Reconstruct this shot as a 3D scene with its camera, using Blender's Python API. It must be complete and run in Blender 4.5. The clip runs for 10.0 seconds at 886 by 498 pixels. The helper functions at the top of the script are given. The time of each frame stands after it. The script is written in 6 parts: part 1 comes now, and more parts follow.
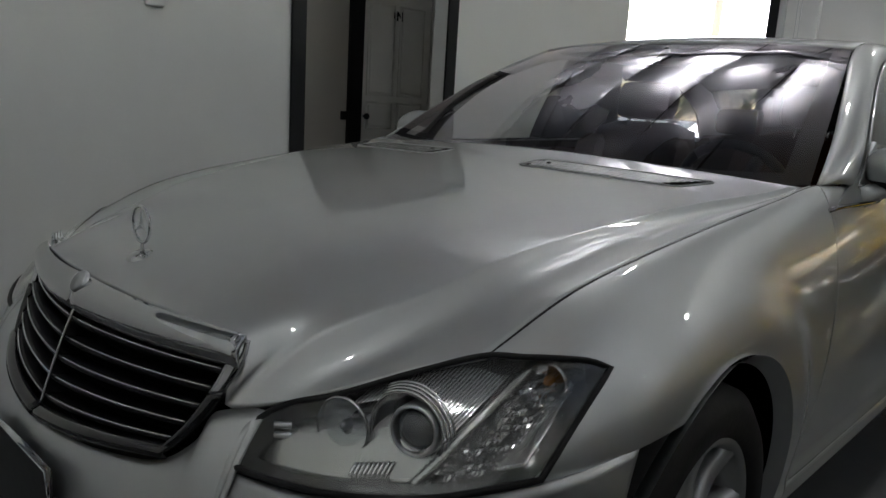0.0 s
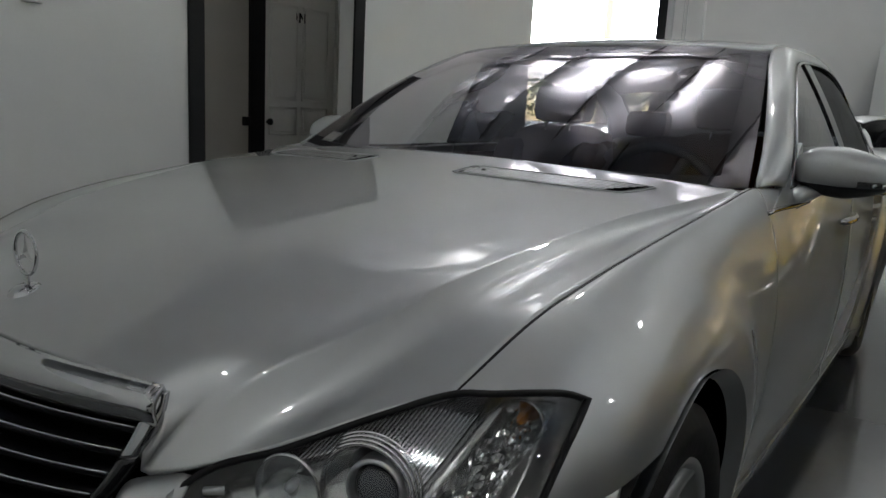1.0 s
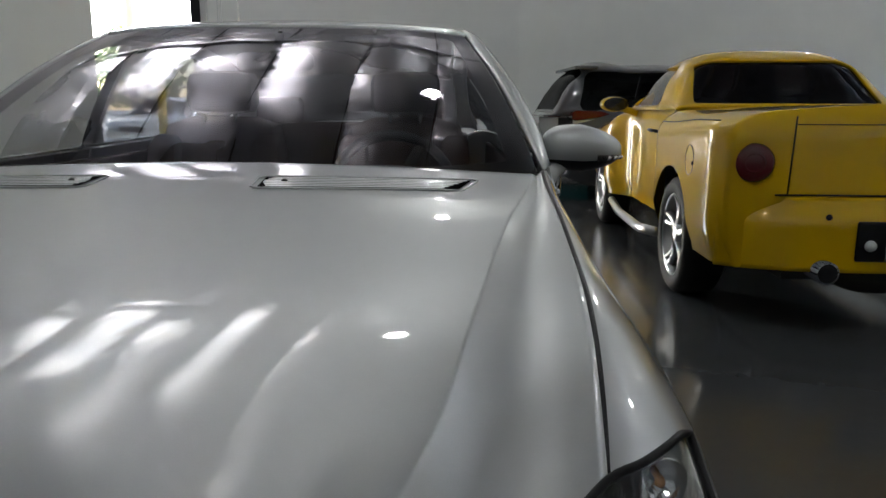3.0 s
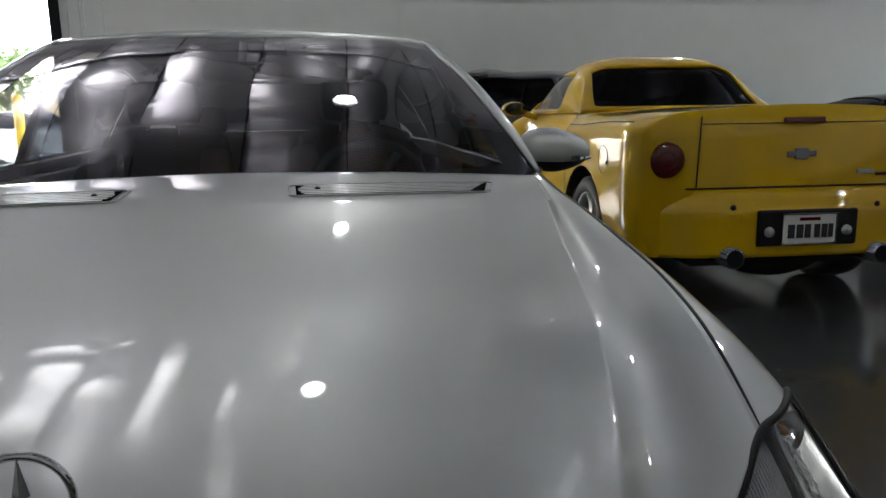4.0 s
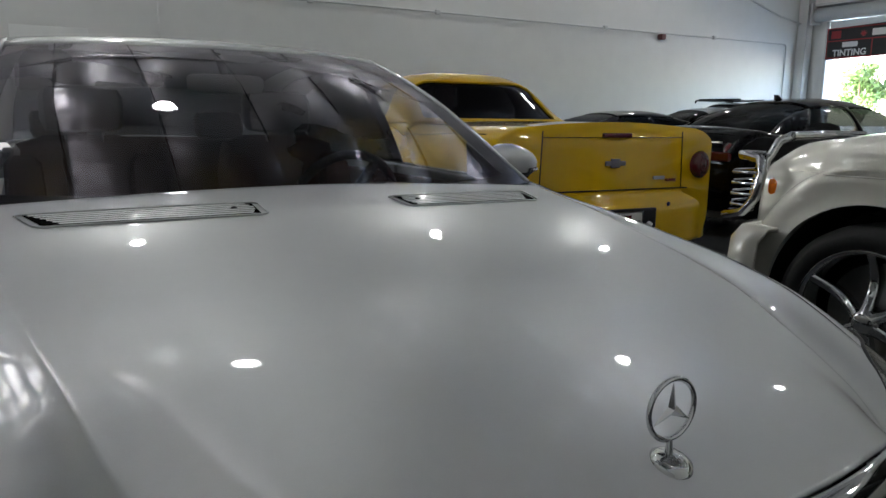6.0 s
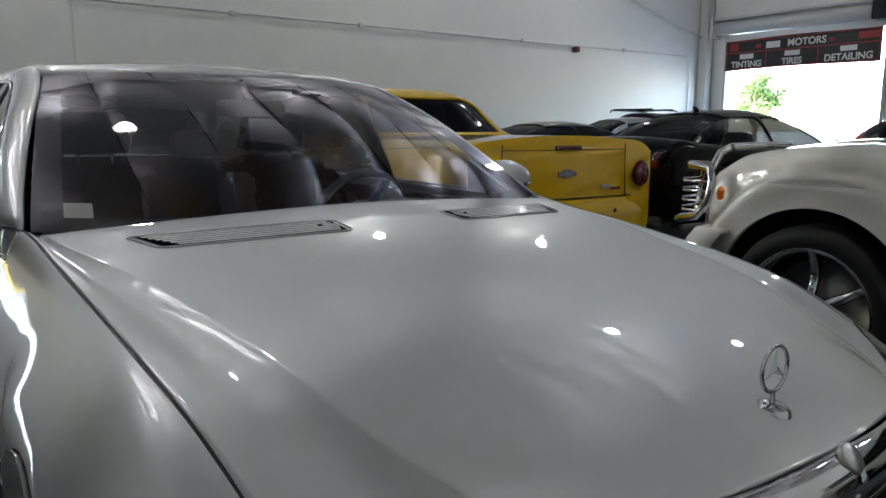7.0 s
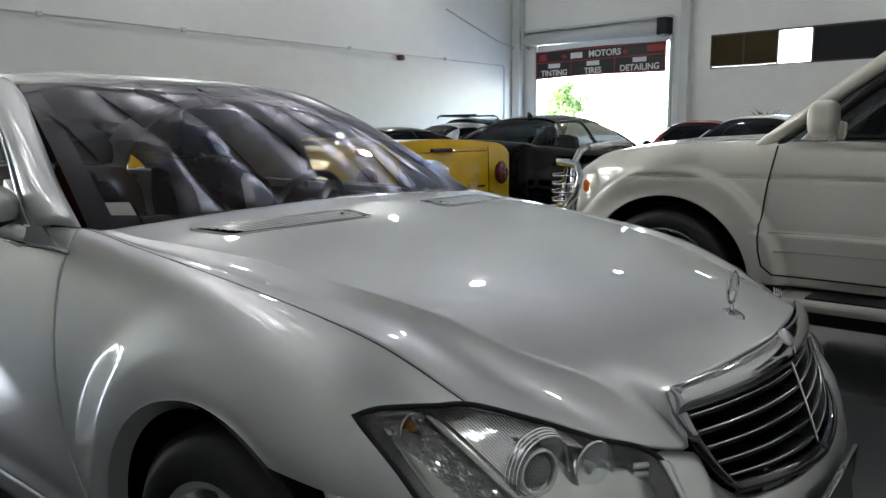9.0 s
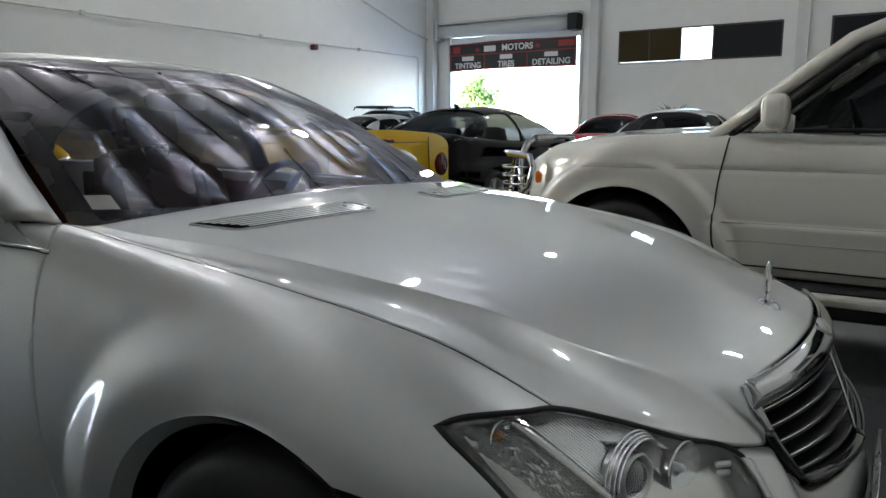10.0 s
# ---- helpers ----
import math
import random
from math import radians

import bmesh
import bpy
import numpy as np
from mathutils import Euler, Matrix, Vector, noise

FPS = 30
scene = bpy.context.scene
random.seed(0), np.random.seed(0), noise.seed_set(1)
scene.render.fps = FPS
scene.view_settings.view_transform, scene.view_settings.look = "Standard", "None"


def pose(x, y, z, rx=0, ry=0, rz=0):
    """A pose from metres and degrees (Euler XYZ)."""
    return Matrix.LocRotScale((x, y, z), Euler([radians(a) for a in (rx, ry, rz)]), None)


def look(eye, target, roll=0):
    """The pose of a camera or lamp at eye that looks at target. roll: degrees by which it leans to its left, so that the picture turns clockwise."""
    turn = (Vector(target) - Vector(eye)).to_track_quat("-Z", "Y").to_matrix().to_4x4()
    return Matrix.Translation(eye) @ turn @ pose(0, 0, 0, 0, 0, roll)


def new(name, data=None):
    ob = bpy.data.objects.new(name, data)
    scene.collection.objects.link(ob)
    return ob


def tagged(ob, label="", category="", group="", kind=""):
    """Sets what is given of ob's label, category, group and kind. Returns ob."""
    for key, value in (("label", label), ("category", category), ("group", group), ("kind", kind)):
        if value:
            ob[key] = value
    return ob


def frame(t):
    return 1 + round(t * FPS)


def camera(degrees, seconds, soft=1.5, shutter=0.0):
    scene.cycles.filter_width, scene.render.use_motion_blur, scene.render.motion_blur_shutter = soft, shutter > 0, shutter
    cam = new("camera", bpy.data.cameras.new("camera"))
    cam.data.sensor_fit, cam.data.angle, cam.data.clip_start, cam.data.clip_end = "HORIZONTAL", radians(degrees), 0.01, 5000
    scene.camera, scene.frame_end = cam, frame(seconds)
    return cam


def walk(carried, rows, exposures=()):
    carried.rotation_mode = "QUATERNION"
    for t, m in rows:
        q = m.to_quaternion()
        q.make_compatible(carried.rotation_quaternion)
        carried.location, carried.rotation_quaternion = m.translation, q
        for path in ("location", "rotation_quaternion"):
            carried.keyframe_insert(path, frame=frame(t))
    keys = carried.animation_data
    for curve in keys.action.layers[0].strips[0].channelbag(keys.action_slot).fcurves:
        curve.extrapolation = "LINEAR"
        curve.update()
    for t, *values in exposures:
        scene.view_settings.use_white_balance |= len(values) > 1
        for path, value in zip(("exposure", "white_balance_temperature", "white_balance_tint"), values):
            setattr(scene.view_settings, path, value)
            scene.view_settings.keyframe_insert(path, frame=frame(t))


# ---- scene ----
cam = camera(62.8, 10.0)
PATH = [
    (0, (1.362, -1.245, 1.147), (0.004, 0.169, 0.754), 3.5),
    (0.5, (1.323, -1.217, 1.148), (0.006, 0.226, 0.719), 1.6),
    (1, (1.22, -1.188, 1.142), (0.058, 0.398, 0.775), 3.1),
    (1.5, (1.117, -1.178, 1.124), (0.128, 0.523, 0.764), 2.6),
    (2, (0.945, -1.146, 1.131), (0.132, 0.649, 0.787), 0.8),
    (2.5, (0.786, -1.151, 1.151), (0.315, 0.754, 0.765), 1.6),
    (2.7, (0.698, -1.126, 1.151), (0.457, 0.82, 0.755), 1.0),
    (3.8, (0.345, -1.189, 1.162), (0.502, 0.777, 0.83), -0.8),
    (4, (0.271, -1.185, 1.153), (0.569, 0.759, 0.791), -0.9),
    (4.5, (0.072, -1.197, 1.191), (0.694, 0.661, 0.787), 2.1),
    (5, (-0.124, -1.233, 1.184), (0.501, 0.639, 0.863), 1.7),
    (5.5, (-0.3, -1.243, 1.208), (0.396, 0.605, 0.89), 2.6),
    (6, (-0.517, -1.201, 1.196), (0.44, 0.519, 0.842), 0.7),
    (6.2, (-0.609, -1.206, 1.214), (0.433, 0.468, 0.877), 0.7),
    (7.3, (-1.006, -1.211, 1.232), (0.245, 0.315, 0.904), -0.2),
    (7.5, (-1.075, -1.198, 1.234), (0.291, 0.225, 0.904), -0.1),
    (8, (-1.252, -1.184, 1.233), (0.27, 0.073, 0.911), -1.1),
    (8.5, (-1.398, -1.219, 1.219), (0.131, 0.026, 0.883), -0.9),
    (9, (-1.499, -1.189, 1.222), (0.01, 0.087, 0.91), -0.6),
    (9.5, (-1.552, -1.056, 1.211), (0.011, 0.15, 0.89), -0.1),
    (10, (-1.582, -0.926, 1.212), (0.071, 0.149, 0.878), -0.2),
]
walk(cam, [(t, look(eye, target, roll)) for t, eye, target, roll in PATH], exposures=[(0.0, 3.55), (1.0, 3.65), (2.5, 3.70), (4.0, 3.52), (4.5, 3.6), (5.0, 3.66), (6.0, 3.67), (7.5, 3.90), (9.0, 4.12), (10.0, 4.08)])


# ---------------------------------------------------------------- light
world = bpy.data.worlds.new("sky")
scene.world = world
world.use_nodes = True
sky = world.node_tree.nodes.new("ShaderNodeTexSky")
sky.sky_type, sky.sun_disc = "NISHITA", False
sky.sun_elevation, sky.sun_rotation = radians(34), radians(-45)
world.node_tree.links.new(sky.outputs[0], world.node_tree.nodes["Background"].inputs[0])
world.node_tree.nodes["Background"].inputs[1].default_value = 0.15
sun = new("sun", bpy.data.lights.new("sun", "SUN"))
sun.data.energy, sun.data.angle, sun.data.color = 5.0, radians(0.5), (1, 0.95, 0.88)
sun.matrix_basis = look((-26, 26, 25), (0, 0, 0))
CEIL, LAMP_Z = 11.0, 7.9
LAMPS = [(x, y) for y in (-2.6, 5.6, 15.0) for x in (0.85, 9.2, 16.2)]
LAMP_W = 10
for lx, ly in LAMPS:
    d = bpy.data.lights.new("high bay light", "POINT")
    d.shadow_soft_size, d.energy, d.color = 0.16, LAMP_W, (0.98, 1.0, 0.99)
    new("high_bay_light", d).matrix_basis = pose(lx, ly, LAMP_Z - 0.12)
# daylight coming in through the opening in the north wall
d = bpy.data.lights.new("opening daylight", "AREA")
d.shape, d.size, d.size_y, d.energy, d.color = "RECTANGLE", 5.3, 1.3, 22, (0.95, 0.98, 1.0)
new("opening_daylight", d).matrix_basis = look((-8.28, 16.32, 4.3), (-8, 6, 4.6))


# ---------------------------------------------------------------- materials
def nodes_of(name):
    m = bpy.data.materials.new(name)
    m.use_nodes = True
    nt = m.node_tree
    return m, nt, nt.nodes["Principled BSDF"]


def surf(name, col, rough=0.5, metal=0.0, coat=0.0, grain=0.0, scale=40.0, bump=0.0, stain=0.0, bscale=None, stretch=(1, 1, 1), rvar=0.0, trans=0.0, ior=1.5, coat_rough=0.03, spec=0.5):
    """A surface with fine grain, large stains, uneven gloss and relief, at real size."""
    m, nt, b = nodes_of(name)
    L, N = nt.links.new, nt.nodes.new
    b.inputs["Roughness"].default_value = rough
    b.inputs["Metallic"].default_value = metal
    b.inputs["Coat Weight"].default_value = coat
    b.inputs["Coat Roughness"].default_value = coat_rough
    b.inputs["Transmission Weight"].default_value = trans
    b.inputs["IOR"].default_value = ior
    b.inputs["Specular IOR Level"].default_value = spec
    b.inputs["Base Color"].default_value = (*col, 1)
    tc = N("ShaderNodeTexCoord")
    mp = N("ShaderNodeMapping")
    mp.inputs["Scale"].default_value = stretch
    L(tc.outputs["Object"], mp.inputs["Vector"])
    n1 = N("ShaderNodeTexNoise")
    n1.inputs["Scale"].default_value, n1.inputs["Detail"].default_value = scale, 5
    L(mp.outputs["Vector"], n1.inputs["Vector"])
    n2 = N("ShaderNodeTexNoise")
    n2.inputs["Scale"].default_value, n2.inputs["Detail"].default_value = max(scale * 0.04, 0.4), 6
    L(mp.outputs["Vector"], n2.inputs["Vector"])
    if grain or stain:
        a = N("ShaderNodeMath"); a.operation = "MULTIPLY_ADD"
        a.inputs[1].default_value, a.inputs[2].default_value = 2 * grain, 1 - grain
        L(n1.outputs["Fac"], a.inputs[0])
        c = N("ShaderNodeMath"); c.operation = "MULTIPLY_ADD"
        c.inputs[1].default_value, c.inputs[2].default_value = 2 * stain, 1 - stain
        L(n2.outputs["Fac"], c.inputs[0])
        d = N("ShaderNodeMath"); d.operation = "MULTIPLY"
        L(a.outputs[0], d.inputs[0]); L(c.outputs[0], d.inputs[1])
        v = N("ShaderNodeVectorMath"); v.operation = "SCALE"
        v.inputs[0].default_value = col
        L(d.outputs[0], v.inputs["Scale"])
        L(v.outputs[0], b.inputs["Base Color"])
    if rvar:
        r = N("ShaderNodeMapRange")
        r.inputs["From Min"].default_value, r.inputs["From Max"].default_value = 0.3, 0.7
        r.inputs["To Min"].default_value, r.inputs["To Max"].default_value = max(rough - rvar, 0.02), rough + rvar
        L(n2.outputs["Fac"], r.inputs["Value"])
        L(r.outputs["Result"], b.inputs["Roughness"])
    if bump:
        p = N("ShaderNodeBump")
        p.inputs["Strength"].default_value, p.inputs["Distance"].default_value = bump, 0.01
        if bscale:
            n3 = N("ShaderNodeTexNoise")
            n3.inputs["Scale"].default_value, n3.inputs["Detail"].default_value = bscale, 4
            L(mp.outputs["Vector"], n3.inputs["Vector"])
            L(n3.outputs["Fac"], p.inputs["Height"])
        else:
            L(n1.outputs["Fac"], p.inputs["Height"])
        L(p.outputs["Normal"], b.inputs["Normal"])
    return m


def paint(name, col, metal=0.6, rough=0.32, flake=0.05, gloss=1.5):
    """Car paint: a metal-flake base under clear coat, with a faint orange peel."""
    m = surf(name, col, rough, metal, 1.0, flake, 900.0, 0.012, 0.02, bscale=160.0)
    m.node_tree.nodes["Principled BSDF"].inputs["Coat IOR"].default_value = gloss
    return m


def clear(name, tint=(1, 1, 1), rough=0.0, dark=0.0, mirror=1.2, shine=(1, 1, 1)):
    """Thin glass: see-through with a mirror gloss that grows at grazing angles."""
    m, nt, b = nodes_of(name)
    nt.nodes.remove(b)
    L, N = nt.links.new, nt.nodes.new
    t, g, f, x = N("ShaderNodeBsdfTransparent"), N("ShaderNodeBsdfGlossy"), N("ShaderNodeLayerWeight"), N("ShaderNodeMixShader")
    t.inputs["Color"].default_value = (*[c * (1 - dark) for c in tint], 1)
    g.inputs["Roughness"].default_value = rough
    g.inputs["Color"].default_value = (*shine, 1)
    f.inputs["Blend"].default_value = 0.5
    p = N("ShaderNodeMath"); p.operation = "POWER"; p.inputs[1].default_value = 5.0
    L(f.outputs["Facing"], p.inputs[0])
    a = N("ShaderNodeMath"); a.operation = "MULTIPLY_ADD"; a.inputs[1].default_value, a.inputs[2].default_value = 0.955, 0.045
    L(p.outputs[0], a.inputs[0])
    k = N("ShaderNodeMath"); k.operation = "MULTIPLY"; k.inputs[1].default_value = mirror; k.use_clamp = True
    L(a.outputs[0], k.inputs[0])
    L(k.outputs[0], x.inputs[0]); L(t.outputs[0], x.inputs[1]); L(g.outputs[0], x.inputs[2])
    L(x.outputs[0], nt.nodes["Material Output"].inputs["Surface"])
    return m


WALL = surf("wall paint", (0.74, 0.745, 0.73), 0.6, grain=0.02, scale=60, bump=0.08, stain=0.05, rvar=0.08)
# beige, with the lobby's dimness darkened into the colour
LOBBY = surf("dimmed beige lobby paint", (0.40, 0.375, 0.335), 0.6, grain=0.03, scale=60, bump=0.08, stain=0.06)
FLOOR = surf("grey epoxy floor", (0.072, 0.075, 0.080), 0.16, grain=0.05, scale=18, bump=0.012, stain=0.12, rvar=0.06, bscale=9.0)
BLACK = surf("black trim", (0.008, 0.008, 0.009), 0.5, spec=0.25, grain=0.2, scale=80, bump=0.05)
# glossless black that paints deep shade into housings, grille and vents
VOID = surf("painted recess shade", (0.004, 0.004, 0.004), 1.0, spec=0.0, grain=0.2, scale=60)
RUBBER = surf("tyre rubber", (0.012, 0.012, 0.0125), 0.62, spec=0.3, grain=0.25, scale=50, bump=0.1, stain=0.2)
DARKGLASS = surf("near black tinted glass", (0.004, 0.004, 0.005), 0.05, spec=0.12, grain=0.05, scale=60)
GLOSSBLACK = surf("gloss black", (0.008, 0.008, 0.01), 0.08, grain=0.1, scale=60, coat=0.5)
CHROME = surf("chrome", (0.54, 0.55, 0.56), 0.06, 1.0, grain=0.03, scale=30, stain=0.03)
SATIN = surf("satin metal", (0.52, 0.53, 0.54), 0.3, 1.0, grain=0.05, scale=80)
ALLOY = surf("silver alloy", (0.45, 0.46, 0.47), 0.34, 0.7, coat=0.4, grain=0.04, scale=200)
SILVER = paint("silver paint", (0.49, 0.502, 0.507), 0.92, 0.48, gloss=1.65)
YELLOW = paint("yellow paint", (0.64, 0.39, 0.0), 0.0, 0.4, gloss=1.5)
YELLOW.node_tree.nodes["Principled BSDF"].inputs["Specular IOR Level"].default_value = 0.1
BLACKP = surf("black paint", (0.002, 0.002, 0.0025), 0.08, spec=0.13, grain=0.05, scale=400)
# darkened pearl tone, painted as the shade along the wagon's grooves
PEARLDARK = surf("painted groove shade", (0.36, 0.35, 0.32), 0.5, grain=0.05, scale=60)
GREYSEAT = surf("grey seat cloth", (0.22, 0.21, 0.2), 0.8, grain=0.15, scale=120, bump=0.1)
PEARL = paint("pearl white paint", (0.55, 0.535, 0.485), 0.1, 0.38)
WHITEP = paint("white paint", (0.75, 0.76, 0.76), 0.0, 0.4)
REDP = paint("red paint", (0.42, 0.01, 0.015), 0.1, 0.4)
GREYP = paint("graphite paint", (0.06, 0.062, 0.07), 0.4, 0.35)
BLUEP = paint("grey blue paint", (0.08, 0.11, 0.15), 0.4, 0.35)
TEALP = paint("teal paint", (0.02, 0.14, 0.15), 0.3, 0.35)
GLASS = clear("windscreen glass", (0.62, 0.61, 0.62), mirror=1.8, shine=(0.97, 0.93, 1.0))
SIDEGLASS = clear("side glass", (0.80, 0.83, 0.82))
TINT = clear("tinted glass", (0.05, 0.055, 0.06), mirror=0.3)
LENS = clear("lamp lens", (0.97, 0.98, 0.98))
DOMEGLASS = clear("dome glass", (0.93, 0.95, 0.97), mirror=0.5)


# ---------------------------------------------------------------- mesh helpers
def lerp(a, b, t):
    return a + (b - a) * t


def sstep(a, b, x):
    t = min(max((x - a) / (b - a), 0.0), 1.0)
    return t * t * (3 - 2 * t)


def curve_of(pts):
    """A smooth function through (s, value) pairs; value is a number or a tuple."""
    ss = np.array([p[0] for p in pts], float)
    vs = np.array([p[1] for p in pts], float)
    if vs.ndim == 1:
        vs = vs[:, None]
    h = np.diff(ss)
    d = np.diff(vs, axis=0) / h[:, None]
    m = np.zeros_like(vs)
    m[0], m[-1] = d[0], d[-1]
    for i in range(1, len(ss) - 1):
        m[i] = (d[i - 1] * h[i] + d[i] * h[i - 1]) / (h[i] + h[i - 1])

    def f(s):
        s = min(max(s, ss[0]), ss[-1])
        i = min(max(int(np.searchsorted(ss, s)) - 1, 0), len(h) - 1)
        t = (s - ss[i]) / h[i]
        v = (2 * t**3 - 3 * t**2 + 1) * vs[i] + (t**3 - 2 * t**2 + t) * h[i] * m[i] + (-2 * t**3 + 3 * t**2) * vs[i + 1] + (t**3 - t**2) * h[i] * m[i + 1]
        return float(v[0]) if len(v) == 1 else tuple(float(c) for c in v)
    return f


def mesh_ob(name, verts, faces, mat, parent=None, smooth=True, label="", thick=0.0, bevel=0.0):
    me = bpy.data.meshes.new(name)
    me.from_pydata([tuple(v) for v in verts], [], [tuple(f) for f in faces])
    me.materials.append(mat)
    if smooth:
        me.polygons.foreach_set("use_smooth", [True] * len(me.polygons))
    ob = new(name, me)
    if parent:
        ob.parent = parent
    if label:
        tagged(ob, label)
    if thick:
        s = ob.modifiers.new("thickness", "SOLIDIFY")
        s.thickness, s.offset = thick, -1
    if bevel:
        s = ob.modifiers.new("edges", "BEVEL")
        s.width, s.segments, s.limit_method = bevel, 2, "ANGLE"
    return ob


def part(name, bm, mat, parent, label="", smooth=False, bevel=0.0):
    me = bpy.data.meshes.new(name)
    bm.to_mesh(me)
    bm.free()
    me.materials.append(mat)
    if smooth:
        me.polygons.foreach_set("use_smooth", [True] * len(me.polygons))
        me.set_sharp_from_angle(angle=radians(40))
    ob = new(name, me)
    if parent:
        ob.parent = parent
    if label:
        tagged(ob, label)
    if bevel:
        s = ob.modifiers.new("edges", "BEVEL")
        s.width, s.segments, s.limit_method = bevel, 2, "ANGLE"
    return ob


def base_of(name, m=None):
    """The empty at a thing's base that its parts hang on."""
    ob = new(name)
    ob.empty_display_size = 0.1
    if m is not None:
        ob.matrix_basis = m
    return ob


def grid(P, us, vs):
    verts = [P(u, v) for v in vs for u in us]
    n = len(us)
    faces = [(j * n + i, j * n + i + 1, (j + 1) * n + i + 1, (j + 1) * n + i) for j in range(len(vs) - 1) for i in range(n - 1)]
    return verts, faces


def span(a, b, n):
    return [a + (b - a) * i / n for i in range(n + 1)]


def clip(verts, faces, f):
    """Keeps the side of a mesh on which f(co) is positive, cut along f = 0."""
    verts = list(verts)
    val = [f(v) for v in verts]
    cuts, out = {}, []

    def cut(a, b):
        key = (min(a, b), max(a, b))
        if key not in cuts:
            t = val[a] / (val[a] - val[b])
            cuts[key] = len(verts)
            verts.append(tuple(lerp(p, q, t) for p, q in zip(verts[a], verts[b])))
        return cuts[key]
    for fc in faces:
        poly = []
        for a, b in zip(fc, fc[1:] + fc[:1]):
            if val[a] >= 0:
                poly.append(a)
            if (val[a] >= 0) != (val[b] >= 0):
                poly.append(cut(a, b))
        if len(poly) > 2:
            out.append(tuple(poly))
    used = sorted({i for fc in out for i in fc})
    new_i = {o: k for k, o in enumerate(used)}
    return [verts[i] for i in used], [tuple(new_i[i] for i in fc) for fc in out]


def flip(verts, faces):
    return [(-x, y, z) for x, y, z in verts], [tuple(reversed(f)) for f in faces]


def box_bm(x0, x1, y0, y1, z0, z1, bm=None):
    bm = bm or bmesh.new()
    vs = [bm.verts.new(p) for p in ((x0, y0, z0), (x1, y0, z0), (x1, y1, z0), (x0, y1, z0), (x0, y0, z1), (x1, y0, z1), (x1, y1, z1), (x0, y1, z1))]
    for f in ((3, 2, 1, 0), (4, 5, 6, 7), (0, 1, 5, 4), (1, 2, 6, 5), (2, 3, 7, 6), (3, 0, 4, 7)):
        bm.faces.new([vs[i] for i in f])
    return bm


def tube(pts, r, n=10, closed=False):
    """A pipe along points; r is a number or one a point."""
    pts = [Vector(p) for p in pts]
    k = len(pts)
    rs = r if isinstance(r, (list, tuple)) else [r] * k
    verts, faces = [], []
    up = None
    for i, p in enumerate(pts):
        a, b = (pts[(i - 1) % k], pts[(i + 1) % k]) if closed else (pts[max(i - 1, 0)], pts[min(i + 1, k - 1)])
        d = (b - a).normalized()
        if up is None:
            up = Vector((0, 0, 1)) if abs(d.z) < 0.9 else Vector((1, 0, 0))
        s = d.cross(up).normalized()
        up = s.cross(d).normalized()
        verts += [p + rs[i] * (math.cos(2 * math.pi * j / n) * s + math.sin(2 * math.pi * j / n) * up) for j in range(n)]
    for i in range(k if closed else k - 1):
        a, b = i * n, ((i + 1) % k) * n
        faces += [(a + j, a + (j + 1) % n, b + (j + 1) % n, b + j) for j in range(n)]
    if not closed:
        faces += [tuple(reversed(range(n))), tuple(range((k - 1) * n, k * n))]
    return verts, faces


def lathe(prof, n=40, axis="x", at=(0, 0, 0)):
    """Turns a profile of (along, radius) round an axis."""
    verts, faces = [], []
    for s, r in prof:
        for j in range(n):
            a = 2 * math.pi * j / n
            c, d = r * math.cos(a), r * math.sin(a)
            p = {"x": (s, c, d), "y": (d, s, c), "z": (c, d, s)}[axis]
            verts.append(tuple(q + w for q, w in zip(p, at)))
    for i in range(len(prof) - 1):
        faces += [(i * n + j, i * n + (j + 1) % n, (i + 1) * n + (j + 1) % n, (i + 1) * n + j) for j in range(n)]
    return verts, faces


def join(*ms):
    V, F = [], []
    for v, f in ms:
        k = len(V)
        V += list(v)
        F += [tuple(i + k for i in fc) for fc in f]
    return V, F


def prism(outline, y0, y1, plane="xz"):
    """A flat outline pushed out between two depths."""
    n = len(outline)
    put = {"xz": lambda a, b, d: (a, d, b), "yz": lambda a, b, d: (d, a, b), "xy": lambda a, b, d: (a, b, d)}[plane]
    v = [put(a, b, y0) for a, b in outline] + [put(a, b, y1) for a, b in outline]
    f = [tuple(range(n)), tuple(reversed(range(n, 2 * n)))] + [(i, n + i, n + (i + 1) % n, (i + 1) % n) for i in range(n)]
    return v, f
GRILLEGREY = surf("grey grille blade", (0.010, 0.010, 0.012), 0.35, 0.0, spec=0.2, grain=0.05, scale=60)
FOIL = surf("insulation foil", (0.80, 0.80, 0.82), 0.29, 0.97, grain=0.06, scale=9, bump=0.05, stain=0.08, bscale=5.0, rvar=0.04, stretch=(1.0, 0.6, 1.0))
SEAM = surf("foil seam tape", (0.16, 0.16, 0.17), 0.4, 0.6, grain=0.2, scale=30)
REDBELL = surf("dark red enamel", (0.10, 0.02, 0.02), 0.4, grain=0.1, scale=30)
BOARD = surf("white board", (0.76, 0.77, 0.76), 0.5, grain=0.03, scale=20, stain=0.04)
FARWALL = surf("dark far wall", (0.16, 0.165, 0.17), 0.5, 0.2, grain=0.06, scale=12, stain=0.12)
STEEL = surf("painted steel", (0.55, 0.56, 0.56), 0.45, grain=0.05, scale=30, stain=0.08)


def turned(ms, axis, at):
    """Turns a mesh made round +x so that it looks along axis, at a place."""
    q = Vector((1, 0, 0)).rotation_difference(Vector(axis).normalized())
    return [tuple(q @ Vector(p) + Vector(at)) for p in ms[0]], ms[1]


def side(ms, sgn):
    return ms if sgn > 0 else flip(*ms)


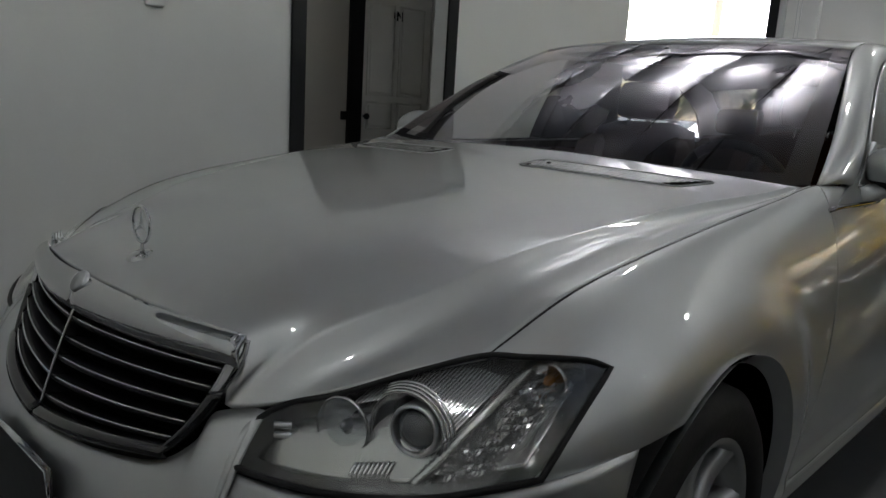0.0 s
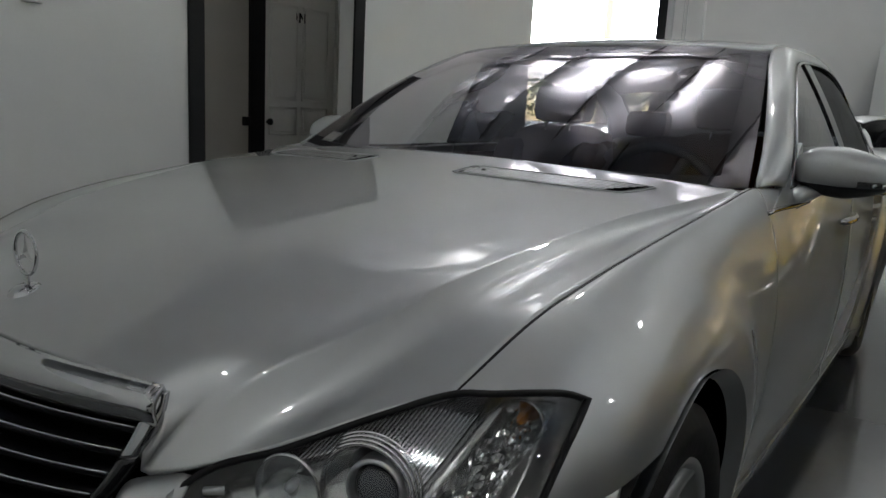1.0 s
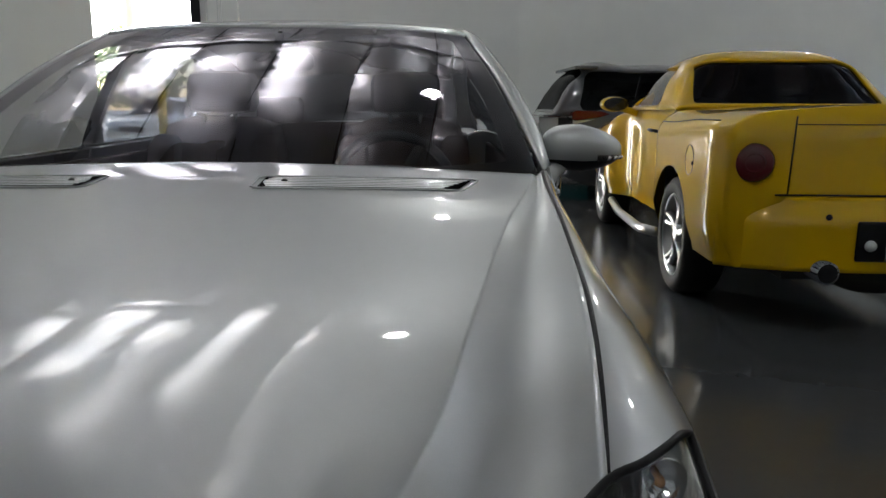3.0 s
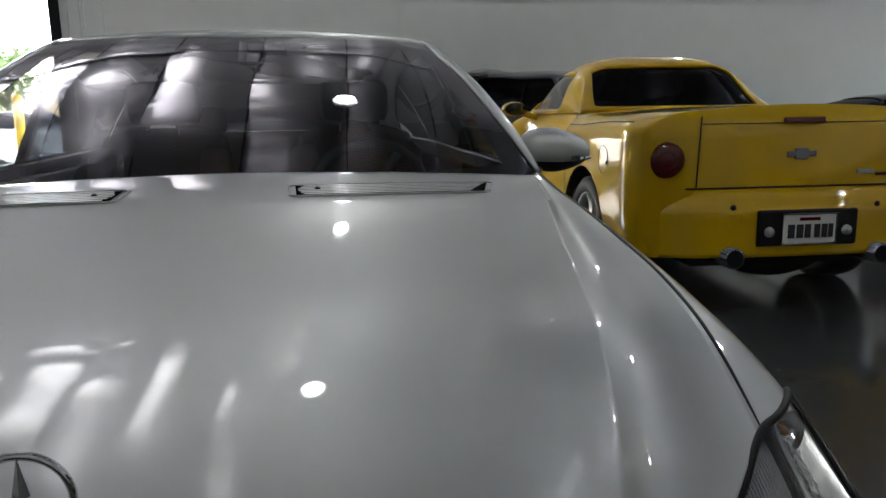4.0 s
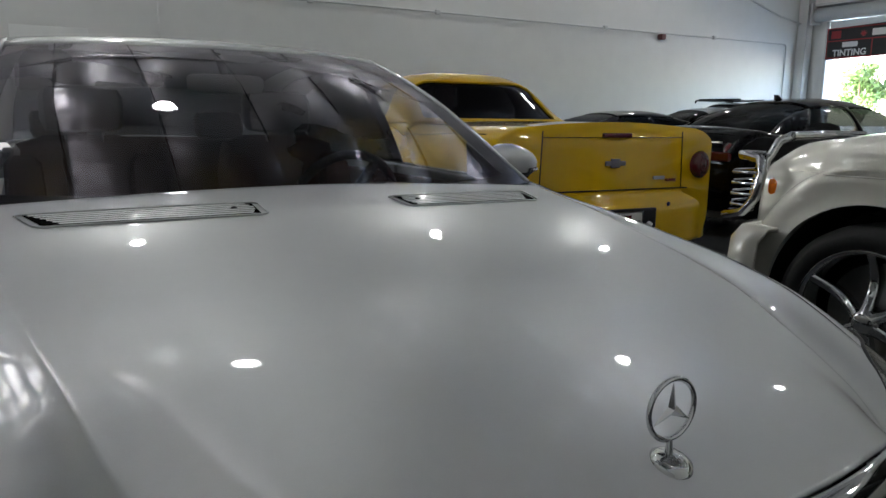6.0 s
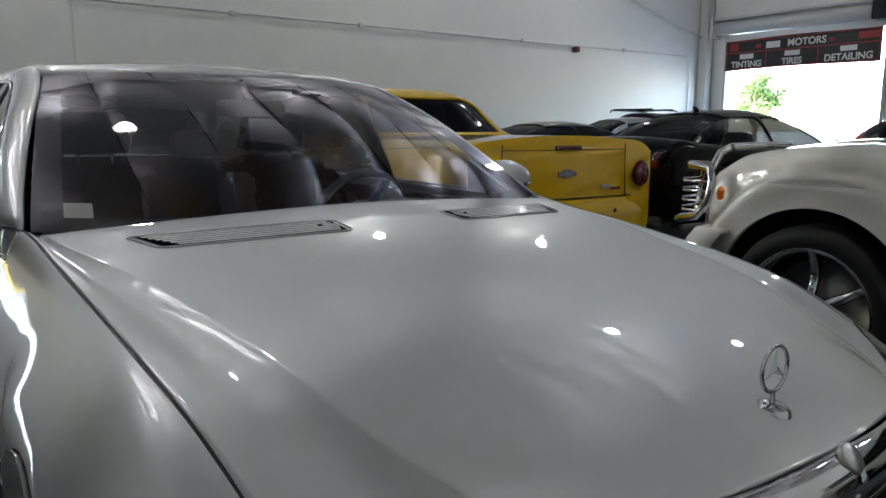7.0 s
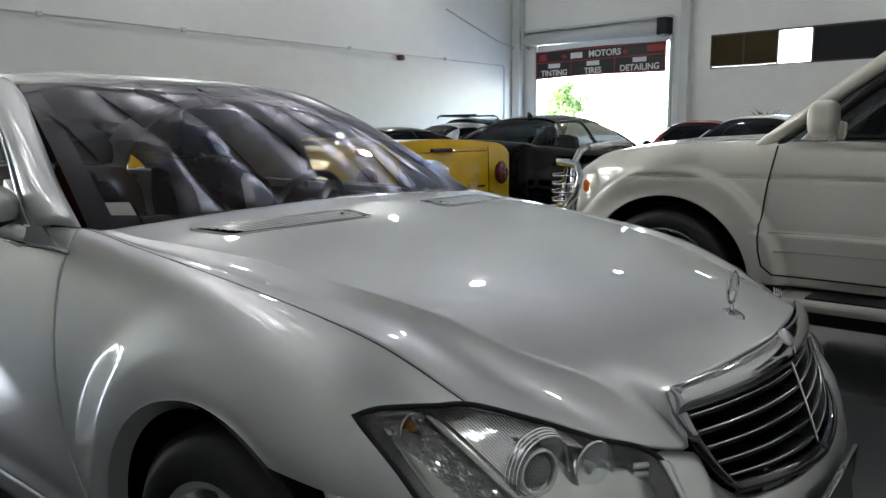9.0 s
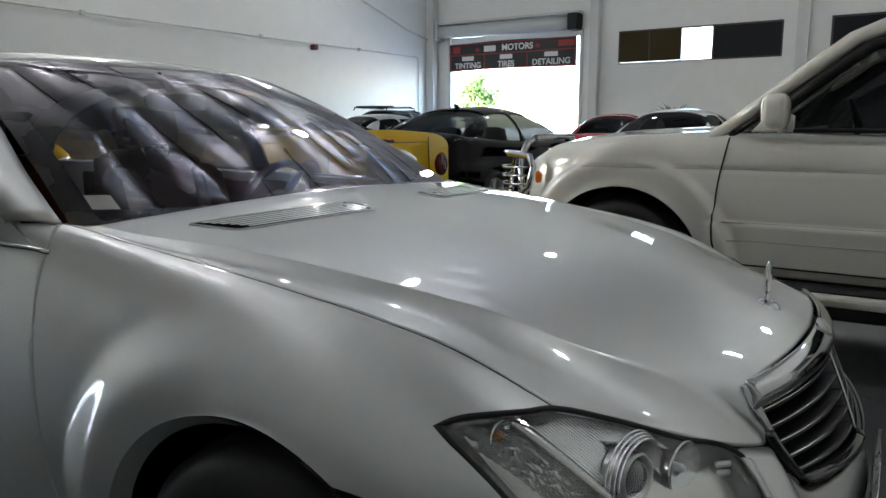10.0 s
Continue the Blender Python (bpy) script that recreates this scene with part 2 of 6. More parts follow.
flipd = lambda ms: (ms[0], [tuple(reversed(q)) for q in ms[1]])


# ---------------------------------------------------------------- the hall
XW, YB, XR, YF, XL, PART_Z = -2.4, 16.4, 24.2, -7.0, -12.0, 3.3


def slab(name, x0, x1, y0, y1, z0, z1, mat, label, category, kind="structure", bevel=0.0):
    return tagged(part(name, box_bm(x0, x1, y0, y1, z0, z1), mat, None, bevel=bevel), label, category, "", kind)


slab("floor", XL, XR, YF, YB, -0.2, 0.0, FLOOR, "glossy grey epoxy coated concrete floor", "floor")
# partition beside the car, with the opening to the lavatory lobby
slab("wall_west_a", XW - 0.14, XW, YF, 1.36, 0, PART_Z, WALL, "white painted partition wall", "wall")
slab("wall_west_b", XW - 0.14, XW, 2.58, 4.98, 0, PART_Z, WALL, "white painted partition wall end", "wall")
slab("wall_west_c", XW - 0.14, XW, 1.36, 2.58, 2.43, PART_Z, WALL, "white painted wall above the opening", "wall")
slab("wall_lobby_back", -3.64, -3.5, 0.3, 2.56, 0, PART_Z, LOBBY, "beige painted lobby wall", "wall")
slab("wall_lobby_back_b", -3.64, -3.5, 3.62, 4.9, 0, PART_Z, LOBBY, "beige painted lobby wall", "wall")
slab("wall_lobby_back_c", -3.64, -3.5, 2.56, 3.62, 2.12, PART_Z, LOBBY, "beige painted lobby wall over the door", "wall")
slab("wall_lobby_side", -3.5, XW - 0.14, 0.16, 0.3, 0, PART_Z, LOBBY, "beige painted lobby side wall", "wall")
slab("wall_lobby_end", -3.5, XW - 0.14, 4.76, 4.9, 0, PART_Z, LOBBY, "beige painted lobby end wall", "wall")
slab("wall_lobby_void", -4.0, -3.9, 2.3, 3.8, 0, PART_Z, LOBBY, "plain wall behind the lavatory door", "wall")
for nm, y0, y1, z0, z1 in (("trim_a", 1.27, 1.37, 0, 2.40), ("trim_b", 2.57, 2.67, 0, 2.40), ("trim_c", 1.27, 2.67, 2.40, 2.50)):
    slab(nm, XW + 0.001, XW + 0.020, y0, y1, z0, z1, BLACK, "black painted timber opening trim", "trim", bevel=0.004)
# far wall with the vehicle opening, and the outer walls
slab("wall_north_a", -5.57, XR + 0.3, YB, YB + 0.3, 0, CEIL, WALL, "white painted concrete block wall", "wall")
slab("wall_north_b", -11.0, -5.57, YB, YB + 0.3, 5.0, CEIL, WALL, "white painted wall over the vehicle opening", "wall")
slab("wall_north_c", XL - 0.3, -11.0, YB, YB + 0.3, 0, CEIL, WALL, "white painted concrete block wall", "wall")
# unseen closing wall, its grey chosen to darken the bonnet's reflections
slab("wall_far_west", XL - 0.3, XL, YF, YB, 0, CEIL, FARWALL, "plain unseen outer wall, greyed to darken reflections", "wall")
slab("wall_south", XL - 0.3, XR + 0.3, YF - 0.3, YF, 0, CEIL, WALL, "white painted rear wall", "wall")
for nm, y0, y1, z0, z1 in (("wall_east_a", 15.36, YB, 0, CEIL), ("wall_east_b", 9.75, 15.36, 4.9, CEIL), ("wall_east_c", 8.36, 9.75, 0, CEIL), ("wall_east_d", 2.98, 8.36, 0, 3.36),
                           ("wall_east_e", 2.98, 8.36, 4.5, CEIL), ("wall_east_f", 1.64, 2.98, 0, CEIL), ("wall_east_g", -3.7, 1.64, 0, 3.36), ("wall_east_h", -3.7, 1.64, 4.5, CEIL), ("wall_east_i", YF, -3.7, 0, CEIL)):
    slab(nm, XR, XR + 0.3, y0, y1, z0, z1, WALL, "white painted concrete panel wall", "wall")
GROUND = surf("bright concrete yard", (0.6, 0.59, 0.56), 0.85, grain=0.08, scale=8, bump=0.1, stain=0.15)
slab("ground", -400, 400, -400, 400, -0.5, -0.21, GROUND, "pale concrete yard outside", "ground")


# foil-faced roof insulation: sagging strips with creases, and the roof above
STRIP = 2.1
BEAMS = (2.6, 11.9)
SEAMS = [-11.45 + STRIP * k for k in range(17)]
V, Fc = [], []
for x0, x1 in zip([XL] + SEAMS, SEAMS + [XR]):
    na, nb = 30, 300
    k = len(V)
    for j in range(nb + 1):
        for i in range(na + 1):
            a, y = i / na, lerp(YF, YB, j / nb)
            x = lerp(x0, x1, a)
            e = min(a, 1 - a)
            sag = (0.14 + 0.05 * noise.noise((x0 * 3.7, y * 0.12, 8.0))) * 4 * a * (1 - a) + 0.012 * math.sin(2 * math.pi * a) + 0.085 * math.sin(2 * math.pi * y / 5.4 + 1.9 * x0)
            fold = 0.035 * noise.noise((x * 0.55, y * 0.22, 3.1)) + 0.014 * noise.noise((x * 1.6, y * 0.9, 1.3)) + 0.007 * noise.noise((x * 3.4, y * 1.5, 6.3))
            crease = (1 - abs(2 * (noise.noise((x * 0.8, y * 0.5, 9.4)) % 0.5) - 0.5) * 2) ** 8 * 0.012
            crimp = max(0, 1 - 8 * e) * 0.06 * noise.noise((x * 2, y * 3.4, 5.0))
            tuck = sum(0.05 * math.exp(-((y - yb) / 0.10) ** 2) + 0.03 * math.exp(-((y - yb - 0.55) / 0.08) ** 2) for yb in BEAMS) * (1 + 0.6 * noise.noise((x * 1.5, y, 2.2)))
            edge = min(1.0, 5 * e + 0.15)
            fold = fold + (crease + tuck) / max(edge, 0.3)
            V.append((x, y, CEIL - 0.05 - sag - fold * edge - crimp))
    for j in range(nb):
        for i in range(na):
            Fc.append((k + j * (na + 1) + i, k + (j + 1) * (na + 1) + i, k + (j + 1) * (na + 1) + i + 1, k + j * (na + 1) + i + 1))
tagged(mesh_ob("ceiling", V, Fc, FOIL), "wrinkled silver foil roof insulation in strips", "ceiling", "", "structure")
slab("roof", XL - 0.3, XR + 0.3, YF - 0.3, YB + 0.3, CEIL + 0.02, CEIL + 0.2, STEEL, "sheet steel roof deck", "roof")
for x in SEAMS:
    slab("trim_seam", x - 0.03, x + 0.03, YF, YB, CEIL - 0.075, CEIL - 0.03, SEAM, "dark taped seam between foil strips", "trim")
for y in BEAMS:
    slab("beam", XL, XR, y - 0.09, y + 0.09, CEIL - 0.36, CEIL - 0.12, FOIL, "steel roof beam wrapped in silver foil", "beam")

# high bay lamps on rods
HOUSE = surf("lamp housing", (0.5, 0.5, 0.5), 0.4, 0.6, grain=0.05, scale=40)
for lx, ly in LAMPS:
    b = tagged(base_of("high_bay_lamp", pose(lx, ly, LAMP_Z)), "round high bay lamp hanging from the roof", "ceiling lamp", "high bay lamps")
    mesh_ob("shade", *lathe([(-0.02, 0.215), (0.08, 0.21), (0.20, 0.18), (0.27, 0.10), (0.34, 0.09), (0.36, 0.0005)], 28, "z"), HOUSE, b, thick=0.004)
    mesh_ob("rod", *tube([(0, 0, 0.3), (0, 0, CEIL - LAMP_Z + 0.05)], 0.012, 8), HOUSE, b)

# lavatory lobby: panelled door with a black frame, handle and sign letters
DOORP = surf("door paint", (0.70, 0.685, 0.65), 0.5, grain=0.04, scale=60, bump=0.06, stain=0.08)
d1 = tagged(base_of("door_1"), "beige grey six panel door", "door", "", "structure")
part("door_leaf", box_bm(-3.56, -3.515, 2.70, 3.50, 0.01, 2.05), DOORP, d1)
for y0, y1 in ((2.80, 3.05), (3.15, 3.40)):
    for z0, z1 in ((0.15, 0.78), (0.92, 1.10), (1.20, 1.92)):
        f_ = box_bm(-3.518, -3.505, y0, y1, z0, z1)
        part("panel", f_, DOORP, d1, bevel=0.02)
        mesh_ob("panel_mould", *tube([(-3.513, y0 - 0.02, z0 - 0.02), (-3.513, y1 + 0.02, z0 - 0.02), (-3.513, y1 + 0.02, z1 + 0.02), (-3.513, y0 - 0.02, z1 + 0.02)], 0.009, 6, True), DOORP, d1)
mesh_ob("knob", *turned(lathe([(0, 0.012), (0.02, 0.012), (0.03, 0.026), (0.045, 0.028), (0.055, 0.018), (0.058, 0.0005)], 18), (1, 0, 0), (-3.515, 2.76, 1.0)), BLACK, d1)
part("strike_plate", box_bm(-3.505, -3.46, 2.50, 2.555, 0.965, 1.035), BLACK, d1, bevel=0.006)
part("frame_side", box_bm(-3.60, -3.47, 2.56, 2.70, 0, 2.12), BLACK, d1, "black door frame")
part("frame_side", box_bm(-3.60, -3.48, 3.50, 3.62, 0, 2.12), DOORP, d1)
part("frame_head", box_bm(-3.60, -3.48, 2.70, 3.50, 2.05, 2.12), DOORP, d1)


def lettering(text, size, m, mat, name="lettering", parent=None, depth=0.002, heavy=0.0):
    c = bpy.data.curves.new(name, "FONT")
    c.body, c.size, c.extrude, c.align_x, c.align_y, c.offset = text, size, depth, "CENTER", "CENTER", heavy
    t = bpy.data.objects.new(name, c)
    me = bpy.data.meshes.new_from_object(t)
    bpy.data.objects.remove(t)
    me.materials.clear()
    me.materials.append(mat)
    ob = new(name, me)
    ob.matrix_basis = m
    if parent:
        ob.parent = parent
    return ob


lettering("MAN", 0.105, pose(-3.511, 3.045, 1.85, 90, 0, 90), BLACK, parent=d1, heavy=0.003)
part_ = part("wall_box", box_bm(XW, XW + 0.025, 0.40, 0.50, 1.54, 1.61), WALL, None, bevel=0.008)
tagged(part_, "small white plastic control box on the wall", "control box")

# roller door, its drum, motor and banner
rd = tagged(base_of("door_2"), "rolled up steel roller door over the opening", "roller door", "", "structure")
mesh_ob("drum", *tube([(XR - 0.28, 10.15, 4.88), (XR - 0.28, 15.75, 4.93)], 0.235, 24), STEEL, rd, label="white roller drum")
part("drum_bracket", box_bm(XR - 0.55, XR - 0.02, 15.75, 15.83, 4.60, 5.30), STEEL, rd)
part("motor", box_bm(XR - 0.55, XR - 0.02, 9.72, 10.12, 4.62, 5.22), BLACK, rd, "black door motor", bevel=0.04)
part("header_angle", box_bm(XR - 0.42, XR - 0.02, 9.7, 15.9, 5.22, 5.30), STEEL, rd)
for y in (9.68, 15.36):
    part("guide_rail", box_bm(XR - 0.12, XR - 0.01, y, y + 0.1, 0, 4.7), STEEL, rd)
part("curtain_edge", box_bm(XR - 0.10, XR - 0.05, 9.80, 15.34, 4.45, 4.70), STEEL, rd)
BANNER = surf("black banner vinyl", (0.014, 0.013, 0.014), 0.45, grain=0.15, scale=10, bump=0.1, stain=0.15)
BANRED = surf("banner red", (0.30, 0.02, 0.025), 0.5, grain=0.1, scale=20)
BANWHITE = surf("banner white", (0.7, 0.7, 0.7), 0.5, grain=0.05, scale=20)
ban = tagged(base_of("banner"), "black banner with red frames and white words across the opening", "banner")
bx = XR - 0.16
bg = grid(lambda y, z: (bx + 0.015 * math.sin(y * 2.3) * math.sin(z * 3.0), y, z + 0.02 * math.sin(y * 1.1)), span(9.88, 15.38, 40), span(3.40, 4.46, 8))
mesh_ob("cloth", *bg, BANNER, ban, thick=0.004)


def bar(y0, y1, z0, z1, mat, nm="frame_line"):
    part(nm, box_bm(bx - 0.034, bx - 0.028, y0, y1, z0, z1), mat, ban)


for z0 in (3.42, 3.985, 4.40):
    bar(9.90, 15.36, z0, z0 + 0.035, BANRED)
for y0 in (9.90, 11.86, 13.72, 15.32):
    bar(y0, y0 + 0.035, 3.42, 4.0 if 10 < y0 < 15 else 4.435, BANRED)
bar(9.95, 10.6, 4.12, 4.34, BANRED, "corner_mark")
bar(14.85, 15.20, 4.08, 4.34, BANRED, "corner_mark")
for y in (11.45, 14.05):
    for k in range(5):
        a = radians(30 * k + 30)
        mesh_ob("leaf_mark", *tube([(bx - 0.03, y, 4.12), (bx - 0.03, y + 0.14 * math.cos(a), 4.12 + 0.17 * math.sin(a))], [0.035, 0.008], 6), BANRED, ban)
for y, z, w, words, size, yw in ((13.55, 4.20, 0.52, "MOTORS", 0.33, 12.30),):
    bar(y - w / 2 - 0.05, y + w / 2 - 0.05, z - 0.11, z + 0.11, BANWHITE, "name_bar")
    lettering(words, size, pose(bx - 0.034, yw, z, 90, 0, -90), BANWHITE, parent=ban, heavy=0.008)
for y, words, size in ((14.5, "TINTING", 0.30), (12.78, "TIRES", 0.30), (10.88, "DETAILING", 0.31)):
    bar(y - 0.27, y + 0.27, 3.775, 3.945, BANWHITE, "name_bar")
    lettering(words, size, pose(bx - 0.034, y, 3.58, 90, 0, -90), BANWHITE, parent=ban, heavy=0.008)

# high windows in the far wall
BROWN = surf("brown louvre", (0.045, 0.032, 0.011), 0.6, spec=0.15, grain=0.1, scale=20, stain=0.15)
DARKPANE = surf("dark window film", (0.010, 0.012, 0.016), 0.3, spec=0.1, grain=0.1, scale=10)
FRAMEBR = surf("dark window frame", (0.05, 0.035, 0.03), 0.5, grain=0.1, scale=30)
for n, (y0, y1) in enumerate(((2.98, 8.36), (-3.7, 1.64))):
    w = tagged(base_of(f"window_{n + 1}"), "long high window with louvres and dark panes", "window", "", "structure")
    for z0, z1 in ((3.36, 3.41), (4.45, 4.50)):
        part("frame_rail", box_bm(XR + 0.02, XR + 0.12, y0, y1, z0, z1), FRAMEBR, w)
    for y in (y0, y1 - 0.05):
        part("frame_post", box_bm(XR + 0.02, XR + 0.12, y, y + 0.05, 3.41, 4.45), FRAMEBR, w)
    if n == 0:
        for y in (5.10, 6.16, 7.24):
            part("mullion", box_bm(XR + 0.02, XR + 0.12, y, y + 0.05, 3.41, 4.45), FRAMEBR, w)
        for ya, yb in ((6.21, 7.24), (7.29, 8.31)):
            for k in range(9):
                z = 3.42 + 0.114 * k
                bm = box_bm(XR + 0.05, XR + 0.058, ya, yb, z, z + 0.125)
                part("slat", bm, BROWN, w).matrix_basis = Matrix.Translation((0.012 * (k % 2), 0, 0))
        part("dark_pane", box_bm(XR + 0.06, XR + 0.07, 3.03, 5.10, 3.41, 4.45), DARKPANE, w)
        pane = part("clear_pane", box_bm(XR + 0.06, XR + 0.066, 5.15, 6.16, 3.41, 4.45), LENS, w)
        pane.visible_shadow = False
    else:
        part("dark_pane", box_bm(XR + 0.06, XR + 0.07, y0 + 0.05, y1 - 0.05, 3.41, 4.45), DARKPANE, w)

# steel columns, corner pipe and brace
for n, (y0, y1) in enumerate(((9.02, 9.34), (2.22, 2.56), (-4.6, -4.3))):
    slab("column", XR - 0.30, XR, y0, y1, 0, CEIL - 0.1, STEEL, "white painted steel column", "column")
slab("column", XR - 0.45, XR - 0.1, YB - 0.40, YB - 0.05, 0, CEIL - 0.1, STEEL, "white painted corner column", "column")
pp = tagged(base_of("wall_pipe"), "grey conduit along the far wall with clips and alarm bell", "conduit")
ZC = 3.95
mesh_ob("conduit", *tube([(2.0, YB - 0.05, ZC), (8, YB - 0.05, ZC + 0.01), (16, YB - 0.05, ZC - 0.01), (23.1, YB - 0.05, ZC), (23.2, YB - 0.05, ZC - 0.1), (23.2, YB - 0.05, 1.2)], 0.022, 8), STEEL, pp)
mesh_ob("riser", *tube([(2.05, YB - 0.04, ZC), (2.05, YB - 0.04, CEIL - 0.4)], 0.018, 8), WALL, pp)
for x in (2.0, 5.5, 9.0, 14.77, 19.5):
    part("clip", box_bm(x - 0.06, x + 0.06, YB - 0.09, YB, ZC - 0.05, ZC + 0.06), STEEL, pp, bevel=0.01)
part("bell", box_bm(16.95, 17.15, YB - 0.22, YB, ZC - 0.22, ZC - 0.04), REDBELL, pp, "dark red alarm bell", bevel=0.04)
mesh_ob("brace", *tube([(19.5, YB - 0.12, 5.7), (22.5, YB - 0.12, 4.9), (XR - 0.3, YB - 0.15, 4.65)], 0.03, 8), STEEL, tagged(base_of("roof_brace"), "thin steel brace by the corner column", "brace"))
slab("pilaster", 2.03, 2.09, YB - 0.02, YB, 0, CEIL - 0.2, WALL, "raised painted wall joint", "wall joint")
# vehicle opening jamb, cord and leaning board
slab("trim_jamb", -5.60, -5.38, YB - 0.12, YB + 0.1, 0, 5.0, BLACK, "dark steel door jamb", "trim")
slab("trim_channel", -5.38, -5.24, YB - 0.10, YB, 0, 5.4, STEEL, "grey roller door channel", "trim")
chain = tagged(base_of("door_chain"), "thin hanging door chain", "chain")
for x in (-4.98, -4.90):
    mesh_ob("chain_run", *tube([(x, YB - 0.15, CEIL - 0.2), (x + 0.03, YB - 0.15, 0.0)], 0.012, 6), STEEL, chain)
slab("wall_step", -4.62, -4.50, YB - 0.14, YB, 0, CEIL - 0.2, WALL, "white wall pilaster", "wall")
bd = part("display_board", box_bm(-0.85, 0.60, 0, 0.05, 0, 3.0), BOARD, None, bevel=0.006)
bd.matrix_basis = pose(0, YB - 0.62, 0.0, 0, 0, 0) @ pose(0, 0, 0, -9, 0, 0)
tagged(bd, "large plain white board leaning on the wall", "board")

# agave in a tall pot
LEAF = surf("agave leaf", (0.035, 0.05, 0.03), 0.5, grain=0.2, scale=30, stain=0.2)
POT = surf("dark pot", (0.05, 0.045, 0.04), 0.6, grain=0.1, scale=30)
ag = tagged(base_of("potted_agave", pose(18.0, 4.55, -0.0)), "spiky agave in a tall dark pot", "plant")
mesh_ob("pot", *lathe([(0, 0.18), (1.0, 0.28), (1.33, 0.34), (1.38, 0.33), (1.35, 0.28), (1.33, 0.0005)], 24, "z"), POT, ag)
rg = random.Random(3)
for k in range(26):
    a, e = 2 * math.pi * k * 0.382, radians(6 + 58 * (k / 26))
    ln = rg.uniform(0.5, 0.68)
    pts = [(math.cos(a) * ln * t * math.cos(e), math.sin(a) * ln * t * math.cos(e), 1.36 + ln * t * math.sin(e) - 0.10 * t * t) for t in span(0, 1, 5)]
    mesh_ob("leaf", *tube(pts, [0.035, 0.04, 0.032, 0.02, 0.01, 0.002], 6), LEAF, ag)


# ---------------------------------------------------------------- the silver saloon
CAR = pose(0.039, 0, 0, 0, 0, 0.99)
AX_F, AX_R, AX_Z, ARCH = -0.01, 3.07, 0.335, 0.40
sx = curve_of([(-0.86, 0.605), (-0.62, 0.662), (-0.5, 0.686), (-0.34, 0.708), (-0.19, 0.723), (0, 0.734), (0.22, 0.745), (0.52, 0.757), (0.62, 0.764), (0.8, 0.77)])
sz = curve_of([(-0.86, 0.61), (-0.62, 0.745), (-0.5, 0.801), (-0.34, 0.869), (-0.19, 0.905), (0, 0.934), (0.22, 0.963), (0.4, 0.983), (0.6, 1.010), (0.8, 1.02)])
zc = curve_of([(-0.86, 0.75), (-0.77, 0.803), (-0.688, 0.837), (-0.6, 0.867), (-0.5, 0.894), (-0.375, 0.9195), (-0.25, 0.941), (-0.125, 0.9605), (0, 0.978), (0.22, 1.0055), (0.33, 1.0175), (0.53, 1.036), (0.8, 1.055)])
xk = curve_of([(-0.86, 0.40), (-0.74, 0.428), (-0.65, 0.458), (-0.563, 0.491), (-0.502, 0.513), (-0.431, 0.533), (-0.321, 0.557), (-0.204, 0.581), (-0.055, 0.609), (0.072, 0.635), (0.3, 0.688), (0.5, 0.728), (0.8, 0.745)])
drop = curve_of([(-0.86, 0.058), (-0.70, 0.058), (-0.623, 0.052), (-0.563, 0.041), (-0.502, 0.031), (-0.431, 0.022), (-0.32, 0.016), (-0.2, 0.013), (-0.05, 0.0125), (0.07, 0.014), (0.3, 0.010), (0.5, 0.004), (0.8, 0.002)])


def hood_z(x, y):
    """The bonnet's height: a crowned middle, a crease and a hollow beside the shut line."""
    q = min(abs(x), sx(y) * 1.02)
    k, zs, zm = xk(y), sz(y), zc(y)
    zk = zs + 1.25 * drop(y)
    if q < k:
        return zm - (zm - zk) * (q / k) ** 1.8
    t = min((q - k) / (sx(y) - k), 1)
    return zk + (zs - zk) * (1 - (1 - t) ** 4.6) - 0.004 * math.sin(math.pi * min(t * 1.3, 1)) ** 2


front_edge = curve_of([(0, (0, -0.772, 0.803)), (0.25, (0.19, -0.757, 0.801)), (0.45, (0.34, -0.729, 0.794)), (0.52, (0.39, -0.716, 0.784)), (0.56, (0.412, -0.718, 0.765)),
                       (0.6, (0.420, -0.737, 0.725)), (0.63, (0.411, -0.752, 0.699)), (0.66, (0.434, -0.738, 0.700)), (0.70, (0.475, -0.704, 0.712)), (0.78, (0.537, -0.651, 0.739)), (0.9, (0.622, -0.568, 0.780)), (1.0, (0.687, -0.496, 0.804))])


def across(a, y):
    """Spreads the bonnet's strips so that one edge follows the crease."""
    k, w = xk(y), sx(y) * 0.994
    return a / 0.66 * k if a < 0.66 else k + (a - 0.66) / 0.34 * (w - k)


def hood_at(u, v):
    a, sgn = abs(u), 1 if u >= 0 else -1
    fx, fy, fz = front_edge(a)
    yr = 0.535 + 0.075 * a**2.5
    w = v**1.35
    y = fy + (yr - fy) * w
    x = across(a, y) + (fx - across(a, fy)) * (1 - w) ** 9
    t = min((y - fy) / 0.26, 1)
    z = hood_z(x, y) - (hood_z(fx, fy) - fz) * (1 - t) ** 2.6
    if v > 0.985:
        z -= 0.006
    return (sgn * x, y, z)


benz = tagged(base_of("saloon_car", CAR), "metallic silver luxury saloon with bonnet ornament and vertical slatted grille", "car")
uh = span(0, 0.5, 14) + span(0.5, 0.645, 8)[1:] + [0.655, 0.66, 0.665, 0.675, 0.69] + span(0.69, 1, 16)[1:]
us = [-u for u in reversed(uh[1:])] + uh
mesh_ob("bonnet", *grid(hood_at, us, span(0, 1, 56)), SILVER, benz, thick=0.012)

for sgn in (1, -1):
    mesh_ob("shut_line", *tube([(sgn * (sx(y) + 0.0005), y, sz(y) - 0.0045) for y in span(-0.50, 0.60, 60)], 0.0050, 6), BLACK, benz, label="dark joint between bonnet and wing")

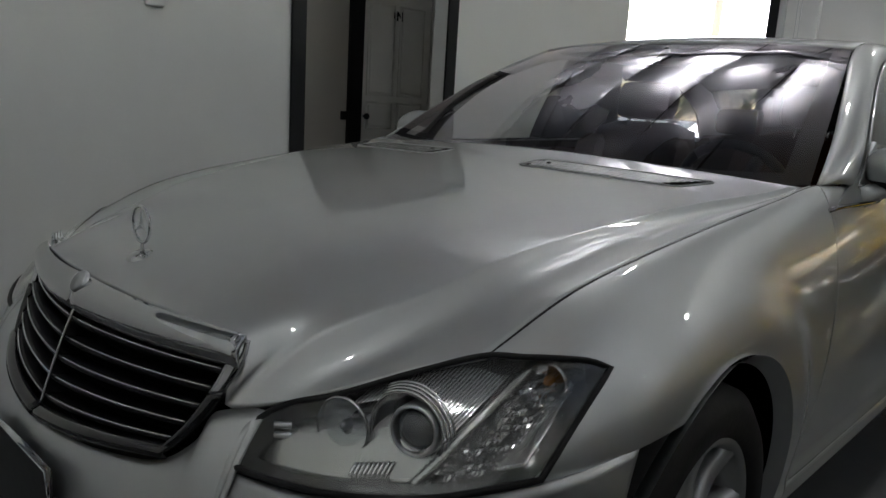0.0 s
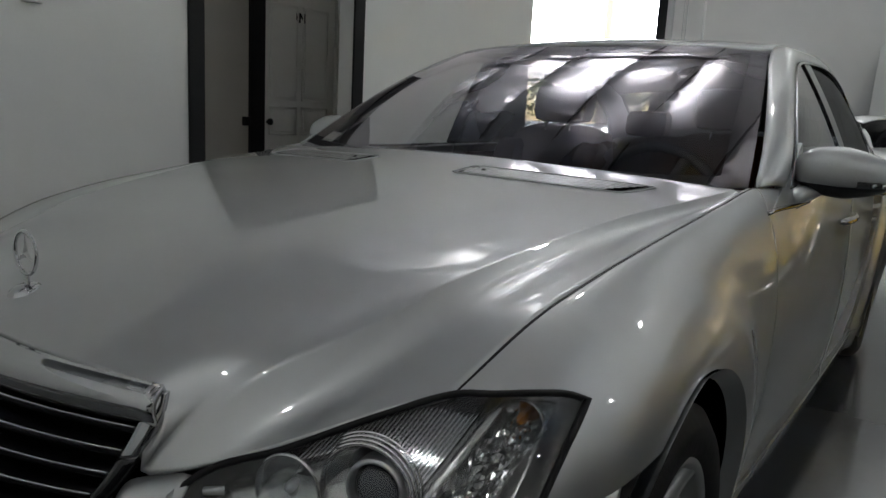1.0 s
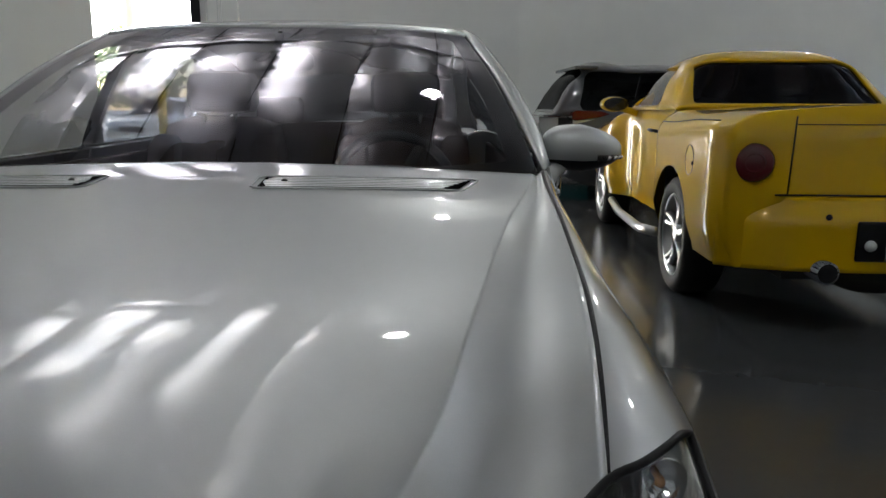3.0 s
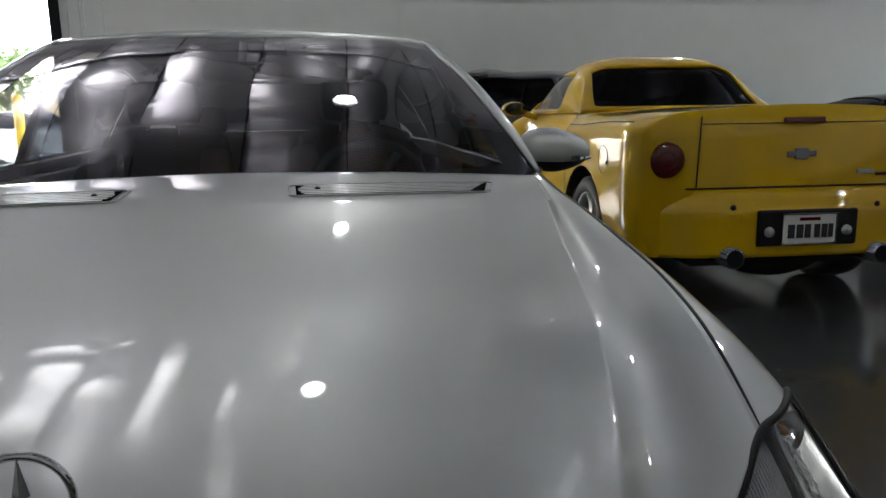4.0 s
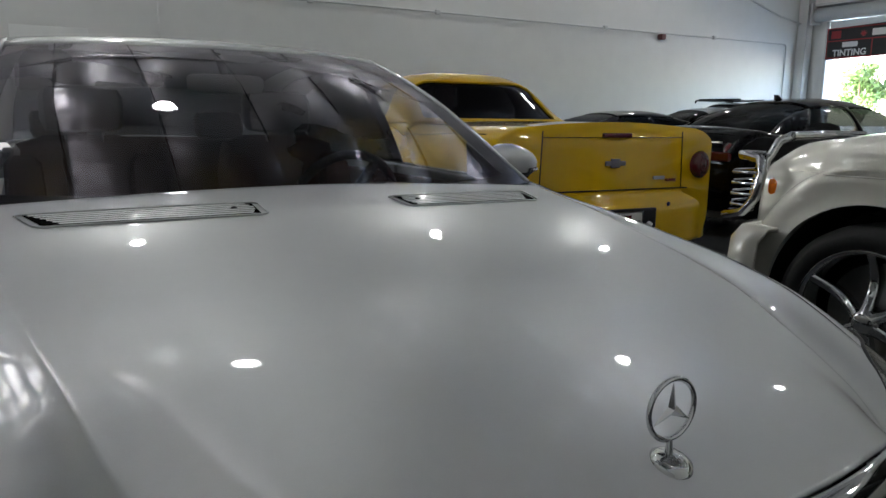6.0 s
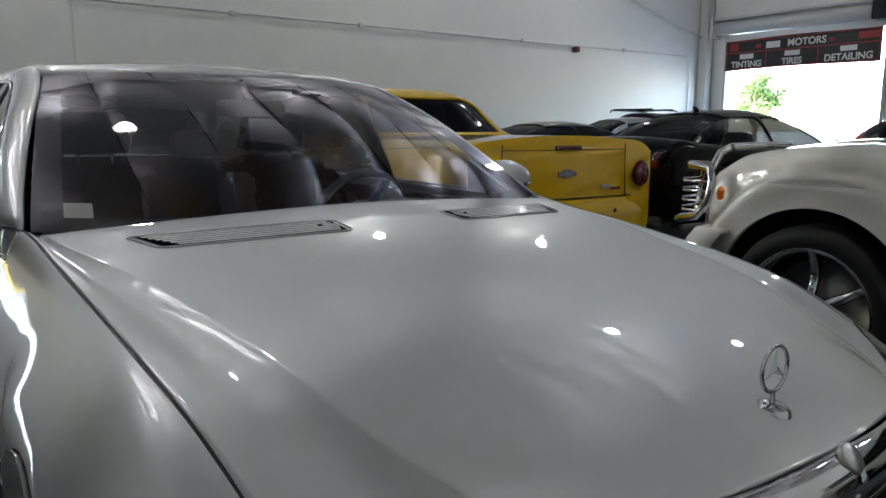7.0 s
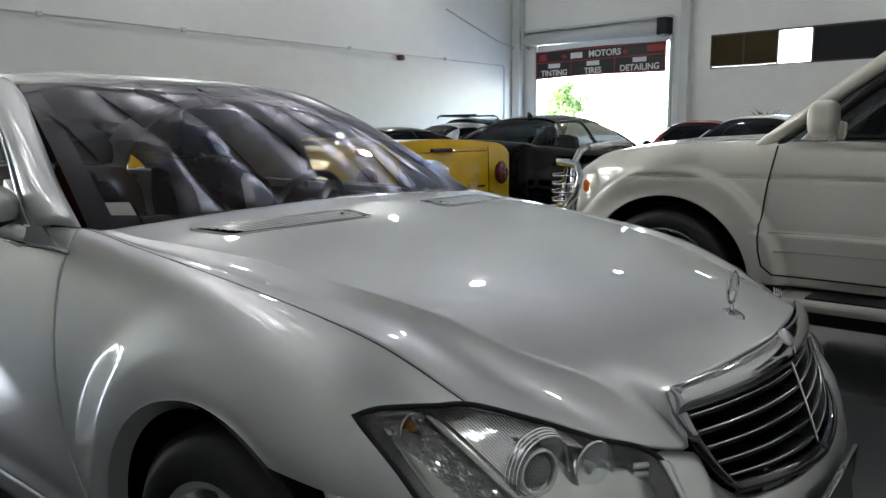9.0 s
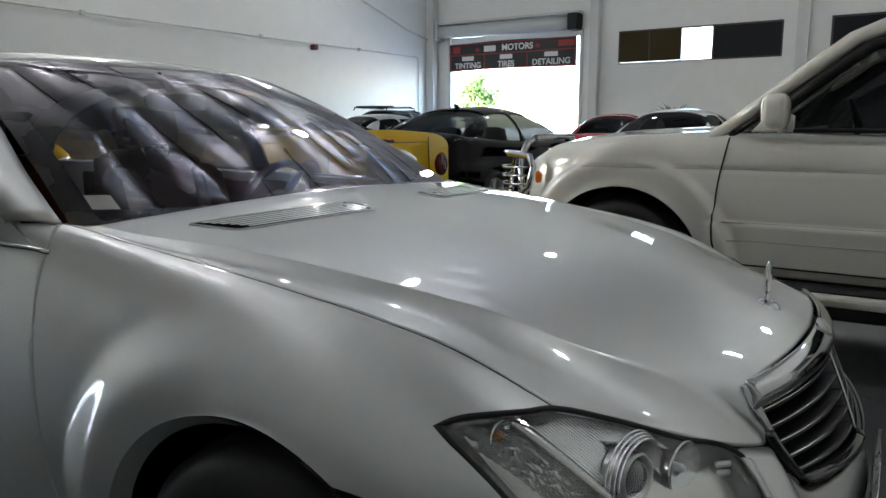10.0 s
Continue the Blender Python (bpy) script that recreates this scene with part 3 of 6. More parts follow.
# flanks: one master surface, cut into wing, doors and rear quarter
xm = curve_of([(-0.75, 0.70), (-0.6, 0.79), (-0.5, 0.828), (-0.35, 0.851), (-0.2, 0.849), (0, 0.84), (0.3, 0.838), (0.8, 0.85), (1.6, 0.868), (2.6, 0.873), (3.3, 0.86), (3.9, 0.82), (4.25, 0.73)])
top_x = curve_of([(-0.86, 0.605), (-0.5, 0.688), (-0.34, 0.710), (0, 0.736), (0.3, 0.75), (0.6, 0.767), (0.8, 0.8), (1.0, 0.825), (2, 0.835), (3, 0.80), (3.6, 0.74), (4.25, 0.62)])
top_z = curve_of([(-0.86, 0.61), (-0.5, 0.801), (-0.34, 0.869), (-0.19, 0.905), (0, 0.934), (0.22, 0.963), (0.4, 0.983), (0.6, 1.008), (0.8, 1.0), (1.0, 0.995), (2, 1.01), (3, 1.03), (3.6, 1.02), (4.25, 0.93)])


def flank(y, s):
    zt, xt, xw = top_z(y), top_x(y), xm(y)
    z = zt - (zt - 0.17) * s**1.5
    t = min((zt - z) / (zt - 0.66), 1)
    x = xt + (xw - xt) * (1 - (1 - t) ** 2.2) ** 0.72
    if z < 0.66:
        x -= 0.05 * ((0.66 - z) / 0.45) ** 2
    for ay in (AX_F, AX_R):
        r = math.hypot(y - ay, z - AX_Z)
        x += 0.024 * sstep(0.61, 0.48, r) * sstep(0.05, 0.75, t) * (sstep(-0.50, -0.05, y) if y < 1 else 1)
    x += 0.008 * sstep(0.31, 0.27, z)
    return (x, y, z)


def door_y(z):
    return 0.60 + 0.03 * math.sin((z - 0.2) * 3.6) - 0.06 * sstep(0.5, 0.2, z)


def not_arch(v):
    return min(math.hypot(v[1] - AX_F, v[2] - AX_Z), math.hypot(v[1] - AX_R, v[2] - AX_Z)) - ARCH


def lamp_rear(z):
    """The lamp's rear edge on the wing."""
    return -0.366 - max(0.787 - z, 0) * 1.60 - 0.010 * sstep(0.785, 0.797, z)


lamp_crown = curve_of([(-0.70, 0.80), (-0.495, 0.803), (-0.47, 0.805), (-0.45, 0.806), (-0.43, 0.8055), (-0.41, 0.8035), (-0.39, 0.800), (-0.375, 0.796), (-0.366, 0.789), (-0.30, 0.76)])


def in_lamp(v):
    return min(lamp_rear(v[2]) - v[1] - 0.002, lamp_crown(v[1]) - v[2] - 0.001)


def seam_low(v):
    """The joint of wing and bumper."""
    return v[2] - (0.668 + (v[1] + 0.55) * 0.03)


flank_all = grid(lambda s, y: flank(y, s), span(0, 1, 70), span(-0.62, 1.2, 150) + span(1.2, 4.2, 110)[1:])
wing = clip(*flank_all, lambda v: door_y(v[2]) - 0.003 - v[1])
wing = clip(*wing, not_arch)
wing = clip(*wing, lambda v: -in_lamp(v))
wing = clip(*wing, lambda v: max(seam_low(v), v[1] - AX_F))
door_f = clip(*clip(*clip(*flank_all, lambda v: v[1] - door_y(v[2]) - 0.003), lambda v: 1.66 - v[1]), lambda v: v[2] - 0.26)
door_r = clip(*clip(*clip(*flank_all, lambda v: v[1] - 1.666), lambda v: min(2.86 - v[1], not_arch(v) - 0.02)), lambda v: v[2] - 0.26)
quarter = clip(*clip(*flank_all, lambda v: max(v[1] - 2.866, 0.26 - v[2], 0.02 - not_arch(v)) if v[1] > 2.3 else -1), lambda v: not_arch(v))
sill = clip(*clip(*flank_all, lambda v: 0.254 - v[2]), lambda v: min(v[1] - door_y(v[2]), not_arch(v)))
for fl in (False, True):
    for nm, ms in (("wing", wing), ("front_door", door_f), ("rear_door", door_r), ("rear_quarter", quarter), ("sill", sill)):
        v, f = ms if fl else flip(*ms)
        mesh_ob(nm, v, f, SILVER, benz, thick=0.0 if nm == "wing" else 0.012)

# arch lips and dark wheel housings
for sgn in (1, -1):
    for ay in (AX_F, AX_R):
        def lip(a, k):
            r = ARCH - 0.002 - 0.012 * k
            y, z = ay + r * math.cos(a), AX_Z + r * math.sin(a)
            x = flank(y, 0.5)[0]
            s = 0.05
            for _ in range(24):
                p = flank(y, s)
                s += max(min((p[2] - z) * 0.9, 0.1), -0.1)
                s = min(max(s, 0), 1)
            return (sgn * (flank(y, s)[0] + 0.003 - 0.016 * k), y, z)
        v, f = grid(lip, span(radians(-20), radians(200), 70), [-0.4, 0.0, 0.6, 1.6])
        if sgn > 0:
            f = [tuple(reversed(q)) for q in f]
        mesh_ob("arch_lip", v, f, SILVER, benz)
        h = lathe([(0.42, 0.405), (0.86, 0.415)], 48, "x")
        h2 = lathe([(0.42, 0.0), (0.42, 0.40)], 48, "x")
        v, f = join(h, h2)
        v = [(sgn * p[0] * (0.96 if p[0] > 0.8 else 1), p[1] + ay, p[2] + AX_Z) for p in v]
        v, f = clip(v, f, lambda p: p[2] - 0.15)
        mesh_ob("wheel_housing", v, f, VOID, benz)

# windscreen: bottom and top edges, blended with a bow
ws_bot = curve_of([(0, (0, 0.50, 0.99)), (0.4, (0.30, 0.508, 0.99)), (0.75, (0.565, 0.548, 0.995)), (1, (0.752, 0.60, 1.008))])
ws_top = curve_of([(0, (0, 1.318, 1.414)), (0.4, (0.235, 1.322, 1.412)), (0.75, (0.44, 1.336, 1.406)), (1, (0.587, 1.362, 1.394))])


def screen_at(u, v, off=0.0):
    a, sgn = abs(u), 1 if u >= 0 else -1
    p, q = Vector(ws_bot(a)), Vector(ws_top(a))
    r = p.lerp(q, v)
    b = 0.028 * 4 * v * (1 - v)
    r += Vector((0.25 * a, -0.45, 0.8)) * (b + off)
    return (sgn * r.x, r.y, r.z)


mesh_ob("windscreen", *grid(lambda u, v: screen_at(u, v), span(-1, 1, 40), span(0, 1, 24)), GLASS, benz)
rim = []
for (u0, u1, n), (v0, v1, k) in (((-1, 1, 40), (0, 0.06, 3)), ((-1, 1, 40), (0.945, 1.0, 2)), ((-1.0, -0.915, 3), (0, 1, 24)), ((0.915, 1.0, 3), (0, 1, 24))):
    rim.append(grid(lambda u, v: screen_at(u, v, -0.004), span(u0, u1, n), span(v0, v1, k)))
mesh_ob("windscreen_border", *join(*rim), BLACK, benz, label="black ceramic border of the windscreen")

# pillars and roof
rail = curve_of([(0, (0.767, 0.605, 1.012)), (0.12, (0.74, 0.75, 1.09)), (0.35, (0.675, 1.02, 1.245)), (0.6, (0.612, 1.27, 1.363)), (0.72, (0.592, 1.40, 1.408)), (1.0, (0.578, 1.75, 1.447)), (1.4, (0.575, 2.25, 1.445)), (1.8, (0.575, 2.75, 1.385)), (2.1, (0.58, 3.1, 1.27)), (2.4, (0.6, 3.4, 1.12)), (2.55, (0.62, 3.55, 1.04))])
rail_out = curve_of([(0, (0.80, 0.80, 0.995)), (0.12, (0.795, 0.86, 1.06)), (0.35, (0.742, 1.08, 1.205)), (0.6, (0.685, 1.33, 1.318)), (0.72, (0.662, 1.46, 1.358)), (1.0, (0.648, 1.8, 1.388)), (1.4, (0.645, 2.25, 1.385)), (1.8, (0.645, 2.65, 1.33)), (2.1, (0.66, 2.9, 1.24)), (2.4, (0.69, 3.12, 1.13)), (2.55, (0.73, 3.25, 1.03))])


def pillar_at(k, s):
    p, q = Vector(rail(s)), Vector(rail_out(s))
    r = p.lerp(q, k)
    r += Vector((0.7, -0.25, 0.55)) * 0.02 * 4 * k * (1 - k)
    return r


for sgn in (1, -1):
    v, f = grid(lambda k, s: pillar_at(k, s), span(0, 1, 8), span(0, 2.55, 70))
    v = [(sgn * p[0], p[1], p[2]) for p in v]
    if sgn < 0:
        f = [tuple(reversed(q)) for q in f]
    mesh_ob("roof_pillar", v, f, SILVER, benz, thick=0.01)


def roof_at(u, v):
    s = 0.685 + (1.95 - 0.685) * v
    x, y, z = rail(s)
    a = abs(u)
    y -= (0.045 * (1 - a * a)) * (1 - v) ** 2
    z += 0.022 * (1 - a**2.2) + 0.012 * (1 - a**2) * sstep(0, 0.4, v)
    return (u * x, y, z)


mesh_ob("roof", *grid(roof_at, span(-1, 1, 30), span(0, 1, 40)), SILVER, benz, thick=0.012)


# ---------------------------------------------------------------- saloon: lamps, grille, bumper
DARKIN = surf("dark inner plastic", (0.02, 0.02, 0.022), 0.5, grain=0.2, scale=60, bump=0.05)
BEZEL = surf("satin lamp bezel", (0.50, 0.50, 0.49), 0.26, 1.0, grain=0.06, scale=60, bump=0.03)
REFLECTOR = surf("lamp reflector", (0.85, 0.86, 0.87), 0.06, 1.0, grain=0.02, scale=40)
BOWL = surf("dim chrome bowl", (0.50, 0.50, 0.50), 0.16, 1.0, grain=0.06, scale=60)
AMBER = surf("amber bulb", (0.35, 0.15, 0.04), 0.2, trans=0.3, grain=0.05, scale=40)
BULB = surf("projector glass", (0.05, 0.055, 0.065), 0.03, 0.1, coat=1.0, grain=0.05, scale=30)

lamp_top = curve_of([(0, (0.430, -0.768, 0.627)), (0.05, (0.445, -0.742, 0.668)), (0.10, (0.463, -0.718, 0.695)), (0.28, (0.543, -0.645, 0.735)), (0.48, (0.623, -0.567, 0.776)), (0.66, (0.691, -0.494, 0.803)), (0.76, (0.728, -0.468, 0.805)), (0.86, (0.765, -0.430, 0.8055)), (0.94, (0.792, -0.392, 0.8005)), (1, (0.809, -0.367, 0.789))])
lamp_bot = curve_of([(0, (0.430, -0.768, 0.627)), (0.11, (0.475, -0.765, 0.632)), (0.22, (0.52, -0.755, 0.635)), (0.40, (0.61, -0.719, 0.638)), (0.55, (0.67, -0.685, 0.645)), (0.70, (0.728, -0.642, 0.654)), (0.85, (0.78, -0.592, 0.668)), (1, (0.820, -0.537, 0.678))])


def lamp_at(u, v, deep=0.0):
    p, q = Vector(lamp_bot(u)), Vector(lamp_top(u))
    r = p.lerp(q, v)
    n = Vector((0.52 + 0.25 * u, -0.80 + 0.3 * u, 0.28)).normalized()
    w = (q - p).length
    r += n * (0.10 * w * 4 * v * (1 - v) * (1 - u**5) + 0.012 * math.sin(math.pi * u) * (1 - v))
    return r - n * deep


for sgn in (1, -1):
    lamp = base_of("headlight")
    lamp.parent = benz
    tagged(lamp, "clear headlight with twin projectors and ribbed reflector")
    us_, vs_ = span(0, 1, 44), span(0, 1, 16)
    L_ = mesh_ob("lens", *side(grid(lambda u, v: tuple(lamp_at(u, v)), us_, vs_), sgn), LENS, lamp, label="clear lamp lens")
    L_.visible_shadow = False
    edge = [lamp_at(u, 0, -0.001) for u in span(0.0, 1, 40)] + [lamp_at(1, v, -0.001) for v in span(0, 1, 10)[1:]] + [lamp_at(u, 1, -0.001) - Vector((0, 0, 0.002 * sstep(0.02, 0.15, u))) for u in reversed(span(0.0, 1, 40)[1:-1])]
    mesh_ob("seal", *side(tube(edge, 0.005, 8, True), sgn), BLACK, lamp, label="black rubber seal")

    def bowl(u, v):
        k = min(u, 1 - u, 0.9) * 34
        e = min(1, k, v * 14, (1 - v) * 14)
        return tuple(lamp_at(u, v, 0.004 + 0.044 * sstep(0, 1, e)))
    mesh_ob("bezel", *side(grid(bowl, [0.004 + 0.992 * (0.5 - 0.5 * math.cos(math.pi * w)) for w in span(0, 1, 70)], [0.004 + 0.992 * (0.5 - 0.5 * math.cos(math.pi * w)) for w in span(0, 1, 30)]), sgn), BEZEL, lamp, label="satin silver bezel")
    ax = (0.30, -1.0, 0.06)
    # main projector: a bowl, a barrel with a dark lens, and ribbed rings beside it
    c = lamp_at(0.562, 0.47, 0.058)
    r = 0.056
    mesh_ob("projector_bowl", *side(turned(lathe([(0.030, r * 1.04), (0.034, r * 1.0), (0.022, r * 0.93), (0.006, r * 0.72), (0.0, r * 0.5)], 44), ax, c), sgn), BOWL, lamp, label="dim chrome bowl")
    k = Vector(c) + Vector((0.012, 0.004, 0.006))
    mesh_ob("projector_barrel", *side(turned(lathe([(-0.005, r * 0.66), (0.030, r * 0.66), (0.036, r * 0.62), (0.034, r * 0.56), (0.022, r * 0.53)], 40), ax, k), sgn), SATIN, lamp)
    mesh_ob("projector_lens", *side(turned(lathe([(0.020, r * 0.54), (0.030, r * 0.47), (0.038, r * 0.32), (0.042, r * 0.14), (0.0425, 0.0008)], 32), ax, k), sgn), BULB, lamp, label="dark projector lens")
    for i in range(4):
        ring = [Vector((0.012 - 0.006 * i, (r * (1.06 + 0.045 * i)) * math.cos(a), (r * (1.06 + 0.045 * i)) * math.sin(a))) for a in span(radians(-35), radians(125), 22)]
        mesh_ob("projector_rib", *side(turned(tube([(q.x + 0.022, q.y, q.z) for q in ring], 0.0018, 6), ax, c), sgn), REFLECTOR, lamp)
    # high beam bulb under a small dome
    c = lamp_at(0.355, 0.58, 0.053)
    r = 0.042
    mesh_ob("beam_bowl", *side(turned(lathe([(0.020, r * 1.05), (0.024, r), (0.008, r * 0.85), (-0.004, r * 0.45), (-0.004, 0.0005)], 40), ax, c), sgn), BOWL, lamp)
    mesh_ob("beam_dome", *side(turned(lathe([(0.004, r * 0.80), (0.020, r * 0.70), (0.032, r * 0.45), (0.037, r * 0.2), (0.038, 0.0005)], 28), ax, c), sgn), DOMEGLASS, lamp, label="clear dome").visible_shadow = False
    mesh_ob("beam_bulb", *side(turned(lathe([(0, 0.007), (0.016, 0.007), (0.021, 0.004), (0.022, 0.0005)], 14), ax, c), sgn), SATIN, lamp)
    # fluted reflector over, between and below the projectors
    for i in range(30):
        u0 = 0.36 + 0.0145 * i
        lo = 0.76 if i < 12 else (0.72 if i < 18 else 0.70 - 0.045 * (i - 17))
        pts = [lamp_at(min(u0 - (0.93 - w) * 0.20, 0.985), w, 0.042) for w in span(0.94, max(lo, 0.25), 6)]
        mesh_ob("flute", *side(tube(pts, 0.0026, 6), sgn), REFLECTOR, lamp)
    for i in range(9):
        u0 = 0.44 + 0.014 * i
        pts = [lamp_at(u0, w, 0.043) for w in span(0.10, 0.22, 3)]
        mesh_ob("flute", *side(tube(pts, 0.0024, 6), sgn), REFLECTOR, lamp)
    # slanted serrated divider and the turn signal's faceted reflector
    pts = [lamp_at(lerp(0.64, 0.825, w), lerp(0.05, 0.97, w), 0.033) for w in span(0, 1, 60)]
    mesh_ob("divider", *side(tube(pts, [0.0088 if i % 2 else 0.0066 for i in range(61)], 6), sgn), BEZEL, lamp)
    rng = random.Random(5)
    V, Fc = [], []
    for i in range(15):
        for j in range(11):
            v0 = 0.06 + 0.84 * (i + 0.5) / 15
            u0 = 0.668 + 0.190 * v0 + 0.165 * (j + 0.5) / 11
            if u0 > 0.962 or (j > 8 and i > 11):
                continue
            p = [lamp_at(u0 + du, v0 + dv, 0.037 + rng.uniform(-0.002, 0.002)) for du, dv in ((-0.0078, -0.029), (0.0078, -0.029), (0.0078, 0.029), (-0.0078, 0.029))]
            m = lamp_at(u0 + rng.uniform(-0.003, 0.003), v0, 0.037 - rng.uniform(0.003, 0.006))
            k = len(V)
            V += [tuple(q) for q in p] + [tuple(m)]
            Fc += [(k, k + 1, k + 4), (k + 1, k + 2, k + 4), (k + 2, k + 3, k + 4), (k + 3, k, k + 4)]
    mesh_ob("signal_reflector", *side((V, Fc), sgn), BOWL, lamp, smooth=False, label="faceted turn signal reflector")
    c = lamp_at(0.885, 0.80, 0.040)
    mesh_ob("signal_cup", *side(turned(lathe([(0.002, 0.006), (0.006, 0.02), (0.018, 0.030), (0.020, 0.028)], 24), ax, c), sgn), BOWL, lamp)
    mesh_ob("signal_bulb", *side(turned(lathe([(0, 0.008), (0.012, 0.007), (0.018, 0.003), (0.019, 0.0005)], 16), ax, c), sgn), AMBER, lamp)
    c = lamp_at(0.20, 0.52, 0.047)
    for dz in (0.008, -0.008):
        mesh_ob("adjuster", *side(turned(lathe([(0, 0.0055), (0.024, 0.005), (0.026, 0.0005)], 12), (-0.5, -0.6, 0.05), Vector(c) + Vector((0, 0, dz))), sgn), SATIN, lamp)

# grille: a chrome shell, pointed in plan, with five blades a side
g_out = curve_of([(0, (0.407, -0.707, 0.788)), (0.25, (0.412, -0.722, 0.753)), (0.5, (0.400, -0.746, 0.705)), (0.8, (0.370, -0.778, 0.648)), (1, (0.337, -0.80, 0.611))])
g_mid = curve_of([(0, (0, -0.774, 0.803)), (0.18, (0, -0.794, 0.768)), (0.5, (0, -0.826, 0.695)), (0.8, (0, -0.852, 0.624)), (1, (0, -0.869, 0.576))])


def grille_at(u, v, out=0.0):
    p, q = Vector(g_mid(v)), Vector(g_out(v))
    r = p.lerp(q, u)
    r.y -= 0.018 * 4 * u * (1 - u) + 0.012 * u * u * 0
    return r + Vector((0.12 * u, -1, 0.25)).normalized() * out


grille = base_of("grille")
grille.parent = benz
tagged(grille, "chrome framed grille with five dark blades a side")
for sgn in (1, -1):
    def top_bar(u, k):
        v = 0.245 * k
        return tuple(grille_at(u, v, 0.013 * math.sin(math.pi * min(0.03 + k * 0.97, 1)) ** 0.8 - 0.004 * (k > 0.99)))
    mesh_ob("top_bar", *side(grid(top_bar, span(0, 0.99, 24), span(0, 1, 10)), sgn), CHROME, grille, label="broad chrome top bar", thick=0.01)

    def side_bar(k, v):
        return tuple(grille_at(1 - 0.075 * k, v, 0.012 * math.sin(math.pi * min(k * 1.05, 1)) ** 0.6))
    mesh_ob("side_bar", *side(grid(side_bar, span(0, 1, 8), span(0.0, 0.48, 16)), sgn), CHROME, grille, thick=0.01)
    mesh_ob("lower_side_bar", *side(grid(side_bar, span(0, 1, 8), span(0.48, 1, 16)), sgn), GLOSSBLACK, grille, thick=0.01, label="gloss black lower surround")

    def low_bar(u, k):
        return tuple(grille_at(u, 0.955 + 0.06 * k, 0.012 * math.sin(math.pi * k)))
    mesh_ob("bottom_bar", *side(grid(low_bar, span(0, 1, 20), span(0, 1, 5)), sgn), GLOSSBLACK, grille, thick=0.008, label="gloss black bottom surround")
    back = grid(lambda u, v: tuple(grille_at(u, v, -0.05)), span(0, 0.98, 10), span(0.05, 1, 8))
    mesh_ob("mesh_back", *side(back, sgn), VOID, grille, label="black sheet for the shade behind the blades")
    for i in range(5):
        vm = 0.335 + 0.139 * i
        blade = grid(lambda u, k: tuple(grille_at(u, vm + (0.040, 0.016, -0.022, -0.034, -0.03)[k], (-0.042, -0.004, 0.004, -0.004, -0.042)[k])), span(0.012, 0.93, 16), range(5))
        mesh_ob("blade", *side(blade, sgn), GRILLEGREY, grille)
        line = tube([grille_at(u, vm - 0.03, 0.004) for u in span(0.012, 0.93, 14)], 0.0022, 6)
        mesh_ob("blade_trim", *side(line, sgn), CHROME, grille)
mesh_ob("centre_bar", *tube([grille_at(0, v, 0.006) for v in span(0.2, 0.97, 10)], 0.0032, 8), CHROME, grille)
mesh_ob("badge", *turned(lathe([(0, 0.021), (0.006, 0.021), (0.009, 0.018), (0.010, 0.0005)], 28), (0, -0.8, 0.6), grille_at(0, 0.03, 0.016)), SATIN, grille, label="small round metal badge")

# bumper
bump_top = curve_of([(0, (0, -0.877, 0.566)), (0.14, (0.2, -0.852, 0.582)), (0.24, (0.332, -0.808, 0.603)), (0.30, (0.376, -0.781, 0.639)), (0.36, (0.404, -0.753, 0.690)), (0.40, (0.464, -0.719, 0.692)), (0.415, (0.444, -0.745, 0.664)), (0.43, (0.428, -0.773, 0.624)),
                     (0.46, (0.478, -0.771, 0.626)), (0.50, (0.523, -0.761, 0.629)), (0.60, (0.612, -0.725, 0.632)), (0.66, (0.672, -0.691, 0.639)), (0.72, (0.731, -0.648, 0.648)), (0.78, (0.783, -0.597, 0.662)), (0.83, (0.824, -0.542, 0.672)), (0.92, (0.846, -0.44, 0.672)), (1, (0.856, -0.34, 0.676))])
bump_mid = curve_of([(0, (0, -0.896, 0.46)), (0.14, (0.2, -0.884, 0.46)), (0.30, (0.40, -0.853, 0.46)), (0.43, (0.52, -0.815, 0.46)), (0.60, (0.68, -0.725, 0.46)), (0.72, (0.765, -0.632, 0.46)), (0.83, (0.830, -0.54, 0.46)), (0.92, (0.852, -0.47, 0.46)), (1, (0.862, -0.40, 0.46))])


def bumper_at(u, k):
    a = abs(u)
    t, m = Vector(bump_top(a)), Vector(bump_mid(a))
    if k < 0.5:
        r = t.lerp(m, k * 2)
        w = 4 * (k * 2) * (1 - k * 2)
        r += Vector((m.x - t.x, m.y - t.y, 0)) * 0.22 * w
        r += Vector((0.25 * a, -0.5, 0.3)) * 0.012 * w
    else:
        z = lerp(0.46, 0.19, (k - 0.5) * 2)
        pull = 1 - 0.06 * ((k - 0.5) * 2) ** 2
        r = Vector((m.x * pull, m.y * pull, z))
    return (r.x if u >= 0 else -r.x, r.y, r.z)


bm_v, bm_f = grid(bumper_at, span(-1, 1, 260), span(0, 1, 26))
bm_v, bm_f = clip(bm_v, bm_f, lambda v: math.hypot(v[1] - AX_F, v[2] - AX_Z) - ARCH)
mesh_ob("front_bumper", bm_v, [tuple(reversed(f)) for f in bm_f], SILVER, benz, thick=0.01)
plate = base_of("plate_holder")
plate.parent = benz
mesh_ob("plate", *prism([(-0.15, 0.39), (0.15, 0.39), (0.15, 0.54), (-0.15, 0.54)], -0.912, -0.904), DARKIN, plate, smooth=False, label="dark dealer plate")
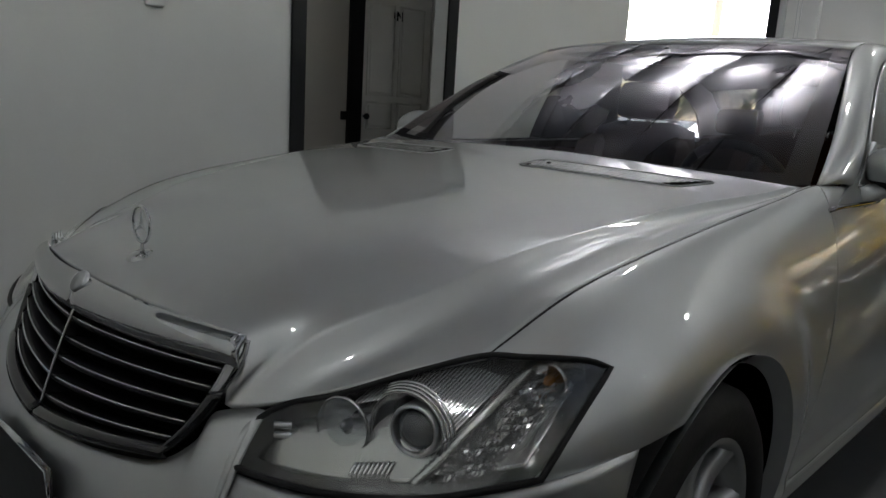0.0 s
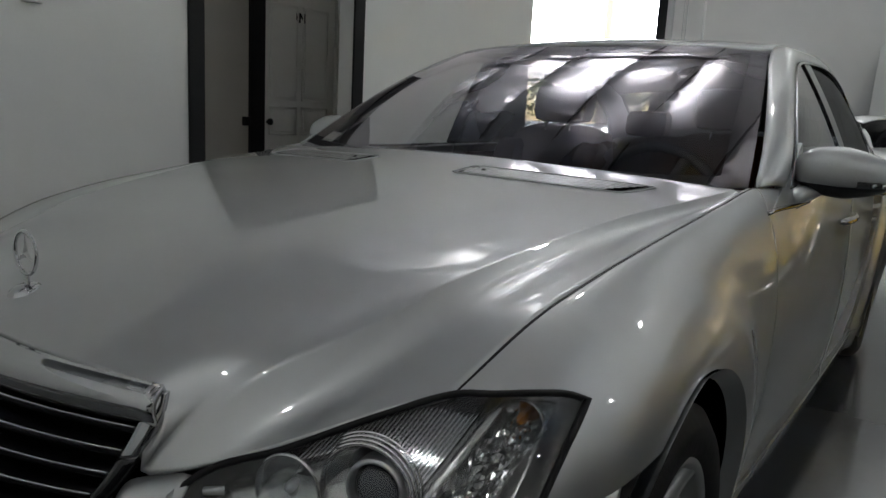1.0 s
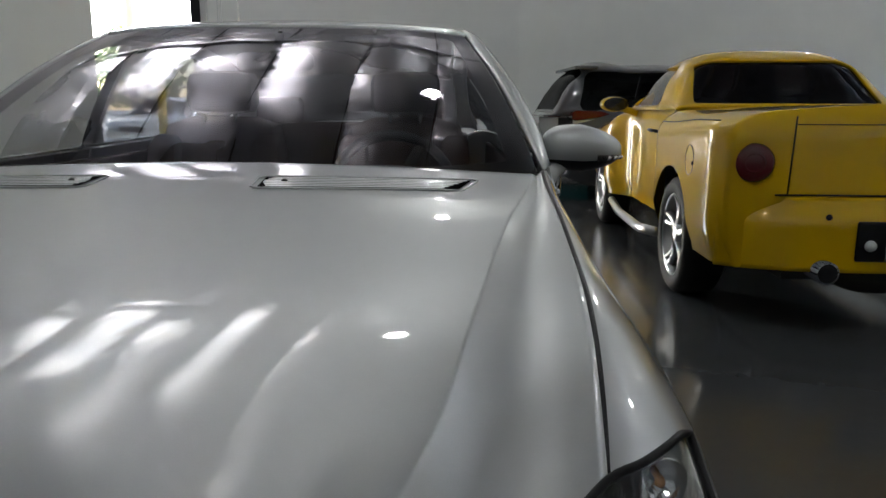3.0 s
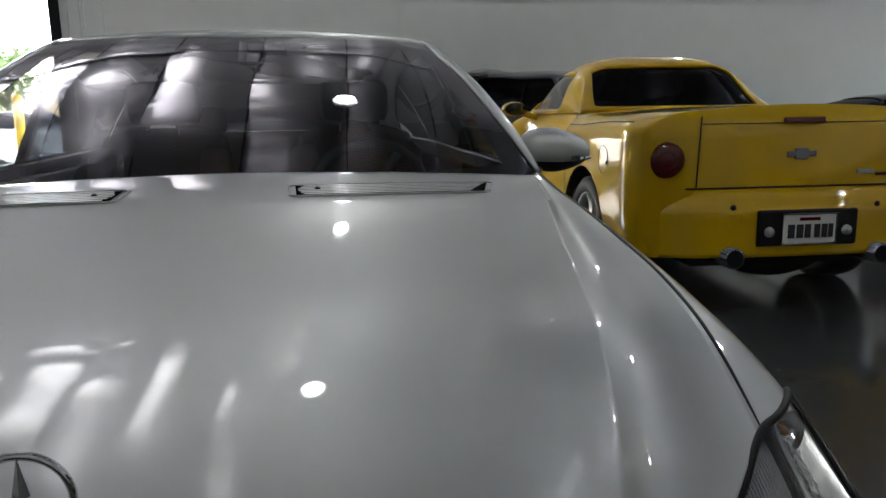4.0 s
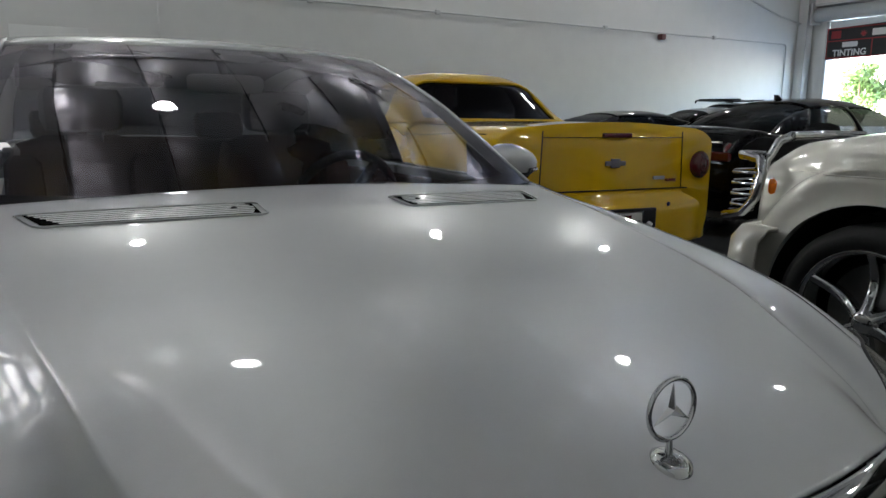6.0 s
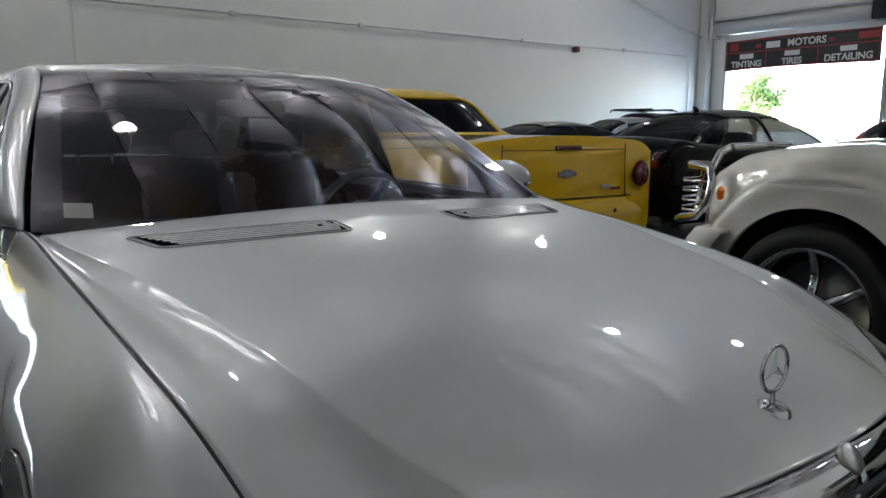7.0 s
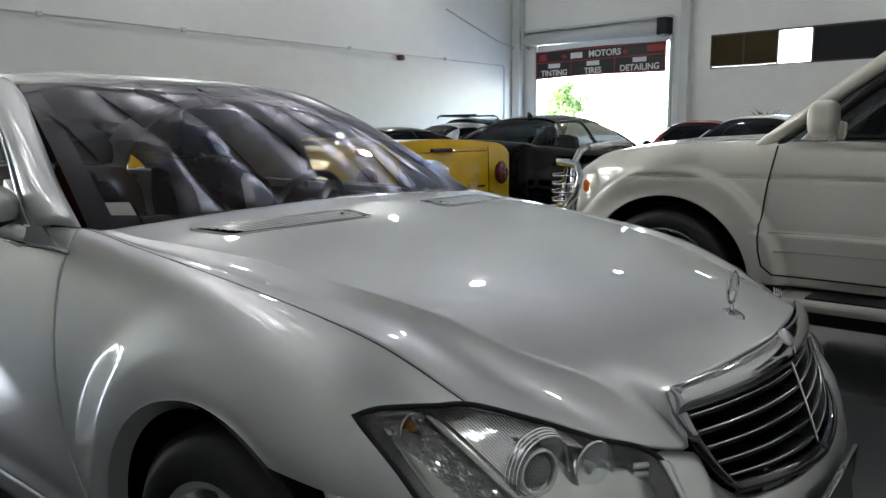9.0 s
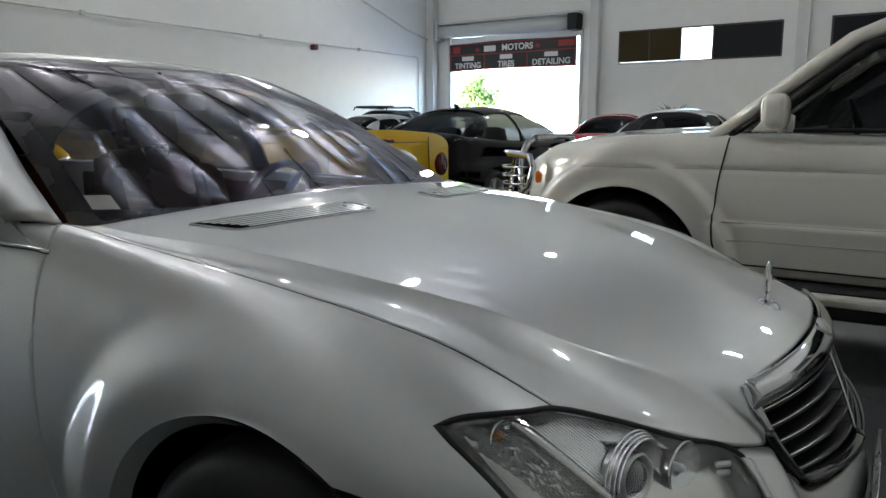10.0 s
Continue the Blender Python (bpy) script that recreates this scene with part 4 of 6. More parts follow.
mesh_ob("plate_frame", *tube([(-0.155, -0.912, 0.385), (0.155, -0.912, 0.385), (0.155, -0.912, 0.545), (-0.155, -0.912, 0.545)], 0.006, 8, True), CHROME, plate)

# bonnet ornament
orn = base_of("bonnet_ornament")
orn.parent = benz
cy, cz = -0.684, 0.8955
mesh_ob("ring", *tube([(0.0335 * math.sin(a), cy, cz + 0.0335 * math.cos(a)) for a in span(0, 2 * math.pi, 48)[:-1]], 0.0031, 10, True), CHROME, orn)
V, Fc = [], []
for k in range(3):
    a = 2 * math.pi * k / 3
    d, s = Vector((math.sin(a), 0, math.cos(a))), Vector((math.cos(a), 0, -math.sin(a)))
    c = Vector((0, cy, cz))
    b = len(V)
    V += [c + d * 0.0325 + Vector((0, 0, 0)), c + s * 0.0062 + d * 0.003, c - s * 0.0062 + d * 0.003, c + Vector((0, -0.004, 0)), c + Vector((0, 0.004, 0))]
    Fc += [(b, b + 1, b + 3), (b, b + 3, b + 2), (b, b + 4, b + 1), (b, b + 2, b + 4)]
mesh_ob("spokes", V, Fc, CHROME, orn, smooth=False)
mesh_ob("stem", *lathe([(0.838, 0.006), (0.846, 0.0045), (0.862, 0.003)], 14, "z", (0, -0.684, 0)), CHROME, orn)
dv, df = lathe([(0.834, 0.0235), (0.840, 0.0225), (0.8445, 0.015), (0.846, 0.0005)], 32, "z")
mesh_ob("base_disc", [(x, y - 0.688, z + 0.24 * y) for x, y, z in dv], df, CHROME, orn)


# ---------------------------------------------------------------- saloon: fittings, glass, wheels, cabin
TAN = surf("dark tan leather", (0.036, 0.012, 0.006), 0.75, spec=0.04, grain=0.12, scale=90, bump=0.15, stain=0.12)
DASH = surf("black dashboard", (0.005, 0.005, 0.0055), 0.65, grain=0.15, scale=150, bump=0.15)
CLOTH = surf("dark roof lining", (0.018, 0.017, 0.017), 0.9, grain=0.1, scale=200)
PAPER = surf("paper label", (0.72, 0.74, 0.68), 0.6, grain=0.04, scale=60, stain=0.04)
MIRRORG = surf("mirror glass", (0.85, 0.86, 0.87), 0.02, 1.0, grain=0.01, scale=20)
DISC = surf("brake disc", (0.3, 0.3, 0.3), 0.35, 1.0, grain=0.1, scale=80)


def on_hood(x, y, up=0.002):
    return (x, y, hood_z(x, y) + up)


# air vents in front of the windscreen
for sgn in (1, -1):
    vent = base_of("bonnet_vent")
    vent.parent = benz
    inner = [(0.158, 0.224), (0.152, 0.332)]
    outer = [(0.602, 0.418), (0.566, 0.292)]

    def vent_at(u, v, up=0.0005):
        x = lerp(lerp(inner[0][0], outer[1][0], u), lerp(inner[1][0], outer[0][0], u), v)
        y = lerp(lerp(inner[0][1], outer[1][1], u), lerp(inner[1][1], outer[0][1], u), v)
        y -= 0.018 * 4 * u * (1 - u) * 0.5
        return on_hood(sgn * x, y, up + 0.001)
    # flat black sheet on the bonnet, in place of a shaded depth
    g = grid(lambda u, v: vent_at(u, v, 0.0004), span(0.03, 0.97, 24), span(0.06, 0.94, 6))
    mesh_ob("recess", g[0], g[1] if sgn > 0 else [tuple(reversed(f)) for f in g[1]], VOID, vent, label="black sheet standing for shade under the louvres")
    rimp = [vent_at(u, 0) for u in span(0.03, 0.97, 16)] + [vent_at(1, v) for v in (0.1, 0.5, 0.9)] + [vent_at(u, 1) for u in reversed(span(0.03, 0.97, 16))] + [vent_at(0, v) for v in (0.9, 0.5, 0.1)]
    mesh_ob("surround", *tube(rimp, 0.0022, 6, True), SILVER, vent)
    for i in range(6):
        v0 = 0.155 + 0.138 * i
        lv = grid(lambda u, k: vent_at(u, v0 + 0.104 * (k - 0.5), 0.0024 if 0 < k < 1 else 0.0016), span(0.035 + 0.012 * abs(i - 2.5), 0.955 - 0.012 * (5 - i), 16), (0, 0.3, 0.7, 1))
        mesh_ob("louvre", lv[0], lv[1] if sgn > 0 else [tuple(reversed(q)) for q in lv[1]], SILVER, vent)
    c = Vector(vent_at(0.13, 0.55, 0.001))
    mesh_ob("washer_jet", *lathe([(0, 0.007), (0.002, 0.006), (0.004, 0.003), (0.0045, 0.0003)], 12, "z", c), BLACK, vent)

# cowl and wipers
cowl = grid(lambda u, v: ((1 if u >= 0 else -1) * ws_bot(abs(u))[0] * 1.015, ws_bot(abs(u))[1] - 0.06 + 0.09 * v, ws_bot(abs(u))[2] - 0.012 + 0.004 * v), span(-1, 1, 40), span(0, 1, 4))
mesh_ob("cowl", *cowl, BLACK, benz)
for pts in ([(0.62, 0.0), (0.35, 0.012), (0.0, 0.035), (-0.10, 0.04)], [(0.16, 0.0), (-0.2, 0.008), (-0.66, 0.025)]):
    arm = [screen_at(a, b, 0.012) for a, b in pts]
    mesh_ob("wiper_arm", *tube(arm, [0.007, 0.006, 0.004, 0.003][:len(arm)], 8), BLACK, benz)
    blade = [screen_at(lerp(pts[0][0], pts[-1][0], w), lerp(pts[0][1], pts[-1][1], w) * 0.8 + 0.004, 0.006) for w in span(0.15, 1.0, 14)]
    mesh_ob("wiper_blade", *tube(blade, 0.0045, 6), RUBBER, benz)
mesh_ob("wiper_pivot", *lathe([(0, 0.016), (0.014, 0.014), (0.02, 0.006), (0.021, 0.0005)], 16, "z", screen_at(0.14, 0.02, 0.006)), BLACK, benz)
# papers behind the glass
lab = grid(lambda u, v: screen_at(u, v, -0.006), span(-0.965, -0.835, 4), span(0.065, 0.128, 3))
mesh_ob("permit_paper", *lab, PAPER, benz, label="pale paper permit behind the glass")
lab = grid(lambda u, v: screen_at(u, v, -0.005), span(0.80, 0.89, 4), span(0.01, 0.04, 3))
mesh_ob("id_plate", *lab, PAPER, benz, label="small pale identity plate at the glass")

# side glass
rail_tab = [(rail_out(s)) for s in span(0, 2.55, 200)]
ys_tab = [p[1] for p in rail_tab]


def rail_by_y(y):
    i = min(max(int(np.searchsorted(ys_tab, y)), 1), len(ys_tab) - 1)
    t = (y - ys_tab[i - 1]) / (ys_tab[i] - ys_tab[i - 1])
    return Vector(rail_tab[i - 1]).lerp(Vector(rail_tab[i]), min(max(t, 0), 1))


def window_at(y, k):
    b = Vector((top_x(y) - 0.004, y, top_z(y) + 0.004))
    r = rail_by_y(y)
    p = b.lerp(r, k)
    p.y = lerp(y, y + 0.0, k)
    p.x += 0.012 * 4 * k * (1 - k)
    return p


for sgn in (1, -1):
    for nm, y0, y1 in (("front_window", 0.83, 1.62), ("rear_window_side", 1.70, 2.62), ("quarter_window", 2.68, 3.12)):
        v, f = side(grid(lambda y, k: tuple(window_at(y, k) - Vector((0.006, 0, 0))), span(y0, y1, 24), span(0, 1, 8)), sgn)
        mesh_ob(nm, v, f, SIDEGLASS if nm == "front_window" else TINT, benz)
    for y0, y1 in ((1.60, 1.72), (2.61, 2.69)):
        v, f = side(grid(lambda y, k: tuple(window_at(y, k) + Vector((0.001, 0, 0))), span(y0, y1, 3), span(0, 1, 8)), sgn)
        mesh_ob("door_pillar", v, f, GLOSSBLACK, benz, label="gloss black door pillar")
    line = [window_at(y, 0.0) + Vector((0.006, 0, 0)) for y in span(0.80, 3.22, 40)]
    mesh_ob("belt_trim", *side(tube(line, 0.006, 8), sgn), CHROME, benz, label="chrome belt trim")
    line = [Vector(rail_out(s)) + Vector((0.004, 0, 0)) for s in span(0, 2.5, 60)]
    mesh_ob("window_trim", *side(tube(line, 0.0045, 8), sgn), CHROME, benz)
    line = [Vector((top_x(y) + 0.0, y, top_z(y) - 0.055 + 0.10 * (y - 0.60) )) + Vector((0.035, 0, 0)) for y in span(0.60, 0.86, 8)]
    mesh_ob("sail_trim", *side(tube(line, 0.006, 8), sgn), CHROME, benz)
    # sail panel at the window's front corner
    sail = [(0.805, 0.64, 0.955), (0.812, 0.80, 0.985), (0.808, 1.0, 1.0), (0.79, 0.98, 1.115), (0.795, 0.86, 1.06)]
    sv = sail + [(x - 0.02, y, z) for x, y, z in sail]
    sf = [(0, 1, 2, 3, 4), (9, 8, 7, 6, 5)] + [(i, i + 5, (i + 1) % 5 + 5, (i + 1) % 5) for i in range(5)]
    mesh_ob("sail_panel", *side((sv, sf), sgn), SILVER, benz, smooth=False)
    # door handle strips
    for y0 in (1.36, 2.52):
        pts = []
        for y in span(y0, y0 + 0.24, 10):
            s_ = 0.28
            p = flank(y, s_)
            pts.append((p[0] + 0.006 + 0.024 * math.sin(math.pi * (y - y0) / 0.24) ** 0.5, y, p[2]))
        mesh_ob("door_handle", *side(tube(pts, [0.008] + [0.012] * 9 + [0.008], 8), sgn), CHROME, benz)
    # sill brightwork and rubbing strip
    pts = [(flank(y, 0.96)[0] + 0.004, y, 0.262) for y in span(0.36, 2.68, 24)]
    mesh_ob("sill_trim", *side(tube(pts, 0.006, 6), sgn), SATIN, benz)

# door mirrors
for sgn in (1, -1):
    mir = base_of("door_mirror")
    mir.parent = benz

    def shell(a, b, grow=1.0):
        ca, sa, cb, sb = math.cos(a), math.sin(a), math.cos(b), math.sin(b)
        e = lambda c, p: math.copysign(abs(c) ** p, c)
        x = e(cb, 0.75) * e(ca, 0.8)
        y = e(cb, 0.75) * e(sa, 0.8)
        z = e(sb, 0.8)
        out = 0.118 * x
        taper = 1 - 0.30 * max(x, 0)
        return Vector((0.913 + out * grow, 0.895 + 0.075 * y * grow * (1 if y < 0 else 0.4) + 0.05 * (x * 0.5 + 0.5), 1.046 + 0.066 * z * taper * grow - 0.006 * x))
    cap = grid(lambda a, b: tuple(shell(a, b)), span(0, 2 * math.pi, 44), span(-0.42, math.pi / 2, 16))
    mesh_ob("cap", *side(cap, sgn), SILVER, mir, label="silver mirror cap")
    low = grid(lambda a, b: tuple(shell(a, b, 0.985)), span(0, 2 * math.pi, 44), span(-math.pi / 2, -0.40, 8))
    mesh_ob("lower_shell", *side(low, sgn), BLACK, mir, label="black lower mirror shell")
    sig = grid(lambda a, b: tuple(shell(a, b, 1.012)), span(-1.35, -0.05, 20), span(-0.46, -0.16, 4))
    mesh_ob("signal_lens", *side(sig, sgn), BEZEL, mir, label="clear side signal strip")
    for i in range(4):
        c = shell(-1.0 + 0.26 * i, -0.3, 1.02)
        mesh_ob("signal_diode", *side(turned(lathe([(0, 0.006), (0.004, 0.005), (0.005, 0.0004)], 10), (0.4, -1, 0), c), sgn), REFLECTOR, mir)
    face = [(0.913 + 0.10 * math.cos(a), 0.968 + 0.012 * math.cos(a), 1.046 + 0.056 * math.sin(a)) for a in span(0, 2 * math.pi, 30)[:-1]]
    mesh_ob("mirror_glass", *side((face, [tuple(range(30 - 1 + 1))]), sgn), MIRRORG, mir, smooth=False)
    arm = [(0.80, 0.83, 0.972), (0.825, 0.865, 0.984), (0.85, 0.885, 1.0), (0.87, 0.90, 1.015)]
    mesh_ob("stalk", *side(tube(arm, [0.034, 0.026, 0.022, 0.022], 12), sgn), SILVER, mir)

# rear end and back window
back_w = grid(lambda u, v: ((u * lerp(0.575, 0.62, v)), lerp(2.93, 3.52, v), lerp(1.335, 1.045, v) + 0.03 * (1 - u * u)), span(-1, 1, 20), span(0, 1, 8))
mesh_ob("rear_screen", *back_w, TINT, benz).visible_shadow = False
boot = grid(lambda u, v: (u * lerp(0.64, 0.60, v), lerp(3.45, 4.25, v), lerp(1.05, 0.95, v) + 0.03 * (1 - u * u)), span(-1, 1, 16), span(0, 1, 10))
mesh_ob("boot_lid", *boot, SILVER, benz, thick=0.01)
tail = grid(lambda u, v: (u * 0.80, 4.22 + 0.05 * (1 - u * u) + 0.05 * math.sin(math.pi * v), lerp(0.95, 0.25, v)), span(-1, 1, 16), span(0, 1, 8))
mesh_ob("tail", *tail, SILVER, benz, thick=0.01)
# plain dark blocks added inside so that panel gaps read as shaded
part("underbody", box_bm(-0.72, 0.72, 0.36, 4.1, 0.17, 0.30), DARKIN, benz)
part("engine_bay", box_bm(-0.43, 0.43, -0.66, 0.42, 0.17, 0.68), DARKIN, benz)
part("bulkhead", box_bm(-0.72, 0.72, 0.42, 0.50, 0.17, 0.93), DARKIN, benz)

# wheels


def wheel(parent, x, y, r, w, rim_mat, spokes, sgn, hub=0.06, width_a=0.34, rim_k=0.685, twin=0.0, dish=0.03):
    """Tyre, rim, spokes, brake disc and cap; the outer face looks to sgn."""
    b = base_of("wheel")
    b.parent = parent
    b.matrix_basis = pose(x, y, r)
    rr = r * rim_k
    h = w / 2
    prof = [(-h * 0.9, rr), (-h, rr + 0.02), (-h, r - 0.04), (-h * 0.8, r - 0.008), (-h * 0.4, r), (0.4 * h, r), (0.8 * h, r - 0.008), (h, r - 0.04), (h * 1.03, lerp(rr, r, 0.5)), (h, rr + 0.012), (h * 0.9, rr)]
    v, f = lathe([(s * sgn, q) for s, q in prof], 56)
    mesh_ob("tyre", v, f if sgn < 0 else [tuple(reversed(q)) for q in f], RUBBER, b)
    prof = [(h * 0.9, rr + 0.004), (h * 0.93, rr - 0.008), (h * 0.82, rr - 0.018), (h * 0.3, rr - 0.028), (-h * 0.9, rr - 0.03)]
    v, f = lathe([(s * sgn, q) for s, q in prof], 56)
    mesh_ob("rim", v, f, rim_mat, b)
    v, f = lathe([(s * sgn, q) for s, q in ((-0.02, 0.02), (-0.015, rr * 0.78), (-0.03, rr * 0.78))], 40)
    mesh_ob("brake_disc", v, f, DISC, b)
    # black disc put in for the shade behind the spokes
    v, f = lathe([(s * sgn, q) for s, q in ((-h * 0.85, 0.01), (-h * 0.8, rr - 0.03))], 40)
    mesh_ob("inner_shade", v, f, BLACK, b)
    v, f = lathe([(s * sgn, q) for s, q in ((h * 0.3, hub * 1.3), (h * 0.75, hub * 1.15), (h * 0.86, hub * 0.7), (h * 0.88, 0.0005))], 28)
    mesh_ob("hub", v, f, rim_mat, b)
    for k in range(spokes):
        for tw in ((-twin, twin) if twin else (0.0,)):
            a = 2 * math.pi * k / spokes + math.pi / 2
            V = []
            n = 8
            for i in range(n + 1):
                t = i / n
                q = lerp(hub * 0.9, rr - 0.012, t)
                half = lerp(0.030, 0.024, t) * (width_a / 0.34)
                ang = a + tw * lerp(0.5, 1.0, t)
                xo = h * lerp(0.82, 0.86, t) - dish * math.sin(math.pi * t) * 0.6
                d = Vector((0, math.cos(ang), math.sin(ang)))
                s = Vector((0, -math.sin(ang), math.cos(ang)))
                for dx, ds in ((0.0, -0.55), (0.0, 0.55), (-0.012, 1.0), (-0.045, 0.85), (-0.045, -0.85), (-0.012, -1.0)):
                    p = d * q + s * half * ds
                    V.append((sgn * (xo + dx), p.y, p.z))
            Fc = [(i * 6 + j, i * 6 + (j + 1) % 6, (i + 1) * 6 + (j + 1) % 6, (i + 1) * 6 + j) for i in range(n) for j in range(6)]
            ob = mesh_ob("spoke", V, Fc, rim_mat, b)
    return b


for sgn in (1, -1):
    for ay in (AX_F, AX_R):
        wheel(benz, sgn * 0.728, ay, 0.335, 0.235, ALLOY, 9, sgn, width_a=0.27, rim_k=0.69)

# cabin
cab = base_of("cabin")
cab.parent = benz
tagged(cab, "cabin with tan leather seats and black dashboard")
dash = grid(lambda u, v: (u * 0.72, lerp(0.50, 0.98, v) - 0.03 * (1 - u * u), 0.955 + 0.035 * math.sin(math.pi * min(v * 1.1, 1)) - 0.22 * sstep(0.85, 1.0, v) + 0.03 * math.exp(-((u - 0.5) / 0.25) ** 2) * sstep(0.3, 0.8, v)), span(-1, 1, 30), span(0, 1, 20))
mesh_ob("dashboard", *dash, DASH, cab)
hd = tube([Vector((0.37 + 0.185 * math.sin(a), 1.06 + 0.07 * math.cos(a) * -1 + 0.06, 0.90 + 0.175 * math.cos(a))) for a in span(0, 2 * math.pi, 36)[:-1]], 0.016, 10, True)
mesh_ob("steering_wheel", *hd, DASH, cab, label="dark leather steering wheel")
mesh_ob("steering_boss", *turned(lathe([(-0.02, 0.08), (0.02, 0.075), (0.03, 0.05), (0.034, 0.0005)], 20), (0, 0.9, 0.4), (0.37, 1.11, 0.90)), DASH, cab)
for k in range(3):
    a = radians((90, 210, 330)[k] + 60)
    mesh_ob("steering_spoke", *tube([(0.37, 1.11, 0.90), (0.37 + 0.18 * math.sin(a), 1.12 - 0.07 * math.cos(a), 0.90 + 0.17 * math.cos(a))], 0.018, 8), DASH, cab)


def cushion(name, x0, x1, y0, y1, z0, z1, mat, parent, lean=0.0, r=0.05, label=""):
    bm = box_bm(x0, x1, y0, y1, z0, z1)
    bmesh.ops.subdivide_edges(bm, edges=bm.edges, cuts=3, use_grid_fill=True)
    cx_, cy_, cz_ = (x0 + x1) / 2, (y0 + y1) / 2, (z0 + z1) / 2
    hx, hy, hz = (x1 - x0) / 2, (y1 - y0) / 2, (z1 - z0) / 2
    for v in bm.verts:
        a, b_, c = (v.co.x - cx_) / hx, (v.co.y - cy_) / hy, (v.co.z - cz_) / hz
        n = (abs(a) ** 6 + abs(b_) ** 6 + abs(c) ** 6) ** (1 / 6)
        v.co.x, v.co.y, v.co.z = cx_ + hx * a / n, cy_ + hy * b_ / n, cz_ + hz * c / n
        v.co.y += lean * (v.co.z - z0)
    return part(name, bm, mat, parent, label, smooth=True)


for x in (0.37, -0.37):
    cushion("seat_cushion", x - 0.26, x + 0.26, 1.20, 1.72, 0.34, 0.58, TAN, cab)
    cushion("seat_back", x - 0.25, x + 0.25, 1.62, 1.80, 0.52, 1.12, TAN, cab, 0.28)
    for dx in (-0.2, 0.2):
        cushion("seat_bolster", x + dx - 0.06, x + dx + 0.06, 1.55, 1.72, 0.56, 1.05, TAN, cab, 0.28)
    cushion("headrest", x - 0.14, x + 0.14, 1.80, 1.90, 1.13, 1.30, DASH, cab, 0.15)
    for dx in (-0.06, 0.06):
        mesh_ob("headrest_post", *tube([(x + dx, 1.80, 1.08), (x + dx, 1.84, 1.18)], 0.007, 8), CHROME, cab)
cushion("rear_bench", -0.66, 0.66, 2.35, 2.85, 0.34, 0.60, TAN, cab)
cushion("rear_back", -0.66, 0.66, 2.80, 2.98, 0.55, 1.08, TAN, cab, 0.3)
for x in (0.40, -0.40):
    cushion("rear_headrest", x - 0.13, x + 0.13, 2.98, 3.07, 1.07, 1.22, TAN, cab, 0.1)
part("parcel_shelf", box_bm(-0.66, 0.66, 3.0, 3.5, 0.98, 1.01), DASH, cab)
part("cabin_floor", box_bm(-0.74, 0.74, 0.50, 3.4, 0.30, 0.34), DASH, cab)
for sgn in (1, -1):
    part("door_card", box_bm(min(sgn * 0.76, sgn * 0.79), max(sgn * 0.76, sgn * 0.79), 0.60, 3.0, 0.32, 0.97), TAN, cab, bevel=0.01)
lining = grid(lambda u, v: tuple(Vector(roof_at(u * 0.97, v)) - Vector((0, 0, 0.03))), span(-1, 1, 12), span(0.02, 1, 10))
mesh_ob("roof_lining", *lining, CLOTH, cab)
cushion("inner_mirror", -0.12, 0.12, 1.17, 1.20, 1.265, 1.325, DASH, cab)
mesh_ob("mirror_stem", *tube([(0, 1.20, 1.33), (0, 1.27, 1.385)], 0.014, 8), DASH, cab)
for x in (0.36, -0.36):
    cushion("sun_visor", x - 0.18, x + 0.18, 1.33, 1.47, 1.375, 1.39, CLOTH, cab)


# ---------------------------------------------------------------- the other vehicles
LAMPRED = surf("red lamp lens", (0.085, 0.003, 0.005), 0.1, coat=0.4, grain=0.1, scale=60)
LAMPCLEAR = surf("clear lamp", (0.6, 0.62, 0.63), 0.08, 0.6, coat=1.0, grain=0.1, scale=70)
ORANGE = surf("orange lamp lens", (0.75, 0.16, 0.01), 0.1, coat=1.0, grain=0.05, scale=50)
WHITEPLATE = surf("licence plate", (0.7, 0.7, 0.68), 0.4, grain=0.05, scale=60)
PLATEBAR = surf("plate marks", (0.02, 0.02, 0.03), 0.5, grain=0.1, scale=60)
DARKCABIN = surf("dark cabin", (0.025, 0.025, 0.027), 0.7, grain=0.2, scale=60)


def ring_loft(stations, caps=True):
    """A closed skin over half-sections [(x, z), ...] at each y, mirrored about x = 0."""
    V, Fc = [], []
    n = len(stations[0][1])
    m = 2 * n - 1 if abs(stations[0][1][-1][0]) < 1e-6 else 2 * n
    for y, sec in stations:
        right = [(x, y, z) for x, z in sec]
        left = [(-x, y, z) for x, z in reversed(sec if m == 2 * n else sec[:-1])]
        V += right + left
    for j in range(len(stations) - 1):
        for i in range(m - 1):
            Fc.append((j * m + i, j * m + i + 1, (j + 1) * m + i + 1, (j + 1) * m + i))
    if caps:
        Fc.append(tuple(reversed(range(m))))
        Fc.append(tuple(range((len(stations) - 1) * m, len(stations) * m)))
    return V, [tuple(reversed(f)) for f in Fc]


